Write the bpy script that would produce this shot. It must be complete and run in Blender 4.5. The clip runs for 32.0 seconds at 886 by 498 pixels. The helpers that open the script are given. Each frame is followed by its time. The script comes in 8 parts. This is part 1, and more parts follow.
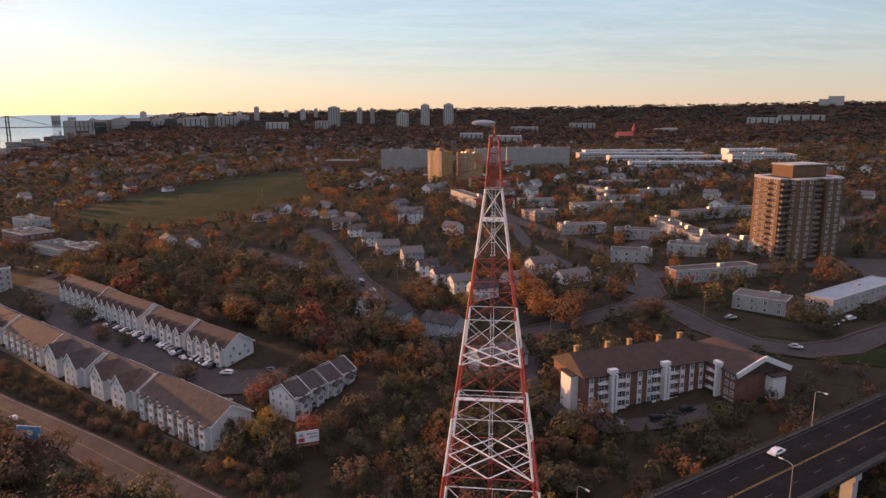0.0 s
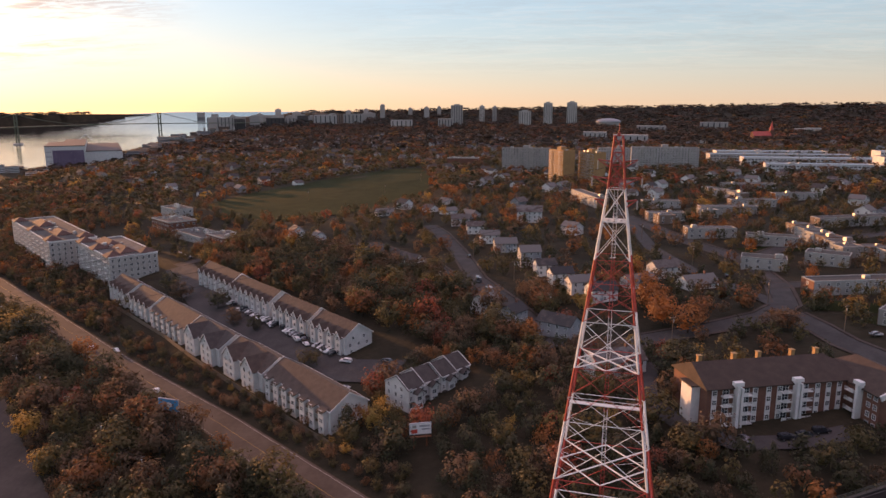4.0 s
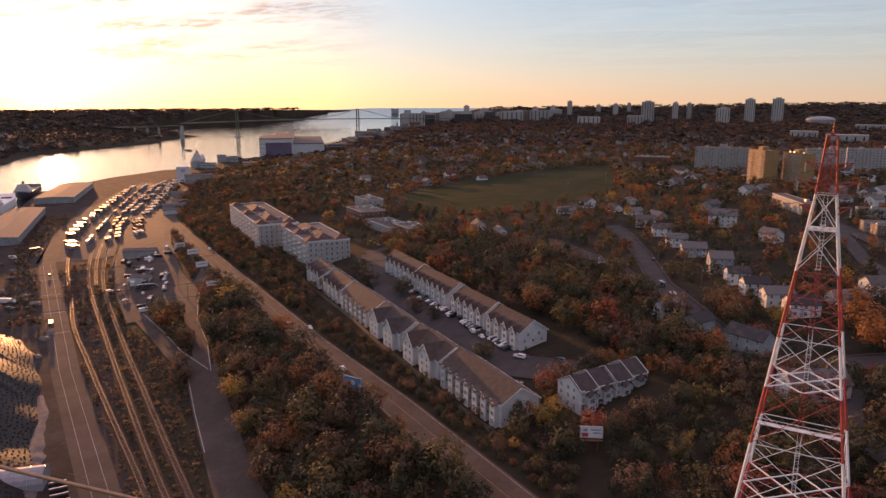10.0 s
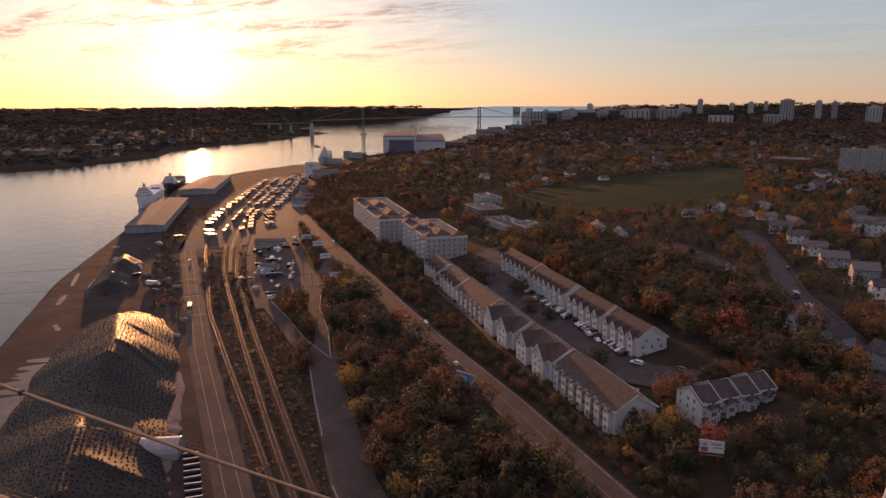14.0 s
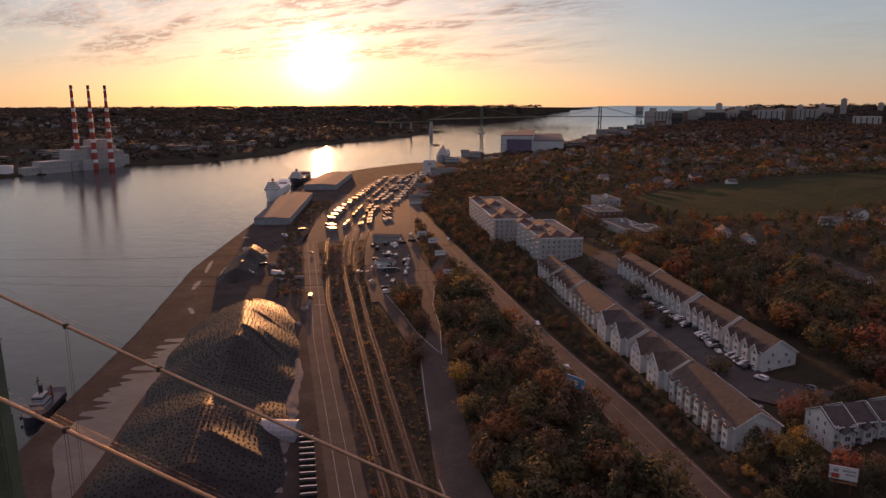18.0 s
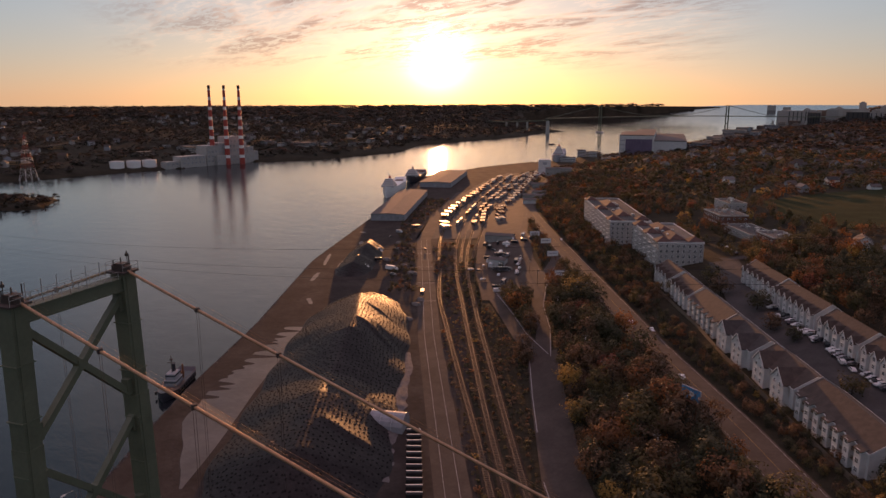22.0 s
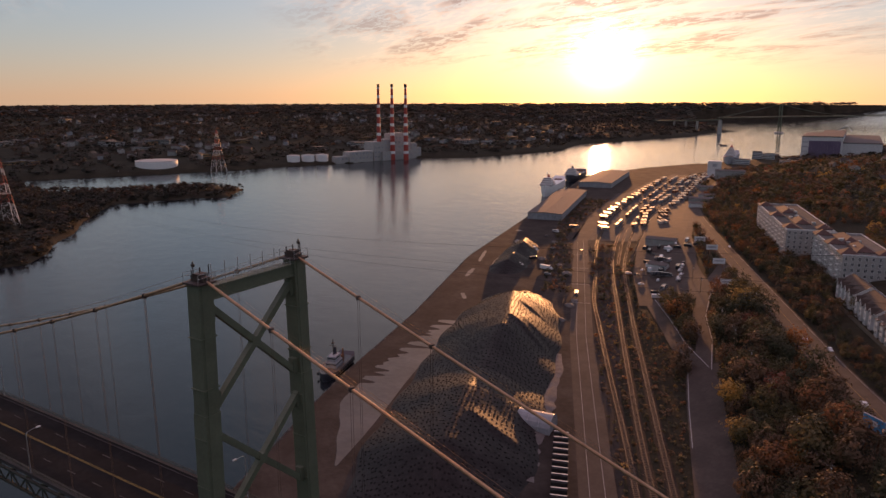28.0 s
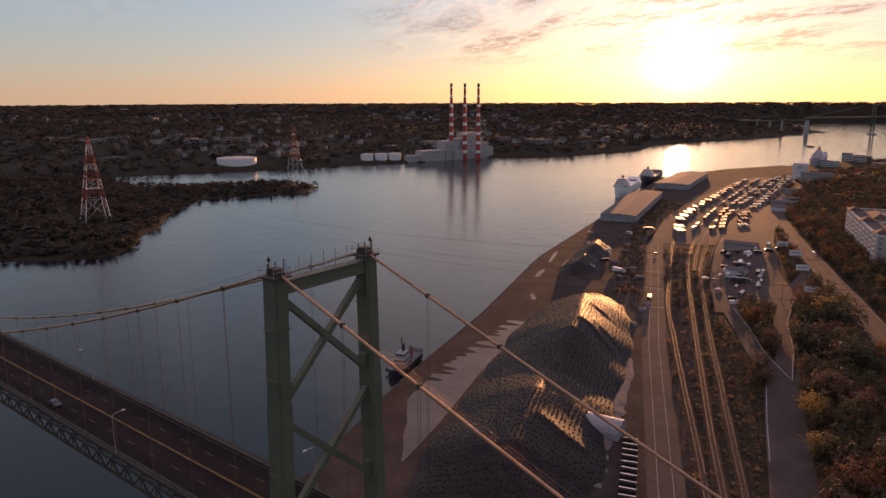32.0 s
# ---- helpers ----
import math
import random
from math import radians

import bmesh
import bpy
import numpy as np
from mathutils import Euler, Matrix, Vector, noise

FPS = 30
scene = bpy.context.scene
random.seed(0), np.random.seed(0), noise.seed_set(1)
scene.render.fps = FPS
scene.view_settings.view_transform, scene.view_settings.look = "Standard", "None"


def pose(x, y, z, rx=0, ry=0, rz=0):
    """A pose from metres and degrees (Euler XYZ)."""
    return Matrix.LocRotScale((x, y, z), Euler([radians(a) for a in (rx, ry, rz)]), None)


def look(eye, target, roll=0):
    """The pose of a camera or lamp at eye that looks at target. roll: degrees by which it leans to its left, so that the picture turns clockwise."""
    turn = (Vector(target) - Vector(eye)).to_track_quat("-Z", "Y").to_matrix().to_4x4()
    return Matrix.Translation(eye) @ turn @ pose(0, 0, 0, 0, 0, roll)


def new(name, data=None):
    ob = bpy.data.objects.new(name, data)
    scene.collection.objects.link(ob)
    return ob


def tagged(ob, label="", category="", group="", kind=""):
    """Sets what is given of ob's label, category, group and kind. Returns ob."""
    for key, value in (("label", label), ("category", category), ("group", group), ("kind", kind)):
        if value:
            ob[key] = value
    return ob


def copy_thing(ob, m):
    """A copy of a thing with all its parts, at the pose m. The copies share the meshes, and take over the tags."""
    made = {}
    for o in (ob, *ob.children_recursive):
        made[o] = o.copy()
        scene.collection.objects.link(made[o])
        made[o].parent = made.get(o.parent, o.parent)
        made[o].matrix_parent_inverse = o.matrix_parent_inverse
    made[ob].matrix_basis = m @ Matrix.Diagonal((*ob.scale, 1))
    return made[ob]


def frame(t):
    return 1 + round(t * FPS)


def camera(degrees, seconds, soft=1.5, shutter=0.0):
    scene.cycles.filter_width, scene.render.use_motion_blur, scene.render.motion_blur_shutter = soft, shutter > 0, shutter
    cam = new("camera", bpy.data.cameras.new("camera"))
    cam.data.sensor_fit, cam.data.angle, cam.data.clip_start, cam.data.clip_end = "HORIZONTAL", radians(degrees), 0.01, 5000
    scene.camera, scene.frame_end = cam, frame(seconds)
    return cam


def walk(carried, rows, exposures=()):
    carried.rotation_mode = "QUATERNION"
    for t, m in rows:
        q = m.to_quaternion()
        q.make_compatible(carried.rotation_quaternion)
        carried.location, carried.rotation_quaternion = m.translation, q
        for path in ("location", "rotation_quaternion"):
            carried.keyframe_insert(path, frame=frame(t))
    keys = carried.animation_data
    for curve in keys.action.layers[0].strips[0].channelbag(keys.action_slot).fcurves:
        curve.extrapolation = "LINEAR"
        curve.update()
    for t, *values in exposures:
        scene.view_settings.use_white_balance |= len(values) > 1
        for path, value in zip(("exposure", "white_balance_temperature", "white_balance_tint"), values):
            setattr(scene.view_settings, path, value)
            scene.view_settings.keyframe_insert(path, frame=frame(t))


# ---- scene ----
EXPO = [(0, 1.0, 6700, 33), (6, 0.88, 6850, 36), (11, 0.65, 6950, 40), (19, 0.05, 7000, 40), (25, 0.08, 6950, 40), (32, 0.27, 6900, 40)]
# camera: a drone that hovers and turns slowly to its left
EYE = (0.0, 0.0, 131.0)
cam = camera(64.17, 32.0)
# seconds, heading, tilt, lean (degrees)
TURN = [
    (0, 0.000, -11.312, -0.104),
    (0.5, 1.216, -11.323, -0.092),
    (1, 2.437, -11.335, -0.080),
    (2, 4.883, -11.358, -0.049),
    (3, 7.288, -11.409, -0.036),
    (4, 9.702, -11.462, -0.013),
    (5, 12.113, -11.526, -0.005),
    (6, 14.581, -11.565, -0.005),
    (7, 17.019, -11.613, 0.008),
    (8, 19.483, -11.657, 0.021),
    (9, 21.992, -11.704, 0.008),
    (10, 24.473, -11.739, 0.020),
    (11, 26.909, -11.776, 0.032),
    (12, 29.334, -11.824, 0.018),
    (13, 31.740, -11.859, 0.021),
    (14, 34.126, -11.884, 0.025),
    (15, 36.474, -11.882, 0.024),
    (16, 38.821, -11.893, 0.037),
    (17, 41.191, -11.920, 0.064),
    (18, 43.548, -11.953, 0.078),
    (19, 45.879, -11.969, 0.064),
    (20, 48.193, -11.994, 0.042),
    (21, 50.528, -12.019, 0.030),
    (22, 52.812, -12.047, 0.028),
    (23, 55.102, -12.069, -0.001),
    (24, 57.333, -12.107, -0.017),
    (25, 59.542, -12.126, -0.023),
    (26, 61.691, -12.151, -0.028),
    (27, 63.767, -12.198, -0.028),
    (28, 65.634, -12.194, -0.021),
    (29, 67.310, -12.204, -0.053),
    (30, 68.783, -12.222, -0.065),
    (31, 70.144, -12.223, -0.050),
    (32, 71.433, -12.237, -0.077),
]
walk(cam, [(t, pose(*EYE, 90 + tilt, 0, yaw) @ pose(0, 0, 0, 0, 0, lean)) for t, yaw, tilt, lean in TURN],
     exposures=EXPO)

# ---- light: low sun over the far shore ----
SUN_AZ, SUN_EL = 53.2, 3.2
sun_dir = Vector((-math.sin(radians(SUN_AZ)) * math.cos(radians(SUN_EL)), math.cos(radians(SUN_AZ)) * math.cos(radians(SUN_EL)), math.sin(radians(SUN_EL))))
world = bpy.data.worlds.new("sky")
scene.world = world
world.use_nodes = True
wn, wl = world.node_tree.nodes, world.node_tree.links
wn.clear()


def wmath(op, a, b=None, c=None):
    n = wn.new("ShaderNodeMath")
    n.operation = op
    for i, v in enumerate((a, b, c)):
        if v is None:
            continue
        if isinstance(v, (int, float)):
            n.inputs[i].default_value = v
        else:
            wl.new(v, n.inputs[i])
    return n.outputs[0]


def wmix(kind, fac, a, b):
    n = wn.new("ShaderNodeMix")
    n.data_type, n.blend_type = "RGBA", kind
    for key, v in ((0, fac), (6, a), (7, b)):
        if isinstance(v, (int, float)):
            n.inputs[key].default_value = v
        elif isinstance(v, tuple):
            n.inputs[key].default_value = (*v, 1)
        else:
            wl.new(v, n.inputs[key])
    return n.outputs[2]


sky = wn.new("ShaderNodeTexSky")
sky.sky_type = "NISHITA"
sky.sun_disc = False
sky.sun_elevation, sky.sun_rotation = radians(SUN_EL), radians(-SUN_AZ)
sky.altitude, sky.air_density, sky.dust_density, sky.ozone_density = 130, 1.0, 0.8, 2.0
tc = wn.new("ShaderNodeTexCoord")
sep = wn.new("ShaderNodeSeparateXYZ")
wl.new(tc.outputs["Generated"], sep.inputs[0])
dx, dy, dz = sep.outputs
# a milky veil of high thin cloud, warm towards the horizon
low = wmath("POWER", 2.718, wmath("MULTIPLY", wmath("MAXIMUM", dz, 0.0), -20.0))
veil = wmix("MIX", low, (1.12, 1.87, 1.96), (2.5, 2.1, 1.4))
# an unseen warm brightening overhead, added to lift the shade on the land
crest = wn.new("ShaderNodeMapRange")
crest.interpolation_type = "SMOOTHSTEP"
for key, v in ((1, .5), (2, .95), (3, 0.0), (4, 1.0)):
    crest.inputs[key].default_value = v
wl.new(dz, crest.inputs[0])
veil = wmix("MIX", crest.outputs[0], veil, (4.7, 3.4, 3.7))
# the side of the sky that lies away from the sun is dimmer
toward = wmath("ADD", wmath("MULTIPLY", dx, -math.sin(radians(SUN_AZ))), wmath("MULTIPLY", dy, math.cos(radians(SUN_AZ))))
side = wmath("MULTIPLY_ADD", toward, .2, .84)
veil = wmix("MULTIPLY", 1.0, veil, side)
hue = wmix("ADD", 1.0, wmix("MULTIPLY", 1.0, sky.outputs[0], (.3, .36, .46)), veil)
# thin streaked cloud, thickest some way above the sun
flat = wn.new("ShaderNodeCombineXYZ")
den = wmath("ADD", wmath("MAXIMUM", dz, 0.0), .09)
wl.new(wmath("DIVIDE", dx, den), flat.inputs[0])
wl.new(wmath("DIVIDE", dy, den), flat.inputs[1])
mp = wn.new("ShaderNodeMapping")
mp.inputs["Rotation"].default_value, mp.inputs["Scale"].default_value = (0, 0, radians(-52)), (.42, 1.0, 1)
wl.new(flat.outputs[0], mp.inputs[0])
nz = wn.new("ShaderNodeTexNoise")
nz.inputs["Scale"].default_value, nz.inputs["Detail"].default_value, nz.inputs["Roughness"].default_value, nz.inputs["Distortion"].default_value = 1.7, 4, .6, .4
wl.new(mp.outputs[0], nz.inputs["Vector"])
cov = wn.new("ShaderNodeMapRange")
cov.interpolation_type = "SMOOTHSTEP"
for key, v in ((1, .36), (2, .5), (3, 0.0), (4, 1.0)):
    cov.inputs[key].default_value = v
wl.new(nz.outputs["Fac"], cov.inputs[0])
band = wn.new("ShaderNodeMapRange")
band.interpolation_type = "SMOOTHSTEP"
for key, v in ((1, .025), (2, .07), (3, 0.0), (4, 1.0)):
    band.inputs[key].default_value = v
wl.new(dz, band.inputs[0])
# small ripples inside the patches
rip = wn.new("ShaderNodeTexNoise")
rip.inputs["Scale"].default_value, rip.inputs["Detail"].default_value, rip.inputs["Roughness"].default_value, rip.inputs["Distortion"].default_value = 14.0, 6, .64, .7
wl.new(mp.outputs[0], rip.inputs["Vector"])
ripple = wn.new("ShaderNodeMapRange")
ripple.interpolation_type = "SMOOTHSTEP"
for key, v in ((1, .42), (2, .56), (3, 0.0), (4, 1.0)):
    ripple.inputs[key].default_value = v
wl.new(rip.outputs["Fac"], ripple.inputs[0])


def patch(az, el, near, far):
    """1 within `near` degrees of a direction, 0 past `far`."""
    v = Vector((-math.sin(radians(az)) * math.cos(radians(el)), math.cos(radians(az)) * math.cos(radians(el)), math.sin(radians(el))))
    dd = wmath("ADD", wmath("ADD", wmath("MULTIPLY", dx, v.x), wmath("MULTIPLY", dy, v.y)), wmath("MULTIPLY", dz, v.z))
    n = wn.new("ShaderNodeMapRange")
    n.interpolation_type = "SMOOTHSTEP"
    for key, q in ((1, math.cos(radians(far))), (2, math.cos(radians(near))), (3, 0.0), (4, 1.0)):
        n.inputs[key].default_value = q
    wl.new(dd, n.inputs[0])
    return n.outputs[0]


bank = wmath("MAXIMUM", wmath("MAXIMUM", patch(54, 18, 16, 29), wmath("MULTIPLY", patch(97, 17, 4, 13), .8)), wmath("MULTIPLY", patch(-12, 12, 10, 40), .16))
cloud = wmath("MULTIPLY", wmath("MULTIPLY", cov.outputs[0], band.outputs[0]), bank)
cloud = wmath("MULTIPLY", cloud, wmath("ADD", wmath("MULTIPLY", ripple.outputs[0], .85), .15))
# the glow of the air round the sun
dot = wmath("MAXIMUM", wmath("ADD", wmath("ADD", wmath("MULTIPLY", dx, sun_dir.x), wmath("MULTIPLY", dy, sun_dir.y)), wmath("MULTIPLY", dz, sun_dir.z)), 0.0)
glow = wmath("ADD", wmath("ADD", wmath("MULTIPLY", wmath("POWER", dot, 1800.0), 22.0), wmath("MULTIPLY", wmath("POWER", dot, 170.0), 2.2)), wmath("MULTIPLY", wmath("POWER", dot, 9.0), .35))
aura = wmix("MULTIPLY", 1.0, glow, (1.0, .8, .5))
clear = wmix("ADD", 1.0, hue, aura)
thin = wmix("ADD", 1.0, wmix("MULTIPLY", 1.0, clear, (1.1, .98, .88)), (2.0, 1.45, .95))
thick = wmix("ADD", 1.0, wmix("MULTIPLY", 1.0, clear, (.58, .48, .45)), (.5, .38, .33))
heavy = wn.new("ShaderNodeMapRange")
for key, v in ((1, .42), (2, .56), (3, 0.0), (4, 1.0)):
    heavy.inputs[key].default_value = v
wl.new(nz.outputs["Fac"], heavy.inputs[0])
tone = wmix("MIX", heavy.outputs[0], thin, thick)
final = wmix("MIX", cloud, clear, tone)
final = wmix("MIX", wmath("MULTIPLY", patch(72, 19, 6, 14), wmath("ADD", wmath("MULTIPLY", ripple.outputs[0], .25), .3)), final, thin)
bg = wn.new("ShaderNodeBackground")
bg.inputs["Strength"].default_value = 0.15
out = wn.new("ShaderNodeOutputWorld")
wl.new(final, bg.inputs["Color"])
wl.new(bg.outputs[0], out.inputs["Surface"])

lamp = bpy.data.lights.new("sun", "SUN")
lamp.energy, lamp.angle, lamp.color = 3.6, radians(0.6), (1.0, 0.5, 0.17)
sun = new("sun", lamp)
sun.matrix_world = look(sun_dir * 100, (0, 0, 0))

# ---- materials ----
def ramp_set(node, stops):
    els = node.color_ramp.elements
    while len(els) > 1:
        els.remove(els[-1])
    els[0].position, els[0].color = stops[0][0], (*stops[0][1], 1)
    for p, c in stops[1:]:
        els.new(p).color = (*c, 1)


def material(name, colours, scale=1.0, rough=0.8, metal=0.0, bump=0.0, bump_scale=None, detail=6, coord="Object", spec=0.5, per_object=0.0, fine=0.35, per_island=0.0, stretch=(1, 1, 1)):
    """Base colour from two scales of noise over a ramp of colours, with relief and a tone that varies from object to object."""
    m = bpy.data.materials.new(name)
    m.use_nodes = True
    nt = m.node_tree
    nd, lk = nt.nodes, nt.links
    b = nd["Principled BSDF"]
    b.inputs["Roughness"].default_value, b.inputs["Metallic"].default_value = rough, metal
    b.inputs["Specular IOR Level"].default_value = spec
    tc = nd.new("ShaderNodeTexCoord")
    mp = nd.new("ShaderNodeMapping")
    mp.inputs["Scale"].default_value = stretch
    lk.new(tc.outputs[coord], mp.inputs["Vector"])
    n1 = nd.new("ShaderNodeTexNoise")
    n1.inputs["Scale"].default_value, n1.inputs["Detail"].default_value = scale, detail
    n2 = nd.new("ShaderNodeTexNoise")
    n2.inputs["Scale"].default_value, n2.inputs["Detail"].default_value = scale * 7.3, 4
    for n in (n1, n2):
        lk.new(mp.outputs[0], n.inputs["Vector"])
    mix = nd.new("ShaderNodeMix")
    mix.inputs["Factor"].default_value = fine
    lk.new(n1.outputs["Fac"], mix.inputs["A"])
    lk.new(n2.outputs["Fac"], mix.inputs["B"])
    value = mix.outputs["Result"]
    if per_object or per_island:
        src = nd.new("ShaderNodeObjectInfo") if per_object else nd.new("ShaderNodeNewGeometry")
        rnd = src.outputs["Random"] if per_object else src.outputs["Random Per Island"]
        ma = nd.new("ShaderNodeMath")
        ma.operation = "MULTIPLY_ADD"
        lk.new(rnd, ma.inputs[0])
        ma.inputs[1].default_value = per_object or per_island
        lk.new(value, ma.inputs[2])
        sb = nd.new("ShaderNodeMath")
        sb.operation = "SUBTRACT"
        lk.new(ma.outputs[0], sb.inputs[0])
        sb.inputs[1].default_value = (per_object or per_island) / 2
        value = sb.outputs[0]
    cr = nd.new("ShaderNodeValToRGB")
    k = len(colours)
    ramp_set(cr, [(0.28 + 0.44 * i / max(1, k - 1), c) for i, c in enumerate(colours)])
    lk.new(value, cr.inputs["Fac"])
    lk.new(cr.outputs["Color"], b.inputs["Base Color"])
    if bump:
        bp = nd.new("ShaderNodeBump")
        bp.inputs["Strength"].default_value = bump
        bp.inputs["Distance"].default_value = 0.3 / (bump_scale or scale * 4)
        nb = nd.new("ShaderNodeTexNoise")
        nb.inputs["Scale"].default_value, nb.inputs["Detail"].default_value = bump_scale or scale * 4, 5
        lk.new(mp.outputs[0], nb.inputs["Vector"])
        lk.new(nb.outputs["Fac"], bp.inputs["Height"])
        lk.new(bp.outputs[0], b.inputs["Normal"])
    return m


M = {}
M["ground"] = material("ground", [(.018, .016, .011), (.029, .026, .017), (.047, .041, .026)], .05, .95, bump=.6, bump_scale=.5, spec=.1)
M["quay"] = material("quay", [(.024, .019, .017), (.042, .034, .03), (.068, .057, .05)], .06, .95, bump=.3, bump_scale=1, spec=.12)
M["asphalt"] = material("asphalt", [(.035, .034, .034), (.052, .05, .049), (.072, .069, .067)], .15, .9, bump=.2, bump_scale=2, spec=.2)
M["asphalt_light"] = material("asphalt_light", [(.042, .033, .028), (.06, .047, .04), (.085, .068, .058)], .1, .9, bump=.2, bump_scale=2, spec=.25)
M["white_siding"] = material("white_siding", [(.44, .435, .43), (.55, .545, .535), (.65, .64, .625)], .3, .75)
M["roof_brown"] = material("roof_brown", [(.034, .023, .018), (.056, .039, .031), (.084, .059, .047)], .5, .85, bump=.4, bump_scale=3)
M["roof_dark"] = material("roof_dark", [(.026, .022, .021), (.044, .037, .035), (.066, .056, .052)], .5, .85, bump=.4, bump_scale=3)
M["brick"] = material("brick", [(.11, .05, .034), (.155, .07, .048), (.2, .095, .065)], .4, .85, bump=.3, bump_scale=6)
M["concrete"] = material("concrete", [(.3, .29, .27), (.4, .39, .36), (.48, .46, .43)], .3, .85, bump=.2, bump_scale=3)
M["green_steel"] = material("green_steel", [(.07, .084, .054), (.098, .114, .074), (.125, .14, .095)], .25, .65, bump=.1)
M["red_paint"] = material("red_paint", [(.3, .035, .025), (.4, .055, .038), (.48, .085, .06)], .5, .5)
M["white_paint"] = material("white_paint", [(.66, .65, .63), (.77, .76, .74), (.84, .83, .81)], .5, .5)
M["cable"] = material("cable", [(.26, .15, .085), (.38, .23, .13), (.48, .3, .18)], .6, .42, metal=.5)
M["salt"] = material("salt_cover", [(.015, .013, .013), (.023, .02, .02), (.037, .033, .032)], .15, .55, bump=.3, bump_scale=.7, spec=.1)


# ---- mesh helpers ----
def mesh_ob(name, verts, faces, mat, parent=None, label="", smooth=False):
    me = bpy.data.meshes.new(name)
    me.from_pydata([tuple(v) for v in verts], [], faces)
    mats = mat if isinstance(mat, (list, tuple)) else [mat]
    for m in mats:
        me.materials.append(m)
    me.update()
    if smooth:
        me.polygons.foreach_set("use_smooth", [True] * len(me.polygons))
    ob = new(name, me)
    if parent:
        ob.parent = parent
    if label:
        ob["label"] = label
    return ob


def part(name, bm, mat, parent=None, label="", smooth=False):
    """Links a bmesh as one mesh object under a thing or a part."""
    me = bpy.data.meshes.new(name)
    bm.normal_update()
    bm.to_mesh(me)
    bm.free()
    for m in mat if isinstance(mat, (list, tuple)) else [mat]:
        me.materials.append(m)
    if smooth:
        me.polygons.foreach_set("use_smooth", [True] * len(me.polygons))
    ob = new(name, me)
    if parent:
        ob.parent = parent
    if label:
        ob["label"] = label
    return ob


def box(bm, x0, y0, z0, x1, y1, z1, mi=0, m=None):
    vs = [bm.verts.new((x, y, z) if m is None else m @ Vector((x, y, z))) for z in (z0, z1) for x, y in ((x0, y0), (x1, y0), (x1, y1), (x0, y1))]
    for f in ((3, 2, 1, 0), (4, 5, 6, 7), (0, 1, 5, 4), (1, 2, 6, 5), (2, 3, 7, 6), (3, 0, 4, 7)):
        bm.faces.new([vs[i] for i in f]).material_index = mi


def bar(bm, a, b, w, h=None, mi=0, sides=4):
    """A beam of width w and depth h from a to b."""
    a, b, h = Vector(a), Vector(b), h or w
    d = (b - a).normalized()
    s = d.cross(Vector((0, 0, 1)))
    s = s.normalized() if s.length > 1e-4 else Vector((1, 0, 0))
    u = s.cross(d)
    ring = [(math.cos(2 * math.pi * (k + .5) / sides), math.sin(2 * math.pi * (k + .5) / sides)) for k in range(sides)]
    k = math.sqrt(.5) if sides == 4 else .5
    lo = [bm.verts.new(a + s * c * w * k + u * e * h * k) for c, e in ring]
    hi = [bm.verts.new(b + s * c * w * k + u * e * h * k) for c, e in ring]
    for i in range(sides):
        j = (i + 1) % sides
        bm.faces.new((lo[i], lo[j], hi[j], hi[i])).material_index = mi
    bm.faces.new(lo[::-1]).material_index = mi
    bm.faces.new(hi).material_index = mi


def tube(bm, x, y, z0, z1, r0, r1=None, n=16, mi=0, cap=True):
    r1 = r0 if r1 is None else r1
    lo = [bm.verts.new((x + r0 * math.cos(2 * math.pi * i / n), y + r0 * math.sin(2 * math.pi * i / n), z0)) for i in range(n)]
    hi = [bm.verts.new((x + r1 * math.cos(2 * math.pi * i / n), y + r1 * math.sin(2 * math.pi * i / n), z1)) for i in range(n)]
    for i in range(n):
        bm.faces.new((lo[i], lo[(i + 1) % n], hi[(i + 1) % n], hi[i])).material_index = mi
    if cap:
        bm.faces.new(hi).material_index = mi
        bm.faces.new(lo[::-1]).material_index = mi


def thing(name, at, turn=0, label="", category="", group="", kind=""):
    ob = new(name)
    ob.empty_display_size = .5
    ob.matrix_world = pose(*at, 0, 0, turn)
    return tagged(ob, label, category, group, kind)


def sweep(bm, pts, r, sides=6):
    """One unbroken round rope through the points."""
    prev = None
    for i, p in enumerate(pts):
        d = (Vector(pts[min(i + 1, len(pts) - 1)]) - Vector(pts[max(i - 1, 0)])).normalized()
        s = d.cross(Vector((0, 0, 1))).normalized()
        u = s.cross(d)
        ring = [bm.verts.new(Vector(p) + s * math.cos(2 * math.pi * k / sides) * r + u * math.sin(2 * math.pi * k / sides) * r) for k in range(sides)]
        if prev:
            for k in range(sides):
                bm.faces.new((prev[k], prev[(k + 1) % sides], ring[(k + 1) % sides], ring[k]))
        prev = ring

# ---- land: two shores, a wooded point, and the hill of the town ----
WEST = [(2132, -1723), (44, -173), (-277, 65), (-308, 90), (-382, 155), (-506, 253), (-654, 398), (-800, 540), (-957, 688), (-1025, 868), (-1050, 1022), (-1090, 1250),
        (-1150, 1500), (-1340, 2100), (-1560, 2600), (-1620, 3000), (-1700, 3500), (-1800, 4300), (-1800, 6500), (6500, 6500), (6500, -1723)]
EAST = [(-1290, -900), (-1290, -160), (-1300, 0), (-1325, 200), (-1350, 287), (-1365, 420), (-1430, 560), (-1390, 700), (-1450, 930), (-1480, 1000), (-1660, 1180), (-1820, 1751),
        (-1930, 1900), (-2000, 2090), (-1990, 2125), (-2330, 2275), (-2900, 2770), (-3000, 3150), (-2850, 3600), (-2520, 4050), (-2300, 4400), (-2300, 6500), (-6500, 6500), (-6500, -2500), (-1290, -2500)]
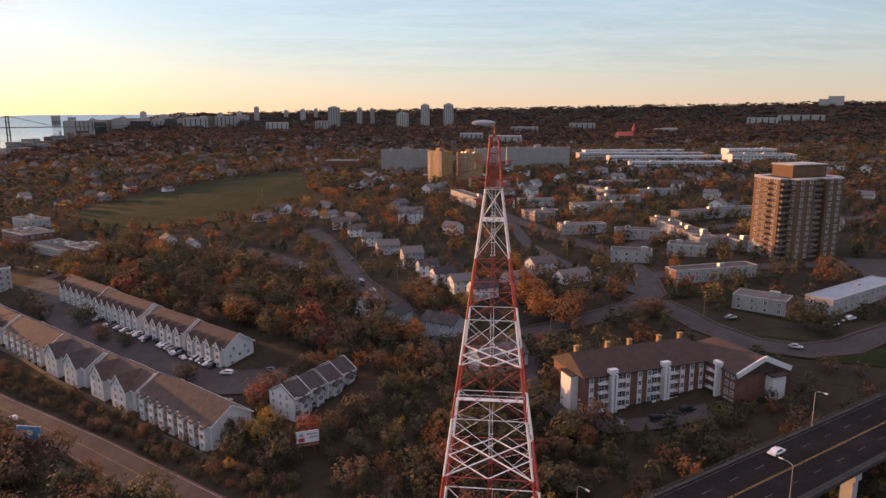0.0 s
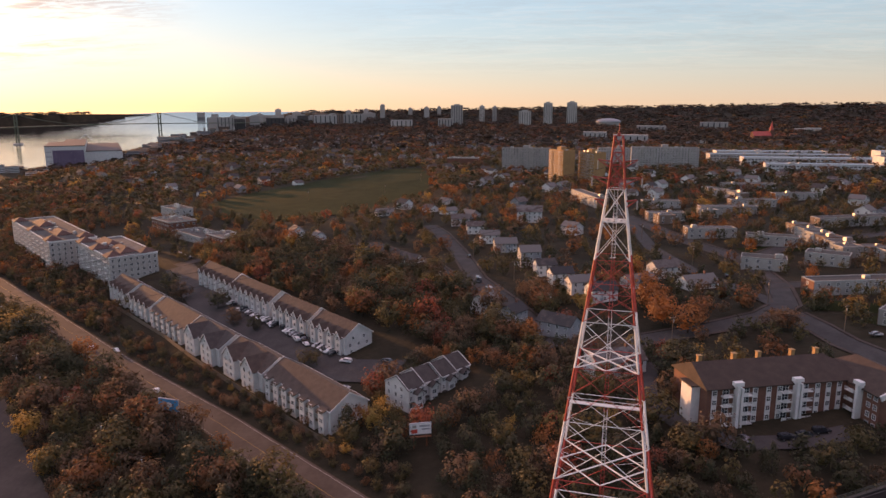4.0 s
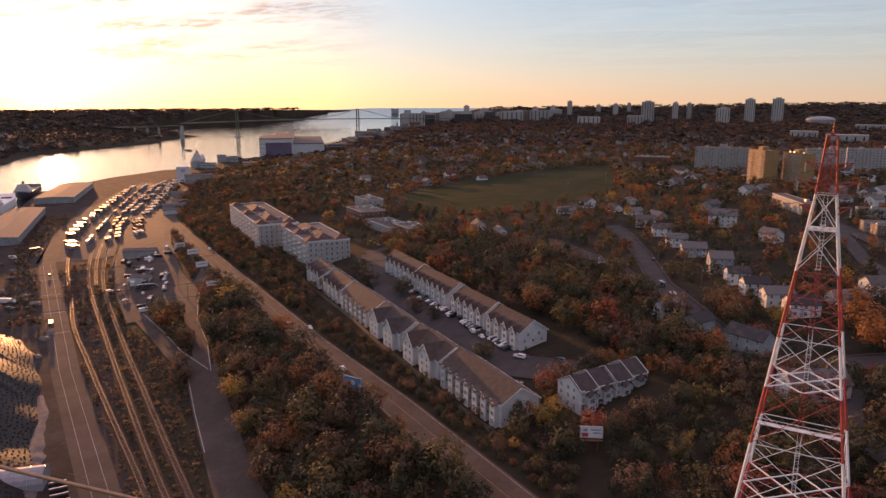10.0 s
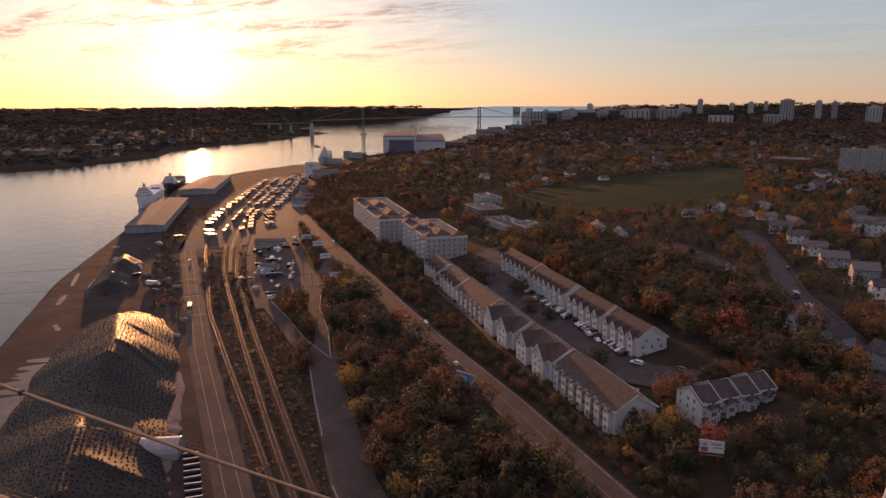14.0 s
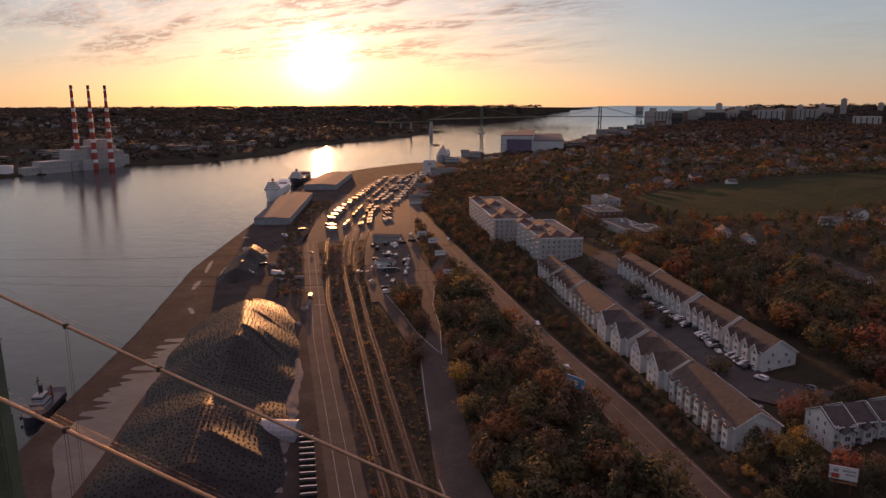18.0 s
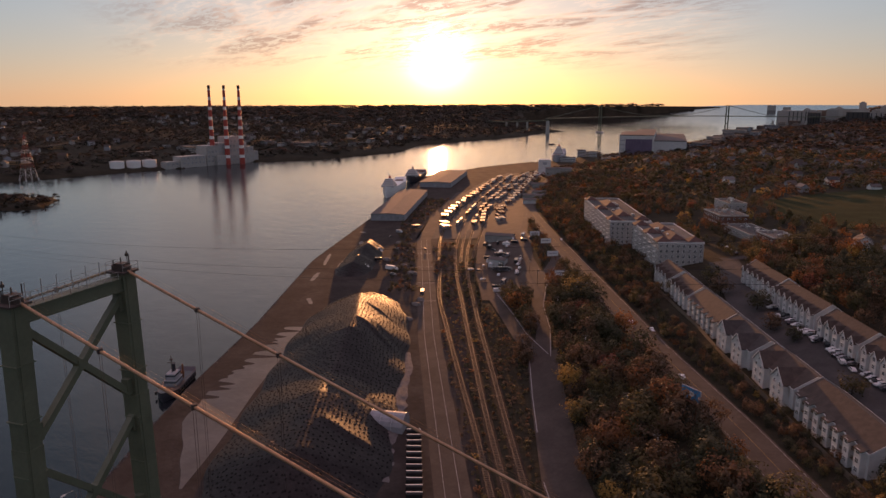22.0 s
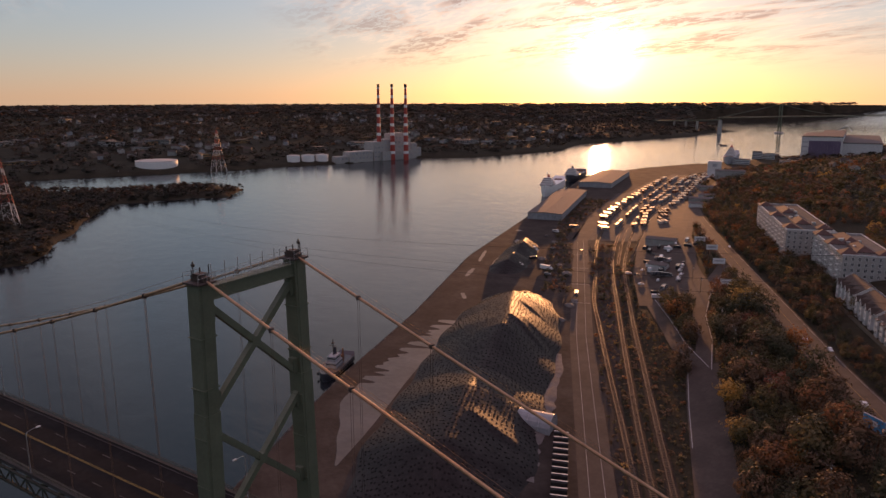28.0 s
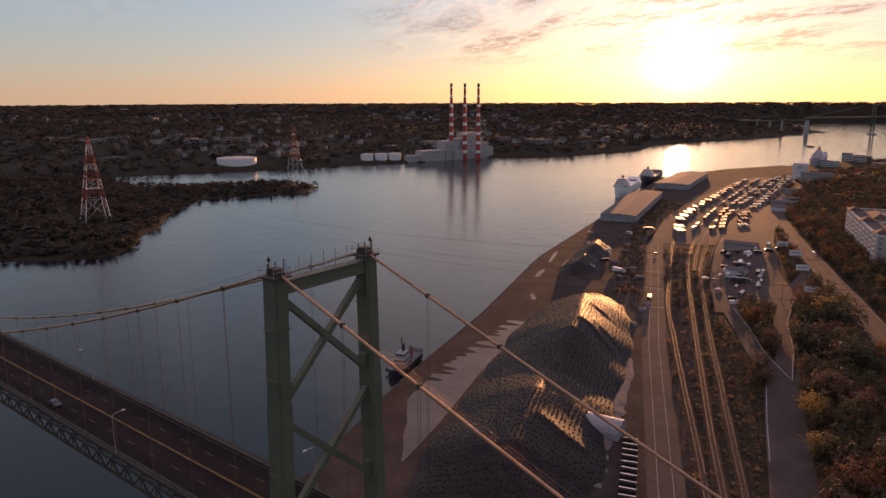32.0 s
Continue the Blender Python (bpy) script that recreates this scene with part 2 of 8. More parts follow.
POINT = [(-560, -420), (-600, -260), (-640, -170), (-633, -137), (-624, -98), (-629, -75), (-673, -62), (-711, -60), (-767, -45), (-831, -41), (-886, -28), (-950, -15), (-964, 38), (-972, 82), (-958, 125), (-1000, 142), (-1034, 158),
         (-1085, 150), (-1100, 110), (-1110, 60), (-1108, 0), (-1112, -60), (-1150, -110), (-1210, -135), (-1310, -150), (-1330, -800), (-600, -800)]


def inside(x, y, poly):
    c = np.zeros(np.shape(x), bool)
    for (x0, y0), (x1, y1) in zip(poly, poly[1:] + poly[:1]):
        if y0 == y1:
            continue
        c ^= ((y0 > y) != (y1 > y)) & (x < (x1 - x0) * (y - y0) / (y1 - y0) + x0)
    return c


def away(x, y, poly):
    d = np.full(np.shape(x), 1e9)
    for (x0, y0), (x1, y1) in zip(poly, poly[1:]):
        dx, dy = x1 - x0, y1 - y0
        t = np.clip(((x - x0) * dx + (y - y0) * dy) / (dx * dx + dy * dy), 0, 1)
        d = np.minimum(d, np.hypot(x - x0 - t * dx, y - y0 - t * dy))
    return d


RX, RY = -58.0, 168.0          # a point on the main road, which runs along (-.803, .596)


def along(x, y):
    return (x - RX) * -.803 + (y - RY) * .596, (x - RX) * .596 + (y - RY) * .803


def lumps(x, y, size, seed=0.0):
    a, b = x / size + seed, y / size + seed * 1.7
    return (np.sin(a * 1.9 + 1.3 * np.sin(b * 1.1)) + np.sin(b * 2.3 + 1.7 * np.sin(a * .9 + 1)) + .5 * np.sin(a * 4.1 + b * 3.3)) / 2.5


def height(x, y):
    x, y = np.asarray(x, float), np.asarray(y, float)
    dist, az = np.hypot(x, y), np.degrees(np.arctan2(-x, y))
    s, u = along(x, y)
    dc = away(x, y, WEST[:19])
    v = np.where(s < 600, u, np.minimum(dc - 175, u + 400))
    v = np.where((s > 350) & (s < 600), u + (dc - 175 - u) * (s - 350) / 250, v)
    zr = np.clip(26 - .022 * s, 10, 27)
    town = np.interp(v, [-400, -100, -62, -12, 8, 22, 75, 180, 400, 900], [0, 0, .04, .9, 1, 1, 1, 1, 1, 1]) * (zr - 3.2) + 3.2
    town = town + np.interp(v, [10, 24, 75, 180, 400, 900, 1500, 2200, 3000], [0, 3, 13, 23, 27, 33, 39, 44, 40]) + 1.2 * lumps(x, y, 90) * np.clip((v - 40) / 60, 0, 1)
    far = np.clip((dist - 3300) / 1500, 0, 1) ** 1.5
    rim = 131 + dist * np.tan(np.radians(np.interp(az, [-60, -28, -10, -2, 8, 20, 35], [.32, .24, -.06, -.16, -.32, -.5, -.7])))
    town = town * (1 - far) + rim * far
    town = np.where(inside(x, y, WEST), np.where(dc < 1.0, -3, town), -6)
    de = away(x, y, EAST[:22])
    rim2 = 131 + dist * np.tan(np.radians(np.interp(az, [30, 36, 44, 60, 100], [-.62, -.58, -.62, -.7, -.8])))
    east = np.interp(de, [0, 6, 60, 400, 1500, 3000], [-2, 2.5, 9, 24, 46, 60]) + 3 * lumps(x, y, 150, 3) * np.clip(de / 200, 0, 1)
    far = np.clip((dist - 3000) / 1700, 0, 1) ** 1.3
    east = np.where(inside(x, y, EAST), np.where(de > 4, east * (1 - far) + rim2 * far, east), -6)
    dp = away(x, y, POINT + POINT[:1])
    point = np.where(inside(x, y, POINT), np.interp(dp, [0, 5, 40, 120], [-1, 1.0, 3, 7]), -6)
    return np.maximum(np.maximum(town, east), point)


def ground_at(x, y):
    return float(height(np.array([x]), np.array([y]))[0])


def sheet(name, mat, zfun, r0=12.0):
    """A round sheet out to the horizon, finer where the view goes."""
    radii = [r0]
    while radii[-1] < 4880:
        radii.append(min(4880, radii[-1] + max(3.2, radii[-1] * .0125)))
    azs = list(np.arange(-42, 112, .3)) + list(np.arange(112, 318, 4))
    a = np.radians(np.array(azs))
    R, A = np.meshgrid(np.array(radii), a, indexing="ij")
    X, Y = -R * np.sin(A), R * np.cos(A)
    Z = zfun(X, Y)
    n, k = R.shape
    verts = np.stack([X, Y, Z], -1).reshape(-1, 3)
    i = np.arange(n * k).reshape(n, k)
    j = np.roll(i, -1, 1)
    quads = np.stack([i[:-1], i[1:], j[1:], j[:-1]], -1).reshape(-1, 4)
    me = bpy.data.meshes.new(name)
    me.vertices.add(len(verts))
    me.vertices.foreach_set("co", verts.ravel())
    me.loops.add(quads.size)
    me.loops.foreach_set("vertex_index", quads.ravel().astype(np.int32))
    me.polygons.add(len(quads))
    me.polygons.foreach_set("loop_start", np.arange(0, quads.size, 4, dtype=np.int32))
    me.polygons.foreach_set("loop_total", np.full(len(quads), 4, dtype=np.int32))
    me.polygons.foreach_set("use_smooth", np.ones(len(quads), bool))
    me.materials.append(mat)
    me.update(calc_edges=True)
    me.validate()
    return new(name, me)


ground = tagged(sheet("ground", M["ground"], height), "dark autumn ground of grass, leaves and bare earth", "ground", kind="structure")

def water_material():
    m = bpy.data.materials.new("water")
    m.use_nodes = True
    nd, lk = m.node_tree.nodes, m.node_tree.links
    b = nd["Principled BSDF"]
    b.inputs["Base Color"].default_value = (.012, .014, .017, 1)
    b.inputs["Roughness"].default_value, b.inputs["IOR"].default_value = .07, 1.333
    tc, prev = nd.new("ShaderNodeTexCoord"), None
    for sc, dist, st, force in ((.05, 1.2, (1, 1.6, 1), .22), (.3, .3, (1, 2.4, 1), .3), (1.1, .09, (1, 1.6, 1), .35)):
        mp = nd.new("ShaderNodeMapping")
        mp.inputs["Scale"].default_value, mp.inputs["Rotation"].default_value = st, (0, 0, .6)
        nz = nd.new("ShaderNodeTexNoise")
        nz.inputs["Scale"].default_value, nz.inputs["Detail"].default_value = sc, 3
        bp = nd.new("ShaderNodeBump")
        bp.inputs["Strength"].default_value, bp.inputs["Distance"].default_value = force, dist
        lk.new(tc.outputs["Object"], mp.inputs[0])
        lk.new(mp.outputs[0], nz.inputs["Vector"])
        lk.new(nz.outputs["Fac"], bp.inputs["Height"])
        if prev:
            lk.new(prev.outputs[0], bp.inputs["Normal"])
        prev = bp
    lk.new(prev.outputs[0], b.inputs["Normal"])
    return m


def sea_level(x, y):
    """The harbour lies level; its far reach is carried up to the line where the open sea meets the sky."""
    d = np.hypot(x, y)
    t = np.clip((d - 3500) / 1380, 0, 1)
    az = np.degrees(np.arctan2(-x, y))
    return t ** 1.6 * (131 - 4880 * np.tan(np.radians(np.interp(az, [30, 34, 40], [.46, .62, 1.4]))))


M["water"] = water_material()
me = bpy.data.meshes.new("water")
radii, azs = [60, 200, 500, 1000, 2000, 3000] + [3500 + 1380 * i / 24 for i in range(25)], [-40 + 2 * i for i in range(91)]
wv = [(-r * math.sin(radians(a)), r * math.cos(radians(a))) for r in radii for a in azs]
zs = sea_level(np.array([p[0] for p in wv]), np.array([p[1] for p in wv]))
nw = len(azs)
wf = [(i * nw + j, (i + 1) * nw + j, (i + 1) * nw + j + 1, i * nw + j + 1) for i in range(len(radii) - 1) for j in range(nw - 1)]
water = tagged(mesh_ob("water", [(x, y, z) for (x, y), z in zip(wv, zs)], wf, M["water"], smooth=True), "calm rippled harbour water reflecting the sunset sky", "water", kind="structure")

M["glass"] = material("window_glass", [(.02, .025, .03), (.035, .04, .05), (.05, .055, .065)], .4, .12, spec=.35, per_object=.5)
M["trim"] = material("white_trim", [(.56, .555, .545), (.64, .635, .625), (.72, .715, .7)], .8, .65)
M["rail_steel"] = material("rail_steel", [(.1, .075, .058), (.145, .11, .085), (.19, .15, .115)], .4, .5, metal=.8)
M["ballast"] = material("ballast", [(.022, .017, .014), (.036, .028, .023), (.056, .044, .036)], .5, .95, bump=.8, bump_scale=3, spec=.1)
M["wood"] = material("weathered_wood", [(.09, .065, .045), (.15, .11, .08), (.2, .155, .115)], 1.2, .85, bump=.3)
M["galvanised"] = material("galvanised", [(.34, .34, .34), (.45, .45, .45), (.55, .55, .54)], 1.0, .4, metal=.7)
M["tyre"] = material("tyre_rubber", [(.013, .012, .012), (.018, .017, .017), (.025, .024, .024)], 1.0, .95, spec=.1)
M["trailer_grey"] = material("trailer_grey", [(.022, .021, .021), (.034, .032, .032), (.05, .048, .047)], .5, .9, spec=.1)
M["deck_asphalt"] = material("deck_asphalt", [(.012, .011, .011), (.018, .0165, .0165), (.027, .025, .0245)], .12, .95, bump=.2, bump_scale=2, spec=.05)
M["dull_white"] = material("dull_white", [(.2, .2, .21), (.27, .275, .29), (.34, .345, .36)], .4, .7)
M["black"] = material("black_rubber", [(.012, .012, .013), (.02, .02, .02), (.03, .03, .03)], 1.0, .75)
M["metal_roof"] = material("metal_roof", [(.09, .08, .074), (.125, .113, .106), (.165, .15, .142)], .2, .85, spec=.1, stretch=(1, 6, 1))
M["hull"] = material("hull", [(.02, .022, .03), (.035, .035, .045), (.05, .05, .06)], .3, .45)
M["rust"] = material("rust", [(.1, .04, .02), (.16, .065, .03), (.22, .1, .05)], .8, .8)
M["yellow_paint"] = material("yellow_paint", [(.5, .3, .03), (.62, .38, .05), (.68, .44, .08)], .6, .7)
M["line_white"] = material("line_white", [(.2, .19, .18), (.3, .29, .28), (.42, .41, .4)], 1.5, .85)
M["line_worn"] = material("line_worn", [(.05, .047, .045), (.09, .085, .08), (.15, .145, .14)], .8, .85)
M["truss_steel"] = material("truss_steel", [(.022, .026, .02), (.034, .039, .03), (.05, .056, .044)], .4, .75)
M["rock"] = material("rock", [(.06, .055, .05), (.1, .095, .085), (.15, .14, .13)], .6, .9, bump=.5, per_island=.5)
M["puddle"] = material("wet_ground", [(.06, .052, .048), (.085, .075, .07), (.12, .105, .1)], .05, .45, bump=.1, spec=.2)
M["car_paint"] = material("car_paint", [(.02, .022, .028), (.1, .1, .11), (.3, .3, .31), (.6, .6, .6), (.7, .7, .7)], .4, .25, spec=.6, per_object=1.2, fine=.0)
M["container_roof"] = material("container_roof", [(.12, .095, .065), (.36, .29, .2), (.46, .38, .27), (.56, .47, .34)], .3, .44, metal=.8, per_object=1.3, fine=.1, stretch=(.3, .3, .3))
M["container"] = material("container", [(.2, .07, .04), (.35, .33, .3), (.12, .16, .22), (.5, .48, .45)], .3, .3, metal=.3, per_object=1.2, fine=.05, stretch=(.3, .3, .3))


def ribbon(name, pts, width, mat, dz=.3, across=4, step=12.0, offset=0.0, z=None, label="", category="road", kind="structure", parent=None):
    """A strip laid over the ground along a line of points."""
    line, P = [], [Vector((*p[:2], 0)) for p in pts]
    for a, b in zip(P, P[1:]):
        k = max(1, int((b - a).length / step))
        line += [a.lerp(b, i / k) for i in range(k)]
    line.append(P[-1])
    xs, ys = [], []
    for i, p in enumerate(line):
        d = (line[min(i + 1, len(line) - 1)] - line[max(i - 1, 0)]).normalized()
        for j in range(across + 1):
            o = (j / across - .5) * width + offset
            xs.append(p.x + d.y * o)
            ys.append(p.y - d.x * o)
    zs = np.full(len(xs), z) if z is not None else height(np.array(xs), np.array(ys)) + dz
    w = across + 1
    faces = [(i * w + j, i * w + j + 1, (i + 1) * w + j + 1, (i + 1) * w + j) for i in range(len(line) - 1) for j in range(across)]
    ob = mesh_ob(name, list(zip(xs, ys, zs)), faces, mat, parent)
    if not parent:
        tagged(ob, label, category, kind=kind)
    return ob


TAKEN = []          # footprints and road lines that trees keep clear of


def take(x, y, w, d, turn):
    TAKEN.append((x, y, w / 2, d / 2, math.cos(radians(turn)), math.sin(radians(turn))))


def take_line(pts, width):
    for (x0, y0), (x1, y1) in zip(pts, pts[1:]):
        take((x0 + x1) / 2, (y0 + y1) / 2, math.hypot(x1 - x0, y1 - y0) + width * .5, width, math.degrees(math.atan2(y1 - y0, x1 - x0)))

# ---- suspension bridge beside the camera ----
BO, BD = Vector((-111.4, 17.0, 0)), Vector((.835, .550, 0)).normalized()
BN = Vector((-BD.y, BD.x, 0))
DECK = 55.0


def bp(a, n, z):
    """A point of the bridge: metres along it from the tower, across it, and up."""
    return BO + BD * a + BN * n + Vector((0, 0, z))


M["faded_yellow"] = material("faded_yellow", [(.2, .13, .03), (.28, .18, .045), (.36, .24, .06)], .8, .85)
M["dark_steel"] = material("dark_steel", [(.03, .022, .018), (.05, .035, .03), (.075, .052, .042)], .8, .7)
bridge = thing("suspension_bridge", (0, 0, 0), 0, "green steel suspension bridge tower with cables and road deck", "bridge")
BT = Matrix(((BD.x, BN.x, 0, BO.x), (BD.y, BN.y, 0, BO.y), (0, 0, 1, 0), (0, 0, 0, 1)))
def leg_n(z):
    """How far from the bridge's middle line a leg stands: the legs lean apart towards the water."""
    return 9.75 + .021 * (104 - z)


for k in (-1, 1):
    bm = bmesh.new()
    for z0, z1, w in ((-3, 55, 1.5), (55, 84, 1.4), (84, 104.2, 1.3)):
        n0, n1 = k * leg_n(z0), k * leg_n(z1)
        for grow, deep in ((0, 0), (.1, .45)):               # the box of the leg, and its raised corner plates
            ring = []
            for z, n in ((z0, n0), (z1, n1)):
                ring.append([bm.verts.new(BT @ Vector((x * (w + grow), n + y * (w - deep), z))) for x, y in ((-1, -1), (1, -1), (1, 1), (-1, 1))])
            for q in range(4):
                bm.faces.new((ring[0][q], ring[0][(q + 1) % 4], ring[1][(q + 1) % 4], ring[1][q]))
            bm.faces.new(ring[0][::-1])
            bm.faces.new(ring[1])
    for z in range(8, 104, 8):
        n = k * leg_n(z)
        box(bm, -1.56 if z < 55 else -1.46, n - 1.55, z, 1.56 if z < 55 else 1.46, n + 1.55, z + .14, 0, BT)
    leg = part("tower_leg", bm, M["green_steel"], bridge)
    bm = bmesh.new()
    box(bm, -1.7, k * 9.75 - 1.7, 104.2, 1.7, k * 9.75 + 1.7, 104.5, 0, BT)
    box(bm, -1.4, k * 9.6 - .6, 104.5, 1.4, k * 9.6 + .6, 105.3, 0, BT)
    box(bm, -.7, k * 9.6 - .8, 104.5, .7, k * 9.6 + .8, 105.7, 0, BT)
    for e in (-1.1, 0, 1.2):
        bar(bm, BT @ Vector((.4 * e, k * 9.6 + e, 105.2)), BT @ Vector((.4 * e, k * 9.6 + e, 106.6 + .2 * e)), .16)
    part("cable_saddle", bm, M["dark_steel"], leg, "dark cable saddle casting")
    bm = bmesh.new()
    for a in (-1.65, 1.65):
        for n in (-1.6, 0, 1.6):
            bar(bm, BT @ Vector((a, k * 9.75 + n, 104.5)), BT @ Vector((a, k * 9.75 + n, 105.9)), .07)
        for z in (105.3, 105.9):
            bar(bm, BT @ Vector((a, k * 9.75 - 1.6, z)), BT @ Vector((a, k * 9.75 + 1.6, z)), .06)
    part("platform_railing", bm, M["galvanised"], leg)
    bm = bmesh.new()
    m = BT @ Matrix.Translation((.6 * k, k * 10.3, 105.9))
    bar(bm, m @ Vector((0, 0, -.2)), m @ Vector((0, 0, .9)), .12)
    box(bm, -.2, -.2, .8, .2, .2, 1.2, 0, m)
    tube_at = m @ Vector((0, 0, 1.2))
    tube(bm, tube_at.x, tube_at.y, tube_at.z, tube_at.z + .45, .14, .08, 8)
    part("beacon", bm, M["dark_steel"], leg, "aircraft warning beacon on a short post")
bm = bmesh.new()
box(bm, -.9, -8.5, 101.6, .9, 8.5, 103.6, 0, BT)
for z in (101.5, 103.4):
    box(bm, -1.1, -8.5, z, 1.1, 8.5, z + .22, 0, BT)
strut = part("top_strut", bm, M["green_steel"], bridge)
bm = bmesh.new()
for a in (-1.3, 1.3):
    for i in range(11):
        n = -7.5 + 1.5 * i
        bar(bm, BT @ Vector((a, n, 103.6)), BT @ Vector((a, n, 104.8)), .07)
    for z in (104.2, 104.8):
        bar(bm, BT @ Vector((a, -7.6, z)), BT @ Vector((a, 7.6, z)), .06)
for i in range(6):
    n = -6.6 + 2.6 * i
    bar(bm, BT @ Vector((-1.2, n, 103.6)), BT @ Vector((-1.2, n, 106.4)), .1)
part("walkway_railing", bm, M["galvanised"], strut)
for z0, z1 in ((84.3, 100.6), (63.5, 80.2), (20, 47)):
    reach = leg_n((z0 + z1) / 2) - 1.3
    for k in (-1, 1):
        bm = bmesh.new()
        bar(bm, bp(.02 * k, -reach * k, z0), bp(.02 * k, reach * k, z1), 1.05, 1.0)
        part("cross_brace", bm, M["green_steel"], bridge)
        for z, n in ((z0 + 1.2, -reach * k), (z1 - 1.2, reach * k)):
            bm = bmesh.new()
            box(bm, -.62, n - .8, z - 1.3, .62, n + .8, z + 1.3, 0, BT)
            part("gusset_plate", bm, M["green_steel"], bridge)
    bm = bmesh.new()
    zc = (z0 + z1) / 2
    box(bm, -.6, -.85, zc - .85, .6, .85, zc + .85, 0, BT)
    part("gusset_plate", bm, M["green_steel"], bridge)
for z in (49.5, 17):
    bm = bmesh.new()
    box(bm, -1.0, 1.2 - leg_n(z), z - 1.4, 1.0, leg_n(z) - 1.2, z + 1.4, 0, BT)
    part("lower_strut", bm, M["green_steel"], bridge)


def cable_z(a):
    return 105.0 - .40 * a + .00022 * a * a if a >= 0 else max(58.5, 105.0 + .355 * a + .00052 * a * a)


for k in (-1, 1):
    bm = bmesh.new()
    stops = [i * 7.0 for i in range(-60, 20)]
    sweep(bm, [bp(a, 9.5 * k, cable_z(a)) for a in stops], .25, 10)
    cab = part("main_cable", bm, M["cable"], bridge, "rust-brown main suspension cable")
    for i in list(range(-16, 0)) + list(range(1, 3)):
        a = i * 14.0
        bm = bmesh.new()
        box(bm, -.3, -.34, -.34, .3, .34, .34, 0, Matrix.Translation(bp(a, 9.5 * k, cable_z(a))))
        for e in (-.2, .2):
            bar(bm, bp(a + e, 9.5 * k, DECK - .5), bp(a + e, 9.5 * k, cable_z(a)), .05, .05, 0, 5)
        part("hanger", bm, M["dark_steel"], cab, "thin dark pair of hanger ropes")
    bm = bmesh.new()
    for a0, a1 in zip(stops, stops[1:]):                    # hand ropes over the cable
        for e in (-.35, .35):
            bar(bm, bp(a0, 9.5 * k + e, cable_z(a0) + 1.1), bp(a1, 9.5 * k + e, cable_z(a1) + 1.1), .02, .02, 0, 3)
    part("hand_rope", bm, M["cable"], cab)

# the road deck, its truss and its fittings
bm = bmesh.new()
box(bm, -432, -8.2, DECK - .5, 384, 8.2, DECK, 0, BT)
deck = part("deck", bm, M["deck_asphalt"], bridge, "four-lane asphalt bridge deck")
for k in (-1, 1):
    bm = bmesh.new()
    box(bm, -432, k * 8.6 - .4, DECK - .6, 384, k * 8.6 + .4, DECK + .22, 0, BT)
    part("deck_kerb", bm, M["asphalt"], deck)
    bm = bmesh.new()
    for i in range(-144, 128):
        a = i * 3.0
        bar(bm, bp(a, 8.6 * k, DECK + .2), bp(a, 8.6 * k, DECK + 1.25), .1)
    for z in (.55, .9, 1.25):
        bar(bm, bp(-432, 8.6 * k, DECK + z), bp(384, 8.6 * k, DECK + z), .09)
    part("parapet_rail", bm, M["truss_steel"], deck)
    bm = bmesh.new()
    for z in (DECK - 1.1, DECK - 4.2):
        bar(bm, bp(-432, 9.3 * k, z), bp(190, 9.3 * k, z), .5)
    for i in range(-72, 32):
        a = i * 6.0
        bar(bm, bp(a, 9.3 * k, DECK - 1.1), bp(a + 3, 9.3 * k, DECK - 4.2), .28)
        bar(bm, bp(a + 3, 9.3 * k, DECK - 4.2), bp(a + 6, 9.3 * k, DECK - 1.1), .28)
        bar(bm, bp(a, 9.3 * k, DECK - 1.1), bp(a, 9.3 * k, DECK - 4.2), .22)
    part("stiffening_truss", bm, M["truss_steel"], deck)
bm = bmesh.new()
for i in range(-72, 32):
    box(bm, i * 6.0 - .2, -9.3, DECK - 1.6, i * 6.0 + .2, 9.3, DECK - .5, 0, BT)
part("floor_beams", bm, M["green_steel"], deck)
for n, w, dash in ((0.15, .12, 0), (-.15, .12, 0), (3.9, .12, 1), (-3.9, .12, 1), (7.7, .12, 0), (-7.7, .12, 0)):
    bm = bmesh.new()
    for i in range(-48, 42) if dash else (-48,):
        box(bm, i * 9.0, n - w / 2, DECK + .004, i * 9.0 + 3 if dash else 378, n + w / 2, DECK + .012, 0, BT)
    o = part("lane_line", bm, M["faded_yellow"] if abs(n) < 1 else M["line_worn"], deck)
    if dash:
        tagged(o, kind="stuff")
# concrete piers of the approach spans
for a in (150, 178, 206, 236, 268, 300):
    pier = thing("bridge_pier", (0, 0, 0), 0, "concrete pier under the bridge approach", "pier", "approach piers")
    for k in (-1, 1):
        bm = bmesh.new()
        g = bp(a, 6 * k, 0)
        zg = ground_at(g.x, g.y)
        if zg > DECK - 6:
            zg = DECK - 8
        box(bm, a - 1.1, k * 6 - 1.3, zg - 1, a + 1.1, k * 6 + 1.3, DECK - 3.6, 0, BT)
        part("column", bm, M["concrete"], pier)
    bm = bmesh.new()
    box(bm, a - 1.3, -7.8, DECK - 3.6, a + 1.3, 7.8, DECK - 1.7, 0, BT)
    part("cap_beam", bm, M["concrete"], pier)


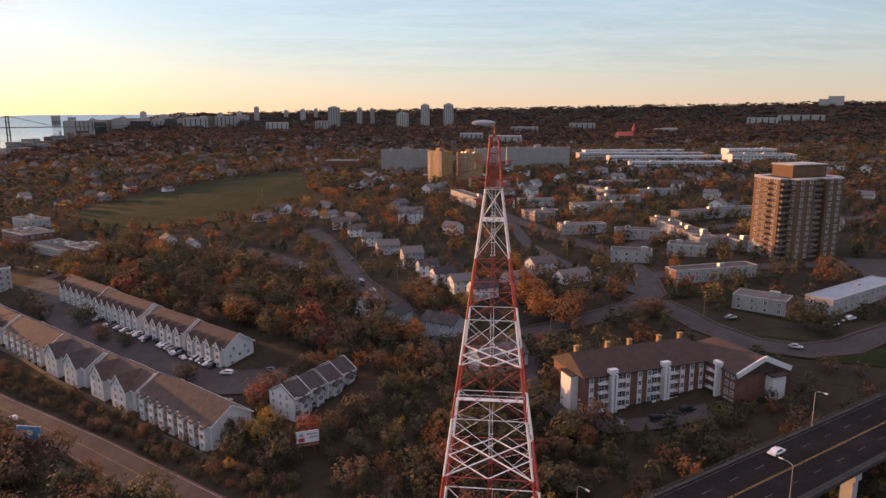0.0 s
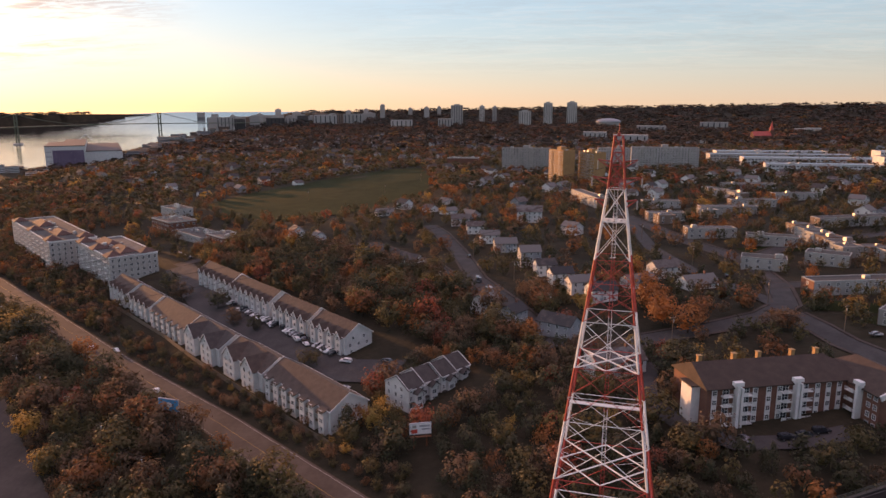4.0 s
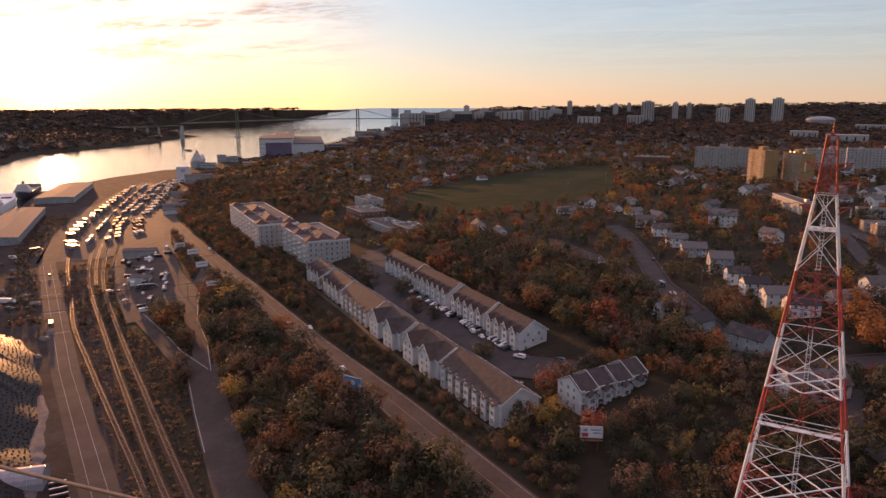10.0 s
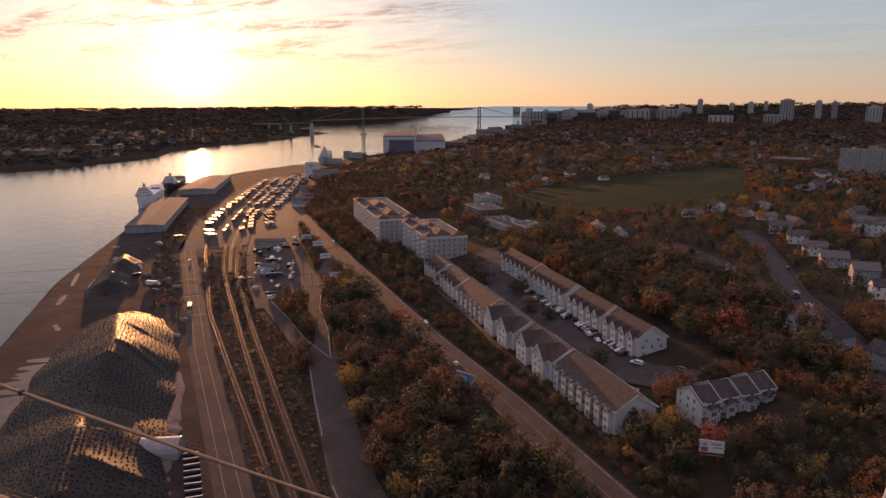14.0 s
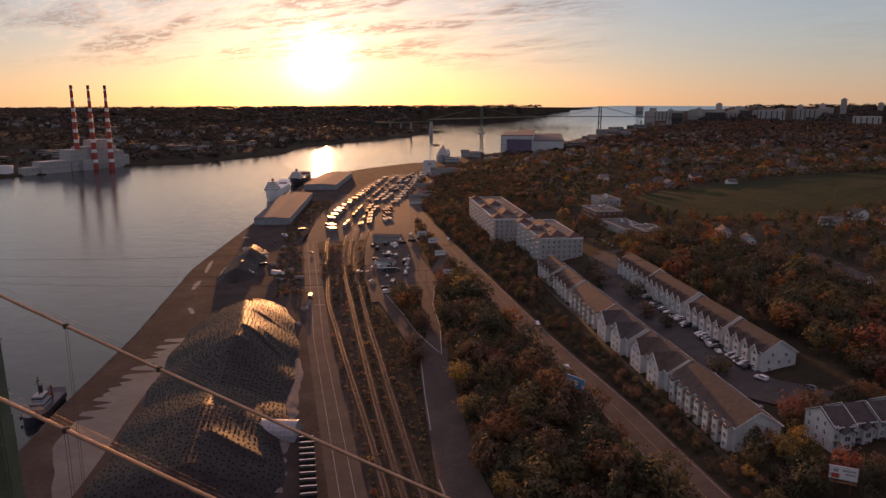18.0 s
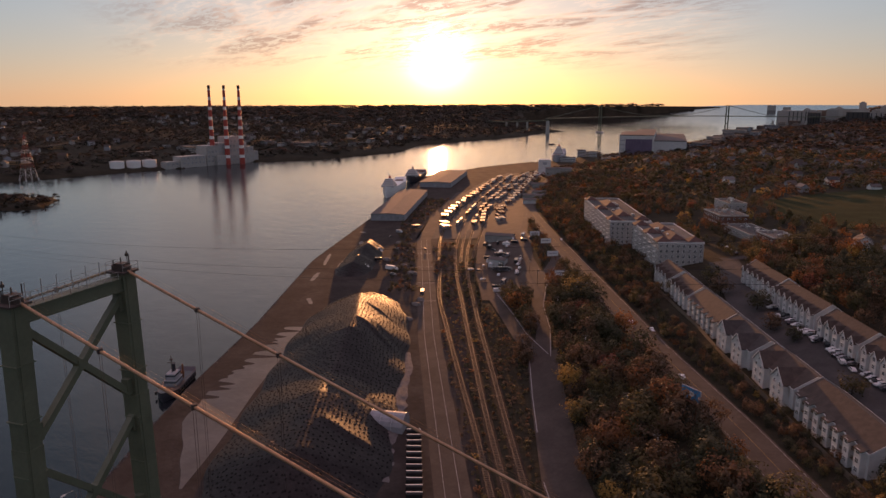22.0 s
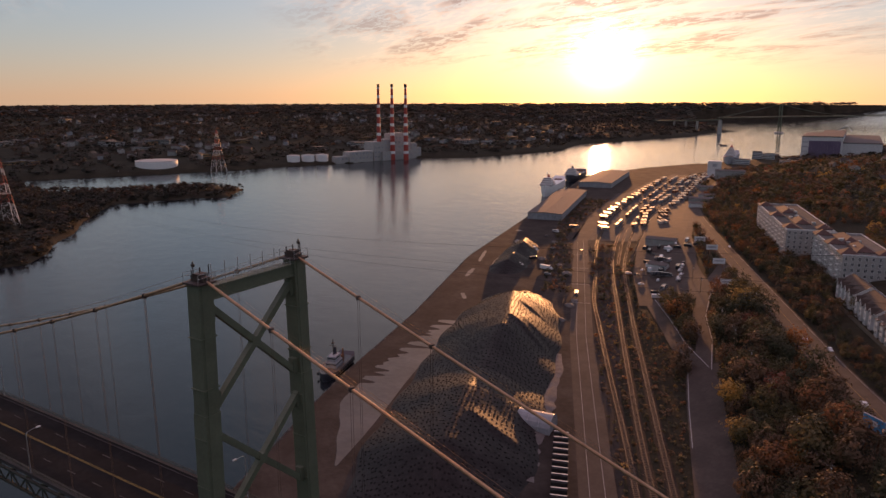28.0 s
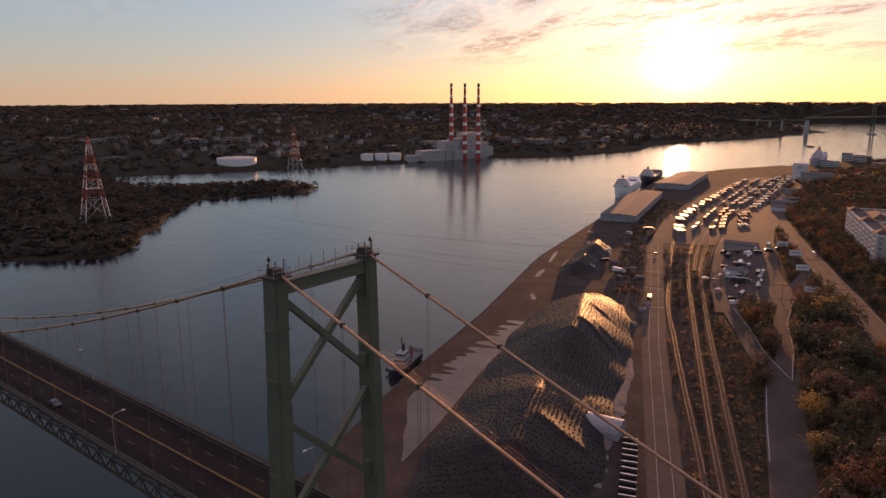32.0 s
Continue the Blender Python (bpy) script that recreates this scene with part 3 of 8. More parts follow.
def street_lamp(at, turn, tall=9.0, arm=2.2, group="bridge street lamps", label="grey steel street lamp with a curved arm"):
    lampost = thing("street_lamp", at, turn, label, "street lamp", group)
    bm = bmesh.new()
    tube(bm, 0, 0, 0, tall - .5, .13, .08, 8)
    tube(bm, 0, 0, 0, .4, .2, .18, 8)
    part("pole", bm, M["galvanised"], lampost)
    bm = bmesh.new()
    pts = [(0, tall - .5), (.3, tall - .1), (arm * .5, tall + .12), (arm, tall + .2)]
    for (x0, z0), (x1, z1) in zip(pts, pts[1:]):
        bar(bm, (x0, 0, z0), (x1, 0, z1), .09)
    part("arm", bm, M["galvanised"], lampost)
    bm = bmesh.new()
    box(bm, arm - .1, -.16, tall + .1, arm + .75, .16, tall + .28)
    box(bm, arm, -.12, tall + .04, arm + .65, .12, tall + .1)
    part("lamp_head", bm, M["trim"], lampost, "pale lamp head")
    return lampost


bturn = math.degrees(math.atan2(BD.y, BD.x))
first_lamp = street_lamp(bp(-59, -8.6, DECK + .2), bturn + 90)
for a, k in ((-14, 1), (29, -1), (52, 1), (90, -1), (129, -1), (168, 1), (207.6, -1), (246, 1), (285, -1), (324, 1), (-104, 1), (-147, -1), (-190, 1)):
    if abs(a) > 5:
        copy_thing(first_lamp, pose(*bp(a, 8.6 * k, DECK + .2), 0, 0, bturn - 90 * k))

# ---- lattice towers of the power line, banded red and white ----
def lattice_tower(at, turn, tall, base, top, bands, label, ladder=True, mesh_scale=1.0, arms=True):
    mast = thing("transmission_tower", at, turn, label, "transmission tower", "power line towers")

    def half(z):
        t = z / tall
        return (base + (top - base) * min(1, t / .905)) / 2 if t < .905 else top / 2 * (1 - .5 * (t - .905) / .095)

    def mat_at(z):
        for z0, z1, name in bands:
            if z0 <= z / tall < z1:
                return M[name]
        return M["red_paint"]

    levels, z = [0.0], 0.0
    while z < tall - 1.0:
        z = min(tall, z + max(1.9, half(z) * 2 * (.95 if half(z) < 4.5 else .72)))
        if tall - z < 1.5:
            z = tall
        levels.append(z)
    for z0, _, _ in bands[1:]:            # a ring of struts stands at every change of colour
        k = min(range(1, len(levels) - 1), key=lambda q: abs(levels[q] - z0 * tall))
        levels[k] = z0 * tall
    corner = lambda i, z: Vector(((1, 1, -1, -1)[i] * half(z), (1, -1, -1, 1)[i] * half(z), z))
    s = mesh_scale
    for z0, z1 in zip(levels, levels[1:]):
        mat, bm = mat_at((z0 + z1) / 2), bmesh.new()
        wide = half(z0) * 2
        w = max(.12, wide * .0074) * s
        for i in range(4):
            bm = bmesh.new()
            bar(bm, corner(i, z0), corner(i, z1 + .03), max(.2, .17 + wide * .0095) * s)
            leg = part("leg_section", bm, mat, mast)
        for i in range(4):
            j = (i + 1) % 4
            a0, b0, a1, b1 = corner(i, z0), corner(j, z0), corner(i, z1), corner(j, z1)
            bm = bmesh.new()
            bar(bm, a0, b1, w * .8)
            bar(bm, b0, a1, w * .8)
            bar(bm, a1, b1, w * .9)
            if wide > 7:
                c = (a0 + b1 + b0 + a1) / 4
                for p, q in ((a0, a1), (b0, b1)):
                    bar(bm, (p + q) / 2, p.lerp(b1 if p is a0 else a1, .25), w * .55)
                    bar(bm, (p + q) / 2, q.lerp(b0 if p is a0 else a0, .25), w * .55)
                bar(bm, (a1 + b1) / 2, c, w * .5)
            if wide > 11:
                for p, q, r in ((a0, a1, b1), (b0, b1, a1)):
                    bar(bm, p.lerp(q, .25), p.lerp(r, .14), w * .45)
                    bar(bm, p.lerp(q, .5), p.lerp(r, .38), w * .45)
            part("bracing_panel", bm, mat, leg)
    for z in (levels[len(levels) // 3], levels[len(levels) // 5], levels[-6]):      # inner frames
        bm = bmesh.new()
        for i in range(2):
            bar(bm, corner(i, z), corner(i + 2, z), .2 * s)
        for i in range(4):
            bar(bm, (corner(i, z) + corner((i + 1) % 4, z)) / 2, (corner((i + 1) % 4, z) + corner((i + 2) % 4, z)) / 2, .18 * s)
        part("inner_frame", bm, mat_at(z), mast)
    if ladder:
        for z0, z1, name in bands:
            bm = bmesh.new()
            lo, hi = max(z0 * tall, 4), min(z1 * tall, tall * .96)
            for e in (-.28, .28):
                bar(bm, (e, .2, lo), (e, .2, hi), .08)
            for i in range(int((hi - lo) / .6)):
                bar(bm, (-.28, .2, lo + .6 * i), (.28, .2, lo + .6 * i), .05)
            for i in range(int((hi - lo) / 2.4)):
                for c0, c1 in (((-.4, -.3), (-.4, .5)), ((.4, -.3), (.4, .5)), ((-.4, -.3), (.4, -.3))):
                    bar(bm, (*c0, lo + 2.4 * i), (*c1, lo + 2.4 * i), .06)
            part("ladder", bm, M[name], mast)
        zp = .52 * tall
        h = half(zp)
        bm = bmesh.new()
        box(bm, -h, -h, zp, h, -h + 1.1, zp + .12)
        for e in np.linspace(-h, h, 9):
            bar(bm, (e, -h, zp), (e, -h, zp + 1.1), .07)
        bar(bm, (-h, -h, zp + 1.1), (h, -h, zp + 1.1), .08)
        bar(bm, (-h, -h, zp + .6), (h, -h, zp + .6), .06)
        part("platform", bm, M["white_paint"], mast, "white maintenance platform")
    if arms:
        bm = bmesh.new()
        for z, ln in ((tall * .955, 3.3), (tall * .925, 4.2), (tall * .885, 3.6)):
            for k in (-1, 1):
                for e in (-.5, .5):
                    bar(bm, (k * half(z), e, z), (k * ln, 0, z + .3), .16 * s)
                    bar(bm, (k * half(z), e, z - 1.1), (k * ln, 0, z + .3), .14 * s)
        part("cross_arms", bm, M["red_paint"], mast)
        for z, ln in ((tall * .955, 3.3), (tall * .925, 4.2), (tall * .885, 3.6)):
            for k in (-1, 1):
                bm = bmesh.new()
                for i in range(7):
                    tube(bm, k * ln, 0, z + .1 - .22 * i - .12, z + .1 - .22 * i, .16, .1, 8)
                part("insulator", bm, M["concrete"], mast, "string of grey ceramic discs")
        bm = bmesh.new()
        tube(bm, 0, 0, tall, tall + 2.2, .09, .04, 6)
        box(bm, -.25, -.25, tall, .25, .25, tall + .5)
        part("lightning_spike", bm, M["red_paint"], mast)
    bm = bmesh.new()
    for i in range(4):
        c = corner(i, 0)
        box(bm, c.x - 1, c.y - 1, -2.5, c.x + 1, c.y + 1, .4)
    part("footings", bm, M["concrete"], mast)
    return mast


BANDS = [(0, .25, "white_paint"), (.25, .375, "red_paint"), (.375, .485, "white_paint"), (.485, .585, "red_paint"), (.585, .67, "white_paint"), (.67, .782, "red_paint"), (.782, .907, "white_paint"), (.907, 1.01, "red_paint")]
lattice_tower((9.0, 124.7, 29.0), -7, 97.0, 25.4, 2.9, BANDS, "tall red and white lattice power tower among the trees")
take(9, 124.7, 30, 30, 4)
lattice_tower((-801, -111, 7.0), 20, 84.0, 24, 3.6, BANDS, "red and white lattice power tower on the wooded point", mesh_scale=.85)
lattice_tower((-1310, 156, 3.0), 20, 70.0, 20, 3.2, BANDS, "far red and white lattice power tower on the shore", ladder=False, mesh_scale=1.0)
# the conductors that hang across the narrows
for za, zb, off in ((121, 86, 0), (117, 82, 4), (113, 78, -4)):
    bm = bmesh.new()
    a, b = Vector((9.0 + off * .3, 124.7 - off * .8, za)), Vector((-801 + off * .3, -111 - off * .8, zb))
    pts = [a.lerp(b, i / 48) - Vector((0, 0, 4 * 30 * (i / 48) * (1 - i / 48))) for i in range(49)]
    sweep(bm, pts, .03, 4)
    tagged(part("power_line", bm, M["black"]), "thin power conductor hanging across the water", "cable", "power conductors")

# ---- waterfront: quay, tracks, salt heaps, yard ----
shore = [Vector((*p, 0)) for p in WEST[1:11]]
inner = []
for i, p in enumerate(shore):
    d = (shore[min(i + 1, len(shore) - 1)] - shore[max(i - 1, 0)]).normalized()
    inner.append(p + Vector((d.y, -d.x, 0)) * 130)
bm = bmesh.new()
for i in range(len(shore) - 1):
    a, b, c, d = shore[i], shore[i + 1], inner[i + 1], inner[i]
    up = Vector((0, 0, 3.5))
    vs = [bm.verts.new(p + up) for p in (a, d, c, b)]
    bm.faces.new(vs)
    e0, e1 = bm.verts.new(a + (a - d).normalized() * 5 + Vector((0, 0, -1.5))), bm.verts.new(b + (b - c).normalized() * 5 + Vector((0, 0, -1.5)))
    bm.faces.new((vs[0], vs[3], e1, e0))
bmesh.ops.remove_doubles(bm, verts=bm.verts, dist=.05)
bmesh.ops.recalc_face_normals(bm, faces=bm.faces)
tagged(part("quay", bm, M["quay"]), "brown hard-packed quay surface along the harbour", "quay", kind="structure")
rng = random.Random(4)
rv, rf = [], []
for a, b in zip(shore, shore[1:]):
    d = (b - a).normalized()
    o = Vector((-d.y, d.x, 0))
    for i in range(int((b - a).length / 1.1)):
        for k in range(2):
            c = a + d * (i * 1.1 + rng.random()) + o * rng.uniform(-.6, 4.6)
            z = 3.3 - max(0, (c - a).dot(o)) * .95
            s, base = rng.uniform(.5, 1.15), len(rv)
            rv += [(c.x + s * rng.uniform(.6, 1) * x, c.y + s * rng.uniform(.6, 1) * y, z + s * .6 * h) for x, y, h in ((1, 0, 0), (0, 1, .2), (-1, 0, 0), (0, -1, -.2), (.1, .1, 1), (0, 0, -.8))]
            rf += [tuple(base + j for j in f) for f in ((0, 1, 4), (1, 2, 4), (2, 3, 4), (3, 0, 4), (1, 0, 5), (2, 1, 5), (3, 2, 5), (0, 3, 5))]
tagged(mesh_ob("armour_rocks", rv, rf, M["rock"]), "broken rock facing along the water's edge", "rocks", kind="stuff")

# pale wet strips and pools on the quay
def pool(pts, wob=1.0, z=3.52):
    n = len(pts)
    bm = bmesh.new()
    bm.faces.new([bm.verts.new((x + rng.uniform(-wob, wob), y + rng.uniform(-wob, wob), z)) for x, y in pts])
    bmesh.ops.triangulate(bm, faces=bm.faces)
    return tagged(part("wet_patch", bm, M["puddle"]), "pale wet patch lying on the quay", "puddle", "wet patches", kind="structure")


RDIR, RPER = Vector((-.803, .596, 0)), Vector((.596, .803, 0))
def strip_patch(x, y, ln, w, turn_by=0.0, fingers=0):
    d = Matrix.Rotation(radians(turn_by), 3, "Z") @ Vector((-.775, .632, 0))
    n = Vector((-d.y, d.x, 0))
    c, right, left = Vector((x, y, 0)), [], []
    k = max(6, int(ln / 2.6))
    for i in range(k + 1):
        p = c + d * (i / k - .5) * ln
        tip = .15 + .85 * math.sin(math.pi * min(max(i / k, .04), .96)) ** .4
        right.append(tuple((p - n * w / 2 * tip * rng.uniform(.8, 1.1))[:2]))
        f = 1 + (rng.uniform(-.5, .75) if fingers else 0)
        left.append(tuple((p + n * w / 2 * tip * f)[:2]))
    return pool(right + left[::-1], .3)


# the long shallow pool beside the heap: a straight edge under the heap, dark fingers of silt reaching in from the water side
pool_bm = bmesh.new()
prev = None
for i in range(181):
    p = Vector((-230, 70, 0)) + Vector((-.775, .632, 0)) * (i * .95 - 12)
    o = Vector((-.632, -.775, 0))
    t = i / 180
    near = 3.5 - 2.2 * math.sin(t * 9) * .3 - 3 * t
    far = near + (20.5 * min(1, .04 + t * 3.4) if t < .5 else 20.5 - 17 * (t - .5)) + 1.2 * noise.noise(Vector((t * 14, 2, 0)))
    if t > .42:
        far -= 9.5 * max(0, noise.noise(Vector((t * 34, 7, 0))) * 2.2 + .25)
    far = max(near + .3, far)
    a = pool_bm.verts.new((*(p + o * near)[:2], 3.53))
    b = pool_bm.verts.new((*(p + o * far)[:2], 3.53))
    if prev:
        pool_bm.faces.new((prev[0], a, b, prev[1]))
    prev = (a, b)
tagged(part("wet_patch", pool_bm, M["puddle"]), "long shallow pool with silt fingers beside the heap", "puddle", "wet patches", kind="structure")
strip_patch(-400, 196, 14, 3, 20)
strip_patch(-455, 228, 24, 4, 0)
strip_patch(-500, 262, 40, 3, 4)
strip_patch(-478, 262, 26, 2.5, 0)
strip_patch(-540, 318, 16, 5, 10)
strip_patch(-585, 346, 7, 5, 40)

QROAD = [(-90, 80), (-166, 130), (-300, 218), (-518, 371), (-620, 462), (-760, 610)]
ribbon("road_quay", QROAD, 12.5, M["asphalt_light"], .34, label="pale worn asphalt road along the quay")
take_line(QROAD, 14)
for o in (-2.6, 2.4):
    ribbon("road_marking", QROAD[:4], .16, M["line_white"], .37, 1, offset=o, label="faded white line on the quay road", category="marking")
for s0 in (0.25, .42, .6, .78):
    p = Vector((*QROAD[2], 0)).lerp(Vector((*QROAD[3], 0)), s0)
    ribbon("road_marking", [(p.x - 4, p.y - 5.2), (p.x + 2.8, p.y + 4.4)], .5, M["line_white"], .37, 1, label="white stop line across the quay road", category="marking")

# railway tracks with sleepers
def track(pts, near=True, spur=False):
    line = thing("railway_track", (0, 0, 0), 0, "pair of shining steel rails on dark sleepers", "railway track", "railway tracks")
    P = [Vector((*p, 0)) for p in pts]
    pl = []
    for i in range(len(P) - 1):
        p0, p1, p2, p3 = P[max(i - 1, 0)], P[i], P[i + 1], P[min(i + 2, len(P) - 1)]
        k = max(2, int((p2 - p1).length / 8))
        for j in range(k):
            t = j / k
            pl.append(.5 * (2 * p1 + (p2 - p0) * t + (2 * p0 - 5 * p1 + 4 * p2 - p3) * t * t + (3 * p1 - p0 - 3 * p2 + p3) * t ** 3))
    pl.append(P[-1])
    zs = height(np.array([p.x for p in pl]), np.array([p.y for p in pl]))
    for p, z in zip(pl, zs):
        p.z = max(z, 3.5) + .45
    side = []
    for i, p in enumerate(pl):
        d = (pl[min(i + 1, len(pl) - 1)] - pl[max(i - 1, 0)])
        d.z = 0
        d.normalize()
        side.append(Vector((d.y, -d.x, 0)))
    xs = [tuple(p + s * o - Vector((0, 0, .2 + .25 * (abs(o) > 2)))) for p, s in zip(pl, side) for o in (-2.2, -1.5, 1.5, 2.2)]
    mesh_ob("ballast_bed", xs, [(i * 4 + j, i * 4 + j + 1, i * 4 + j + 5, i * 4 + j + 4) for i in range(len(pl) - 1) for j in range(3)], M["ballast"], line)
    for o in (-.78, .78):
        bm = bmesh.new()
        for i in range(len(pl) - 1):
            bar(bm, pl[i] + side[i] * o, pl[i + 1] + side[i + 1] * o, .1, .2)
        part("rail", bm, M["rail_steel"], line)
    sv, sf, dist = [], [], 0.0
    for i in range(len(pl) - 1):
        a, b = pl[i], pl[i + 1]
        d, ln = (b - a).normalized(), (b - a).length
        t = -dist % (1.2)
        while t < ln:
            c, k0 = a + d * t - Vector((0, 0, .16)), len(sv)
            for z in (0, .1):
                for e, f in ((-.14, -1.3), (.14, -1.3), (.14, 1.3), (-.14, 1.3)):
                    sv.append(tuple(c + d * e + side[i] * f + Vector((0, 0, z))))
            sf += [tuple(k0 + q for q in f) for f in ((4, 5, 6, 7), (0, 1, 5, 4), (1, 2, 6, 5), (2, 3, 7, 6), (3, 0, 4, 7))]
            t += 1.2
        dist += ln
    tagged(mesh_ob("sleepers", sv, sf, M["wood"], line), kind="stuff")
    take_line(pts, 4.2)


track([(-60, 82), (-120, 121), (-185, 164), (-244, 205), (-330, 266), (-440, 346), (-540, 433), (-640, 530), (-720, 622), (-800, 722), (-881, 830), (-930, 960)])
track([(-55, 85), (-116, 125), (-179, 168.5), (-238, 210), (-325, 271.5), (-425, 346), (-523, 434), (-620, 530), (-712, 632), (-792, 738), (-870, 850), (-915, 970)])
track([(-70, 80), (-126, 118), (-186, 158), (-249, 198), (-305, 234), (-360, 270), (-420, 316)])
track([(-425, 340), (-500, 404), (-590, 492), (-680, 592), (-760, 690), (-840, 806), (-895, 950)])
track([(-430, 356), (-505, 430), (-590, 515), (-680, 618), (-760, 725), (-840, 850), (-885, 970)])
track([(-440, 330), (-510, 384), (-600, 466), (-690, 566), (-780, 676), (-860, 790), (-915, 940)])

# lanes and lots between the tracks and the main road
LANE = [(-60, 102), (-147, 162), (-200, 208), (-232, 237)]
ribbon("road_lane", LANE, 14, M["asphalt_light"], .4, label="pale worn lane beside the tracks")
take_line(LANE, 15)
LANE_L = [(-229, 234), (-262, 251), (-297, 273), (-348, 303), (-376, 322)]
ribbon("road_lane", LANE_L, 8, M["asphalt_light"], .42, label="narrow pale lane leading into the yard")
take_line(LANE_L, 9)
LOT = [(-320, 302), (-385, 350), (-470, 425), (-560, 515), (-640, 600)]
ribbon("road_lot", LOT, 44, M["asphalt_light"], .36, 8, label="asphalt parking yard with trucks and campers", category="yard")
take_line(LOT, 46)
LANE2 = [(-227, 233), (-254, 260), (-285, 286), (-314, 318), (-332, 342), (-352, 372)]
ribbon("road_ramp", LANE2, 8, M["asphalt_light"], .44, label="narrow ramp road climbing to the main road")
take_line(LANE2, 10)
for pts, o in ((LANE, -6.2), (LANE_L, 3.2), (LANE2, 3.4)):
    ribbon("road_marking", pts, .3, M["line_white"], .48, 1, offset=o, label="worn white edge line on the lane", category="marking")
for i in range(16):
    p = Vector((-300 - i * 1.9, 283 + i * 1.55, 0))
    ribbon("road_marking", [(p.x - 2, p.y - 1.2), (p.x + 1.6, p.y + 2)], .4, M["line_white"], .5, 1, label="hatched white line on the lane", category="marking")
MAIN = [(40, 95), (-10, 132), (-58, 168), (-114, 210), (-183, 258), (-329, 367), (-420, 434), (-525, 515), (-600, 580), (-680, 668), (-740, 760), (-790, 880), (-830, 1010)]
ribbon("road_main", MAIN, 12.5, M["asphalt_light"], .35, 5, label="pale two-lane main road along the slope")
take_line(MAIN, 16)
for o in (-5.4, 0, 5.4):
    ribbon("road_marking", MAIN[:8], .12, M["faded_yellow"] if abs(o) < 1 else M["line_white"], .38, 1, offset=o, label="painted line along the main road", category="marking")

# container yard: curved rows of boxes, each a thing of its own
def container_mesh(ln):
    bm = bmesh.new()
    n = int(ln / .3)
    for k in (-1.22, 1.22):
        vs = [(bm.verts.new((-ln / 2 + ln * i / n, k + (.04 if i % 2 else 0), 0)), bm.verts.new((-ln / 2 + ln * i / n, k + (.04 if i % 2 else 0), 2.6))) for i in range(n + 1)]
        for (a, b), (c, d) in zip(vs, vs[1:]):
            bm.faces.new((a, c, d, b))
    box(bm, -ln / 2, -1.2, -.02, ln / 2, 1.2, 2.62)
    for x in (-ln / 2, ln / 2):
        for y in (-1.25, 1.1):
            box(bm, x - .08, y, 0, x + .08, y + .15, 2.66)
    me = bpy.data.meshes.new("shipping_container")
    bm.to_mesh(me)
    bm.free()
    me.materials.append(M["container"])
    me.materials.append(M["container_roof"])
    for p in me.polygons:
        if abs(p.normal.z) > .9 and p.center.z > 2:
            p.material_index = 1
    return me


CONT = {k: container_mesh(k) for k in (12.2, 6.1)}
ROWS = [([(-561, 444), (-634, 524), (-703, 602), (-867, 803)], 1, 22, .25), ([(-553, 423), (-600, 455), (-660, 520), (-730, 605), (-800, 690), (-880, 790)], 3, 22, .05), ([(-551, 458), (-600, 502), (-670, 582), (-740, 672), (-810, 764), (-880, 860)], 2, 24, .34),
        ([(-546, 465), (-596, 510), (-664, 590), (-732, 680), (-802, 770), (-870, 866)], 2, 24, .34), ([(-533, 478), (-590, 528), (-655, 610), (-720, 690), (-790, 772), (-850, 850)], 3, 22, .06)]
for pts, abreast, n, gaps in ROWS:
    P = [Vector((*p, 0)) for p in pts]
    lens = [(b - a).length for a, b in zip(P, P[1:])]
    for i in range(n):
        t = sum(lens) * (i + .25 * rng.random()) / n
        k = 0
        while k < len(lens) - 1 and t > lens[k]:
            t -= lens[k]
            k += 1
        d = (P[k + 1] - P[k]).normalized()
        c = P[k] + d * t
        if rng.random() < gaps:
            continue
        turn, side = math.degrees(math.atan2(d.y, d.x)), Vector((-d.y, d.x, 0))
        for q in range(abreast):
            if rng.random() < .1:
                continue
            p = c + side * (q - (abreast - 1) / 2) * 2.75 + d * rng.uniform(-1.2, 1.2)
            ob = new("shipping_container", CONT[12.2])
            ob.matrix_world = pose(p.x, p.y, max(3.5, ground_at(p.x, p.y)) + .42, 0, 0, turn + (14 if abreast > 2 else 0) + rng.uniform(-1, 1))
            tagged(ob, "ribbed steel shipping container parked in the rail yard", "container", "yard containers")
YARD = [(-500, 400), (-600, 492), (-700, 610), (-800, 735), (-880, 860)]
ribbon("yard_surface", YARD, 84, M["asphalt"], .3, 10, label="dark asphalt surface of the container yard", category="yard")
take_line(YARD, 90)

# the salt heaps under dark sheets held down by tyres
SPURS = ((.765, -.07, 1.5), (.63, -.085, 2.8), (.665, -.085, 1.2), (.5, -.1, .35), (.41, -.1, .3), (.235, -.045, 2.6))


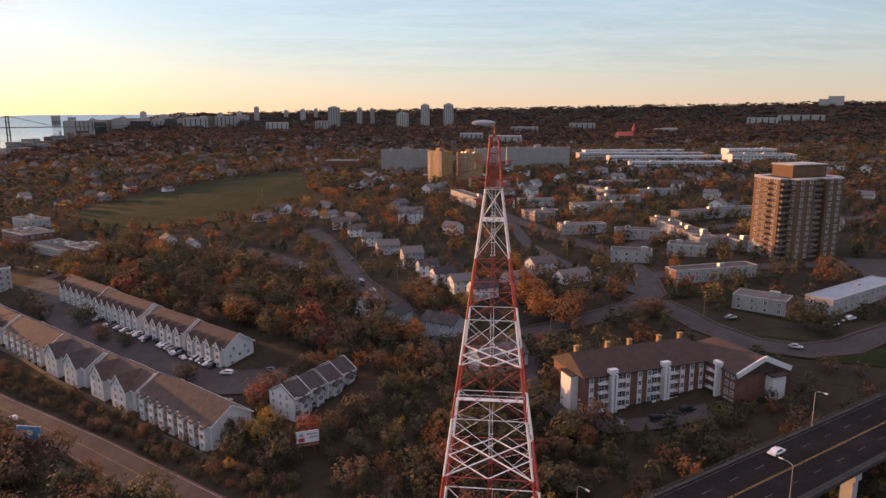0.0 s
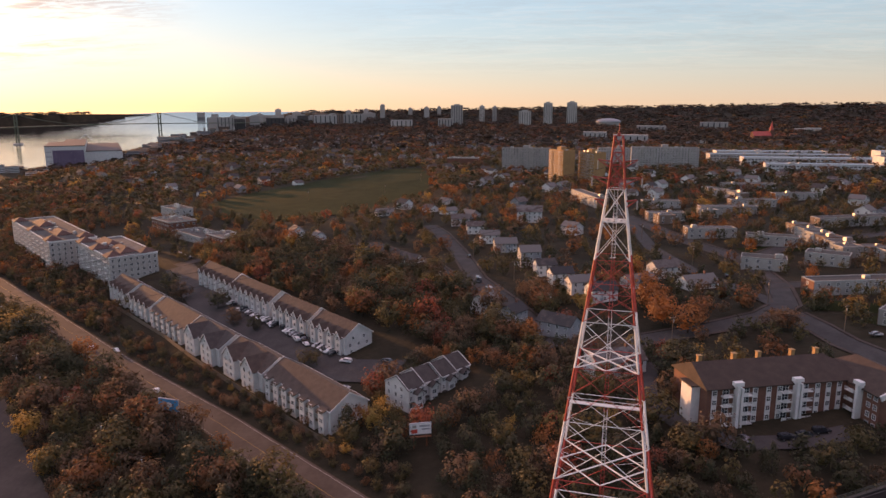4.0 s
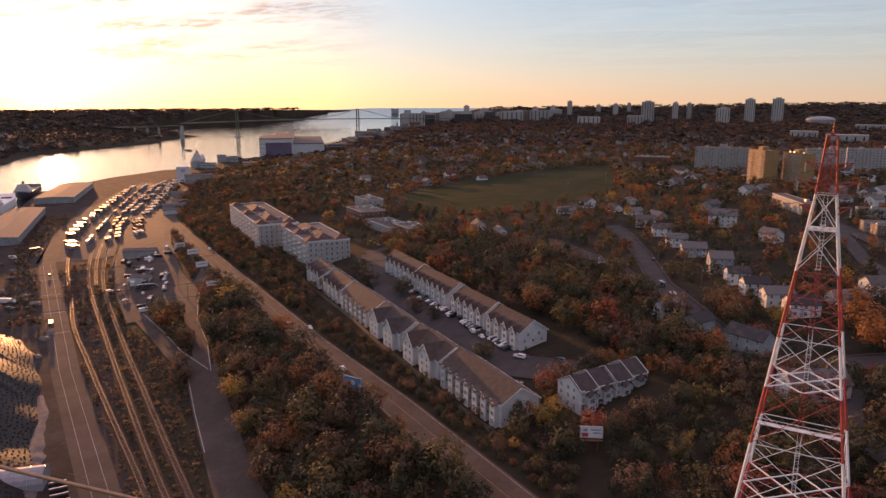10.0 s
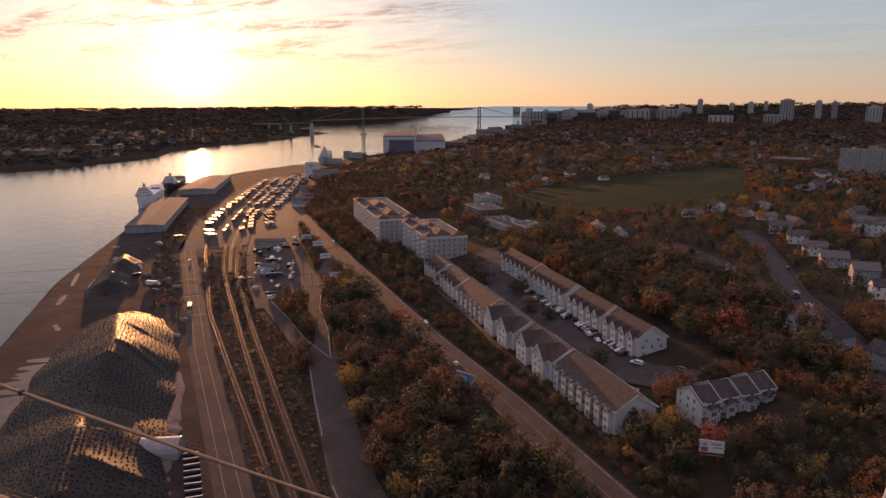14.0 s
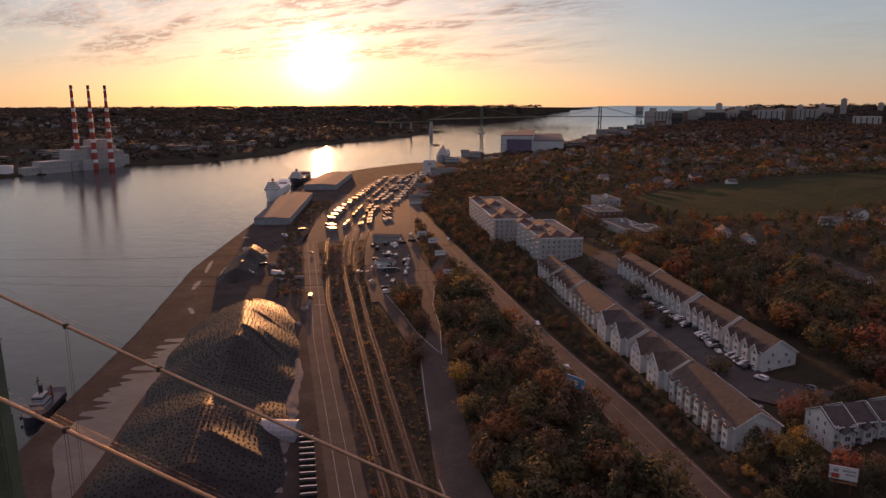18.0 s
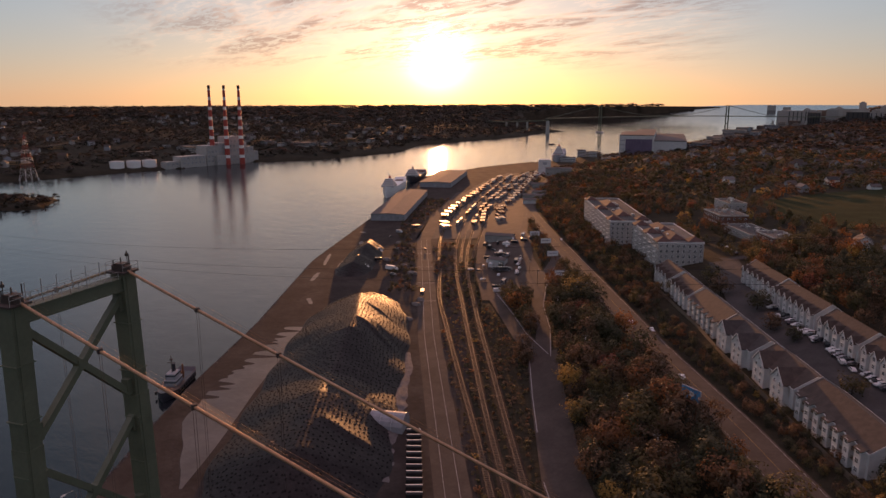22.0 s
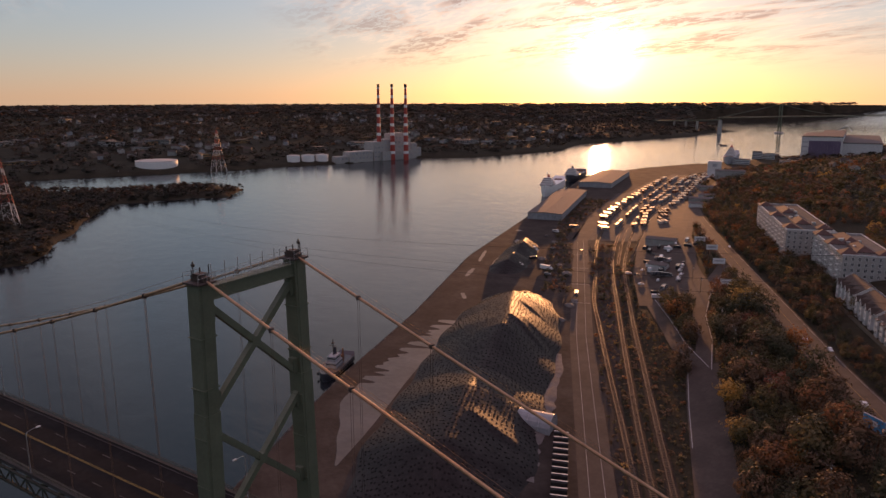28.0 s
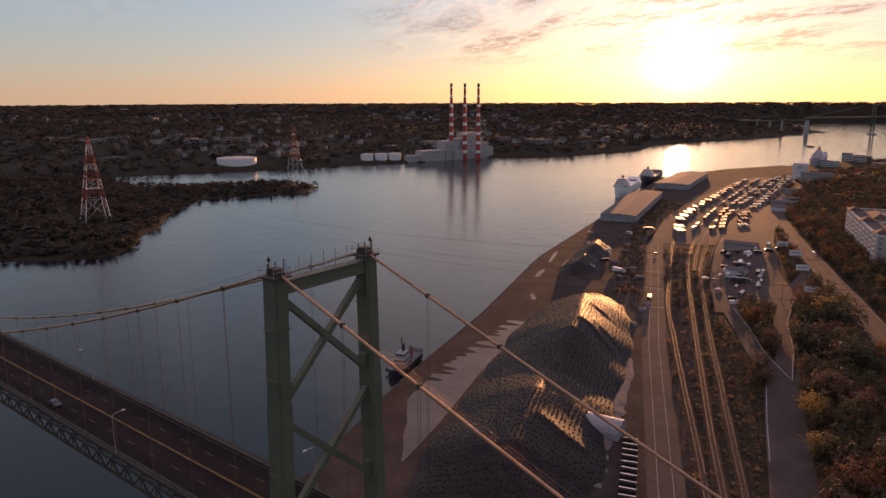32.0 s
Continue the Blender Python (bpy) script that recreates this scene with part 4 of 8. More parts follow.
def salt_heap(a, b, wide, tall, label, spurs=5, seed=1.0, tyres=(70, 16)):
    a, b = Vector((*a, 3.4)), Vector((*b, 3.4))
    heap = thing("covered_heap", (0, 0, 0), 0, label, "heap")
    d = (b - a).normalized()
    n, ln = Vector((d.y, -d.x, 0)), (b - a).length
    NL, NW = 200, 60

    def plan(t):
        """Half the heap's width along its length: blunt towards the bridge, drawn to a point at the far end."""
        return float(np.interp(t, (0, .07, .16, .68, .8, .9, .96, 1), (.55, .85, 1, 1, .9, .7, .45, .1))) * (1 + .03 * math.sin(t * NL * .21))

    def surf(t, w):
        """t along 0..1, w across -1..1"""
        end = max(0, min(1, t * ln / (wide * .62), (1 - t) * ln / (wide * .85)))
        crest = float(np.interp(t, (0, .3, .55, .62, .85, 1), (.05, .03, .14, .15, 0, -.05)))
        off = (w - crest) / (1 - crest if w > crest else 1 + crest)
        prof = max(0, 1 - abs(off) ** 1.2) * end ** .9
        ridge = float(np.interp(t, (0, .2, .3, .39, .46, .55, .61, .70, .80, .87, 1), (.6, .72, .78, .64, .74, .93, .95, .87, .78, .70, .55)))
        bump = .4 * noise.noise(Vector((t * 9 + seed, w * 2.2, seed))) + .14 * noise.noise(Vector((t * 30, w * 7, seed * 2))) + .04 * noise.noise(Vector((t * 90, w * 20, seed * 3)))
        rib = 0.0
        if w > 0:
            for k, (tk, skew, hk) in enumerate(SPURS[:spurs]):
                x = (t - tk - skew * w + .006 * noise.noise(Vector((w * 3, k, seed)))) * ln / wide * 66
                q = math.exp(-(x / 2.2) ** 2) if x < 0 else math.exp(-(x / 7.0) ** 1.3)
                rib += .62 * hk * q * min(1, max(0, w - .12) * 3.2) * (1 - w ** 4)
        return max(0, tall * prof * ridge + (bump * min(1, wide / 60) ** 2 + rib * wide / 90) * min(1, prof * 2.6))

    verts = [a + d * ln * i / NL + n * wide / 2 * (2 * j / NW - 1) * plan(i / NL) + Vector((0, 0, surf(i / NL, 2 * j / NW - 1))) for i in range(NL + 1) for j in range(NW + 1)]
    k = NW + 1
    mesh_ob("sheet_cover", verts, [(i * k + j, i * k + j + 1, (i + 1) * k + j + 1, (i + 1) * k + j) for i in range(NL) for j in range(NW)], M["salt"], heap, smooth=True)
    tv, tf = [], []
    for i in range(tyres[0]):
        for j in range(tyres[1] * 2 + 1):
            t, w = (i + .5 + .3 * rng.uniform(-1, 1)) / tyres[0], (j + .3 * rng.uniform(-1, 1)) / tyres[1] - 1
            h = surf(t, w)
            if h < .6:
                continue
            h2, h3 = surf(min(1, t + .004), w), surf(t, min(1, w + .01))
            ax, ay = (d * ln * .004 + Vector((0, 0, h2 - h))).normalized(), (n * wide / 2 * .01 * plan(t) + Vector((0, 0, h3 - h))).normalized()
            nz = ay.cross(ax).normalized()
            if nz.z < 0:
                nz = -nz
            c, k0 = a + d * ln * t + n * wide / 2 * w * plan(t) + Vector((0, 0, h)), len(tv)
            for r, z in ((.42, 0), (.42, .11), (.22, .12), (.22, .04)):
                tv += [tuple(c + nz * (z + .03) + (ax * math.cos(q) + ay * math.sin(q)) * r) for q in (0, 1.047, 2.094, 3.142, 4.189, 5.236)]
            for r in range(3):
                tf += [(k0 + r * 6 + q, k0 + r * 6 + (q + 1) % 6, k0 + r * 6 + 6 + (q + 1) % 6, k0 + r * 6 + 6 + q) for q in range(6)]
    tagged(mesh_ob("tyres", tv, tf, M["tyre"], heap, "worn tyres holding the sheet down"), kind="stuff")
    take((a.x + b.x) / 2, (a.y + b.y) / 2, ln, wide, math.degrees(math.atan2(d.y, d.x)))
    return heap


salt_heap((-172, 67), (-396, 238), 64, 19.0, "long dark sheet-covered salt heap with tyres", 6, 1.0, (90, 18))
salt_heap((-440, 247), (-534, 327), 28, 11, "smaller dark sheet-covered heap on the quay", 3, 5.0, (36, 8))

# pale salt spilled along the foot of the big heap, widest beside the hut
M["spilled_salt"] = material("spilled_salt", [(.07, .062, .06), (.105, .093, .09), (.15, .135, .13)], .35, .9, bump=.6, bump_scale=2)
SPILL = [(-284, 193, 1.0), (-266, 181, 1.8), (-252, 168, 2.2), (-241, 158, 3.6), (-230, 147, 5.0), (-219, 136, 6.0), (-208, 127, 5.0), (-196, 121, 3.4), (-186, 115, 2.0)]
prev, bm = None, bmesh.new()
for q in range(8 * (len(SPILL) - 1) + 1):
    x, y, w = (float(np.interp(q / 8, range(len(SPILL)), [e[c] for e in SPILL])) for c in range(3))
    w *= 1 + .35 * noise.noise(Vector((q * .37, 3, 1)))
    row = [bm.verts.new((x + .6 * w * c, y + .8 * w * c, 3.56 + .42 * w * max(0, 1 - c * c) * (.5 + .3 * noise.noise(Vector((q * .3, c * 2, 5)))))) for c in (-1.2, -.8, -.4, 0, .4, .8, 1.2)]
    if prev:
        for c in range(6):
            bm.faces.new((prev[c], prev[c + 1], row[c + 1], row[c]))
    prev = row
bmesh.ops.recalc_face_normals(bm, faces=bm.faces)
tagged(part("salt_spill", bm, M["spilled_salt"], smooth=True), "low pale bank of spilled salt at the heap's foot", "salt", kind="structure")

# ---- building kit ----
M["siding_grey"] = material("grey_siding", [(.2, .21, .23), (.29, .3, .32), (.37, .38, .4)], .3, .75, per_object=.3)
M["siding_mixed"] = material("painted_siding", [(.66, .66, .65), (.55, .55, .54), (.36, .4, .44), (.5, .44, .36), (.2, .25, .3), (.7, .69, .67)], .2, .75, per_object=1.4, fine=.1)
M["roof_mixed"] = material("shingle_roof", [(.035, .034, .036), (.07, .06, .055), (.11, .1, .095), (.06, .04, .035), (.13, .125, .12)], .3, .9, bump=.3, bump_scale=3, per_object=1.2, fine=.25)
M["roof_gravel"] = material("roof_gravel", [(.042, .039, .037), (.065, .061, .058), (.1, .094, .09)], .15, .9, bump=.3, bump_scale=2, per_object=.4)
M["roof_blue"] = material("roof_blue", [(.16, .2, .24), (.22, .27, .31), (.28, .33, .37)], .2, .5)
M["roof_red"] = material("roof_red", [(.05, .026, .021), (.075, .04, .033), (.11, .06, .05)], .4, .8, bump=.2)
M["brick_tan"] = material("brick_tan", [(.28, .165, .07), (.35, .21, .09), (.42, .265, .12)], .3, .85, bump=.2, bump_scale=5)
M["brick_orange"] = material("brick_orange", [(.1, .055, .03), (.135, .074, .041), (.17, .095, .054)], .3, .85, bump=.2, bump_scale=5)
M["stucco"] = material("stucco", [(.29, .28, .265), (.36, .35, .33), (.43, .42, .4)], .3, .85)
M["grass"] = material("grass", [(.014, .02, .007), (.022, .029, .011), (.034, .042, .017)], .08, .95, bump=.4, bump_scale=2, spec=.05)
M["row_end"] = material("row_end_brick", [(.14, .1, .078), (.18, .13, .1), (.225, .165, .13)], .3, .85, bump=.2, bump_scale=5, per_object=.3)
M["row_front"] = material("row_front_panel", [(.26, .25, .235), (.33, .32, .3), (.4, .39, .37)], .3, .8, per_object=.3)
M["grey_wall"] = material("grey_wall", [(.24, .23, .22), (.31, .3, .28), (.38, .37, .35)], .3, .85)

_win = {}


def window_mesh(w, h, dark=False):
    """A framed window: casing, sill, bars and a set-back pane; it stands in the x-z plane and faces +y."""
    key = (round(w, 2), round(h, 2), dark)
    if key not in _win:
        bm = bmesh.new()
        f = min(.12, w * .12)
        xs = (-w / 2 - f, -w / 2, -.03, .03, w / 2, w / 2 + f)
        zs = (-f, 0, h * .5 - .03, h * .5 + .03, h, h + f)
        made = {}

        def v(x, y, z):
            k = (round(x, 4), round(y, 4), round(z, 4))
            if k not in made:
                made[k] = bm.verts.new((x, y, z))
            return made[k]

        def face(pts, mi):
            bm.faces.new([v(*p) for p in pts]).material_index = mi

        front, back = (.1, .02) if not dark else (.05, .02)
        for i in range(5):
            for j in range(5):
                x0, x1, z0, z1 = xs[i], xs[i + 1], zs[j], zs[j + 1]
                if i in (1, 3) and j in (1, 3):
                    face(((x1, back, z0), (x0, back, z0), (x0, back, z1), (x1, back, z1)), 1)
                    for p, q in (((x0, z0), (x1, z0)), ((x1, z0), (x1, z1)), ((x1, z1), (x0, z1)), ((x0, z1), (x0, z0))):
                        face(((p[0], front, p[1]), (p[0], back, p[1]), (q[0], back, q[1]), (q[0], front, q[1])), 0)
                else:
                    face(((x1, front, z0), (x0, front, z0), (x0, front, z1), (x1, front, z1)), 0)
        rim = [(xs[0], zs[0]), (xs[5], zs[0]), (xs[5], zs[5]), (xs[0], zs[5])]
        for line in ([(x, zs[0]) for x in xs], [(xs[5], z) for z in zs], [(x, zs[5]) for x in xs[::-1]], [(xs[0], z) for z in zs[::-1]]):
            for p, q in zip(line, line[1:]):
                face(((p[0], front, p[1]), (q[0], front, q[1]), (q[0], -.05, q[1]), (p[0], -.05, p[1])), 0)
        me = bpy.data.meshes.new("window")
        bm.to_mesh(me)
        bm.free()
        me.materials.append(M["trim"])
        me.materials.append(M["glass"])
        _win[key] = me
    return _win[key]


def add_window(parent, w, h, x, y, z, turn, name="window"):
    ob = new(name, window_mesh(w, h))
    ob.parent = parent
    ob.matrix_local = pose(x, y, z, 0, 0, turn)
    return ob


def face_windows(parent, length, y, turn, floors, fh, win, z0=.9, mid=(0, 0), skip=None):
    """Rows of windows over one wall, the wall's middle at mid and facing the turned +y."""
    ww, wh, gap = win
    n = max(1, int((length - .8) / gap))
    c, s = math.cos(radians(turn)), math.sin(radians(turn))
    for fl in range(floors):
        for i in range(n):
            if skip and skip(fl, i, n):
                continue
            x = (i - (n - 1) / 2) * (length / n)
            add_window(parent, ww, wh, mid[0] + c * x - s * y, mid[1] + s * x + c * y, z0 + fl * fh, turn)


def gable_roof(bm, w, d, z, rise, over=.45, th=.22, hip=0.0):
    """A ridge along x with thick slopes; hip: how far the ridge ends draw in."""
    x, y = w / 2 + over, d / 2 + over
    lo = z - over * rise / (d / 2)
    e = [(-x, -y, lo), (x, -y, lo), (x, y, lo), (-x, y, lo)]
    r = [(-x + hip, 0, z + rise), (x - hip, 0, z + rise)]
    top = [bm.verts.new(p) for p in e + r]
    bot = [bm.verts.new((p[0], p[1], p[2] - th)) for p in e + r]
    for f in ((0, 1, 5, 4), (2, 3, 4, 5)):
        bm.faces.new([top[i] for i in f])
        bm.faces.new([bot[i] for i in f][::-1])
    if hip:
        for f in ((1, 2, 5), (3, 0, 4)):
            bm.faces.new([top[i] for i in f])
            bm.faces.new([bot[i] for i in f][::-1])
        rim = ((0, 1), (1, 2), (2, 3), (3, 0))
    else:
        rim = ((0, 1), (1, 5), (5, 2), (2, 3), (3, 4), (4, 0))
    for a, b in rim:
        bm.faces.new((top[b], top[a], bot[a], bot[b]))


def gable_walls(bm, w, d, h, rise, down=3.0, gable=True):
    box(bm, -w / 2, -d / 2, -down, w / 2, d / 2, h)
    if gable:
        for k in (-1, 1):
            vs = [bm.verts.new((k * w / 2, y, z)) for y, z in ((-d / 2, h), (d / 2, h), (0, h + rise - .12))]
            vs2 = [bm.verts.new((k * (w / 2 - .2), v.co.y, v.co.z)) for v in vs]
            bm.faces.new(vs if k > 0 else vs[::-1])
            bm.faces.new(vs2[::-1] if k > 0 else vs2)


def house(x, y, turn, w=11.0, d=8.0, floors=2, wall="siding_mixed", roof="roof_mixed", rise=None, wins=True, label="", hip=0.0, group="town houses", chimney=False, porch=False, name="house", win=(1.0, 1.3, 2.9), z=None, fh=2.7):
    z = ground_at(x, y) if z is None else z
    h = floors * fh + .3
    rise = d * .32 if rise is None else rise
    ob = thing(name, (x, y, z), turn, label or "small wooden house with a shingled gable roof", "house", group)
    bm = bmesh.new()
    gable_walls(bm, w, d, h, rise, gable=not hip)
    wl_ = part("wall", bm, M[wall], ob)
    bm = bmesh.new()
    gable_roof(bm, w, d, h, rise, hip=hip)
    rf_ = part("roof", bm, M[roof], ob)
    if wins:
        for t, ln, off in ((0, w, d / 2), (180, w, d / 2), (90, d, w / 2), (270, d, w / 2)):
            wy = math.cos(radians(t + turn)) * y - math.sin(radians(t + turn)) * x
            if wy > 0:
                continue
            face_windows(ob, ln, off, t, floors, fh, win, 1.0)
    if chimney:
        bm = bmesh.new()
        box(bm, w * .2, -.4, h + rise * .4, w * .2 + .7, .4, h + rise + 1.0)
        box(bm, w * .2 - .08, -.48, h + rise + 1.0, w * .2 + .78, .48, h + rise + 1.12)
        part("chimney", bm, M["brick"], rf_)
    if porch:
        bm = bmesh.new()
        box(bm, -w * .2, d / 2, 0, w * .2, d / 2 + 1.8, .35)
        for k in (-1, 1):
            bar(bm, (k * w * .18, d / 2 + 1.7, .3), (k * w * .18, d / 2 + 1.7, 2.6), .16)
        box(bm, -w * .22, d / 2, 2.6, w * .22, d / 2 + 2.0, 2.78)
        part("porch", bm, M["trim"], ob)
        bm = bmesh.new()
        box(bm, -.5, d / 2, .35, .5, d / 2 + .06, 2.45)
        part("door", bm, M["brick"], ob, "dark red front door")
    take(x, y, w + 3, d + 3, turn)
    return ob


def flat_block(x, y, turn, w, d, floors, fh=2.9, wall="stucco", roof="roof_gravel", label="", category="building", group="", win=(1.3, 1.4, 3.2), faces="fblr", units=2, z=None, name="apartment_block", parapet=.6, band=None, down=4.0, end_wall=None):
    z = ground_at(x, y) if z is None else z
    h = floors * fh + .4
    ob = thing(name, (x, y, z), turn, label, category, group)
    bm = bmesh.new()
    box(bm, -w / 2, -d / 2, -down, w / 2, d / 2, h)
    part("wall", bm, M[wall], ob)
    if end_wall:
        for k in (-1, 1):
            bm = bmesh.new()
            box(bm, k * (w / 2 + .06) - .06, -d / 2 - .05, -down, k * (w / 2 + .06) + .06, d / 2 + .05, h)
            part("end_wall", bm, M[end_wall], ob)
    bm = bmesh.new()
    box(bm, -w / 2 + .3, -d / 2 + .3, h, w / 2 - .3, d / 2 - .3, h + .12)
    rf_ = part("roof", bm, M[roof], ob)
    bm = bmesh.new()
    for x0, y0, x1, y1 in ((-w / 2 - .12, -d / 2 - .12, w / 2 + .12, -d / 2 + .3), (-w / 2 - .12, d / 2 - .3, w / 2 + .12, d / 2 + .12), (-w / 2 - .12, -d / 2 + .3, -w / 2 + .3, d / 2 - .3), (w / 2 - .3, -d / 2 + .3, w / 2 + .12, d / 2 - .3)):
        box(bm, x0, y0, h - .25, x1, y1, h + parapet)
    part("parapet", bm, M[band or wall], ob)
    r = random.Random(int(abs(x * 13 + y * 7)))
    for i in range(units):
        bm = bmesh.new()
        ux, uy, us = r.uniform(-.35, .35) * w, r.uniform(-.25, .25) * d, r.uniform(.8, 2.0)
        box(bm, ux - us, uy - us * .7, h + .1, ux + us, uy + us * .7, h + .1 + us)
        box(bm, ux - us * .6, uy - us * .4, h + .1 + us, ux + us * .6, uy + us * .4, h + .3 + us)
        part("rooftop_unit", bm, M["galvanised"], rf_)
    for key, t, ln, off in (("f", 0, w, d / 2), ("b", 180, w, d / 2), ("l", 90, d, w / 2), ("r", 270, d, w / 2)):
        if key in faces:
            face_windows(ob, ln, off + (.12 if end_wall and key in "lr" else 0), t, floors, fh, win, 1.0)
    take(x, y, w + 3, d + 3, turn)
    return ob


_car = {}


def car(x, y, turn, kind="car", label="parked car with dark windows", z=None, group="parked cars"):
    z = (ground_at(x, y) + .45) if z is None else z
    ln, wd, ht = {"car": (4.5, 1.8, 1.45), "suv": (4.8, 1.9, 1.75), "van": (6.2, 2.1, 2.7), "truck": (10.5, 2.5, 3.4)}[kind]
    if kind not in _car:
        prof = {"car": [(-.5, .3), (-.5, .62), (-.47, .7), (-.36, .72), (-.25, 1), (.1, 1), (.24, .7), (.46, .6), (.5, .48), (.5, .3)],
                "suv": [(-.5, .28), (-.5, .65), (-.47, .98), (-.4, 1), (.12, 1), (.24, .68), (.46, .62), (.5, .5), (.5, .28)],
                "van": [(-.5, .2), (-.5, .97), (-.47, 1), (.28, 1), (.36, .96), (.42, .58), (.49, .48), (.5, .2)],
                "truck": [(-.5, .22), (-.5, 1), (.26, 1), (.26, .3), (.28, .3), (.28, .78), (.42, .78), (.45, .5), (.5, .46), (.5, .18)]}[kind]
        bm = bmesh.new()
        sides = []
        for k in (-1, 1):
            sides.append([bm.verts.new((px * ln, k * wd / 2 * (1 if pz < .68 or kind in ("van", "truck") else .84), pz * ht)) for px, pz in prof])
        n = len(prof)
        for i in range(n):
            bm.faces.new((sides[0][i], sides[0][(i + 1) % n], sides[1][(i + 1) % n], sides[1][i]))
        bm.faces.new(sides[0][::-1])
        bm.faces.new(sides[1])
        bmesh.ops.recalc_face_normals(bm, faces=bm.faces)
        body = bpy.data.meshes.new("body")
        bm.to_mesh(body)
        bm.free()
        body.materials.append(M["car_paint"])
        bm = bmesh.new()
        z0, z1 = (.7, .95) if kind in ("car", "suv") else (.62, .85)
        x0, x1 = {"car": (-.27, .14), "suv": (-.42, .15), "van": (.1, .34), "truck": (.3, .4)}[kind]
        box(bm, x0 * ln, -wd * .465, z0 * ht, x1 * ln, wd * .465, z1 * ht)
        glass = bpy.data.meshes.new("windows")
        bm.to_mesh(glass)
        bm.free()
        glass.materials.append(M["glass"])
        bm = bmesh.new()
        mm = Matrix.Rotation(math.pi / 2, 4, "X")
        tube(bm, 0, 0, -.11, .11, .33, .33, 12)
        tube(bm, 0, 0, -.125, .125, .19, .19, 8, 1)
        bm.transform(mm)
        wheel = bpy.data.meshes.new("wheel")
        bm.to_mesh(wheel)
        bm.free()
        wheel.materials.append(M["black"])
        wheel.materials.append(M["galvanised"])
        _car[kind] = body, glass, wheel
    ob = thing({"car": "car", "suv": "car", "van": "camper_van", "truck": "truck"}[kind], (x, y, z), turn, label, "car" if kind in ("car", "suv") else kind, group)
    body, glass, wheel = _car[kind]
    for nm, me in (("body", body), ("window_band", glass)):
        o = new(nm, me)
        o.parent = ob
    for a in (-.31, .31):
        for k in (-1, 1):
            o = new("wheel", wheel)
            o.parent = ob
            o.location = (a * ln, k * wd * .45, .33)
    return ob

# ---- streets, lots and the playing field ----
def su(s, u):
    return RX - .803 * s + .596 * u, RY + .596 * s + .803 * u


STREETS = [([(-5, 270), (-10, 282), (-22, 310), (-42, 350), (-62, 414), (-82, 471), (-96, 500)], 8),
           ([(-5, 262), (20, 254), (32, 262), (58, 272), (79, 283), (92, 300), (98, 334), (97, 388), (70, 450), (40, 560)], 9),
           ([(90, 286), (99, 256), (109, 239), (124, 231), (140, 233), (161, 246), (200, 270), (300, 330)], 9),
           ([(-21, 294), (-32, 312), (-69, 377), (-120, 432), (-200, 440), (-236, 395)], 7),
           ([(98, 334), (150, 345), (215, 352), (330, 380)], 8), ([(97, 388), (140, 440), (200, 470), (320, 500)], 8)]
for pts, w in STREETS:
    ribbon("road_street", pts, w, M["asphalt"], .3, label="grey asphalt street through the houses")
    take_line(pts, w + 3)
    for k in (-1, 1):
        ribbon("pavement", pts, 1.4, M["asphalt_light"], .42, 1, offset=k * (w / 2 + 1.0), label="pale concrete pavement beside the street", category="pavement")
DRIVE = [(31, 240), (28, 222), (28, 210), (36, 197), (48, 188), (65, 190), (80, 196)]
ribbon("road_drive", DRIVE, 7, M["asphalt"], .5, label="asphalt drive round the brick apartment house")
take_line(DRIVE, 9)
PARK = [(-58, 240), (-80, 244), (-100, 258), (-130, 284), (-178, 325), (-232, 392)]
ribbon("road_court", PARK, 17, M["asphalt"], .4, 5, label="parking court between the townhouse rows", category="car park")
take_line(PARK, 18)
STREET_B = [(88, 299), (77, 333), (65, 366), (52, 421), (48, 486), (40, 560)]
ribbon("road_street", STREET_B, 8, M["asphalt"], .4, 4, label="grey residential street between the row houses")
take_line(STREET_B, 9)
ribbon("road_carpark", [(205, 345), (250, 330)], 46, M["asphalt"], .35, 6, label="dark asphalt roof deck and car park", category="car park")
take_line([(205, 345), (250, 330)], 40)
FIELD = [(-284, 545), (-215, 520), (-175, 560), (-150, 640), (-140, 722), (-160, 850), (-205, 1010), (-245, 1000), (-290, 860), (-330, 720), (-330, 610)]
fb = bmesh.new()
cx, cy = sum(p[0] for p in FIELD) / len(FIELD), sum(p[1] for p in FIELD) / len(FIELD)
rings = [[fb.verts.new((cx + (x - cx) * k / 10, cy + (y - cy) * k / 10, ground_at(cx + (x - cx) * k / 10, cy + (y - cy) * k / 10) + .5)) for x, y in FIELD] for k in range(1, 11)]
for a, b in zip(rings, rings[1:]):
    for i in range(len(FIELD)):
        j = (i + 1) % len(FIELD)
        fb.faces.new((a[i], a[j], b[j], b[i]))
fb.faces.new(rings[0])
bmesh.ops.recalc_face_normals(fb, faces=fb.faces)
tagged(part("playing_field", fb, M["grass"]), "mown green playing field among autumn trees", "field", kind="structure")
for a, b in zip(FIELD, FIELD[1:] + FIELD[:1]):
    take((a[0] + b[0]) / 2 * .5 + cx * .5, (a[1] + b[1]) / 2 * .5 + cy * .5, 60, 90, 100)
for pts in ([(112, 330), (150, 345)], [(100, 410), (130, 420), (160, 440)], [(118, 285), (140, 262)], [(112, 238), (150, 222), (205, 250)], [(150, 290), (120, 300), (100, 300)]):
    ribbon("lawn", pts, 16, M["grass"], .25, 3, label="short green lawn by the street", category="lawn")

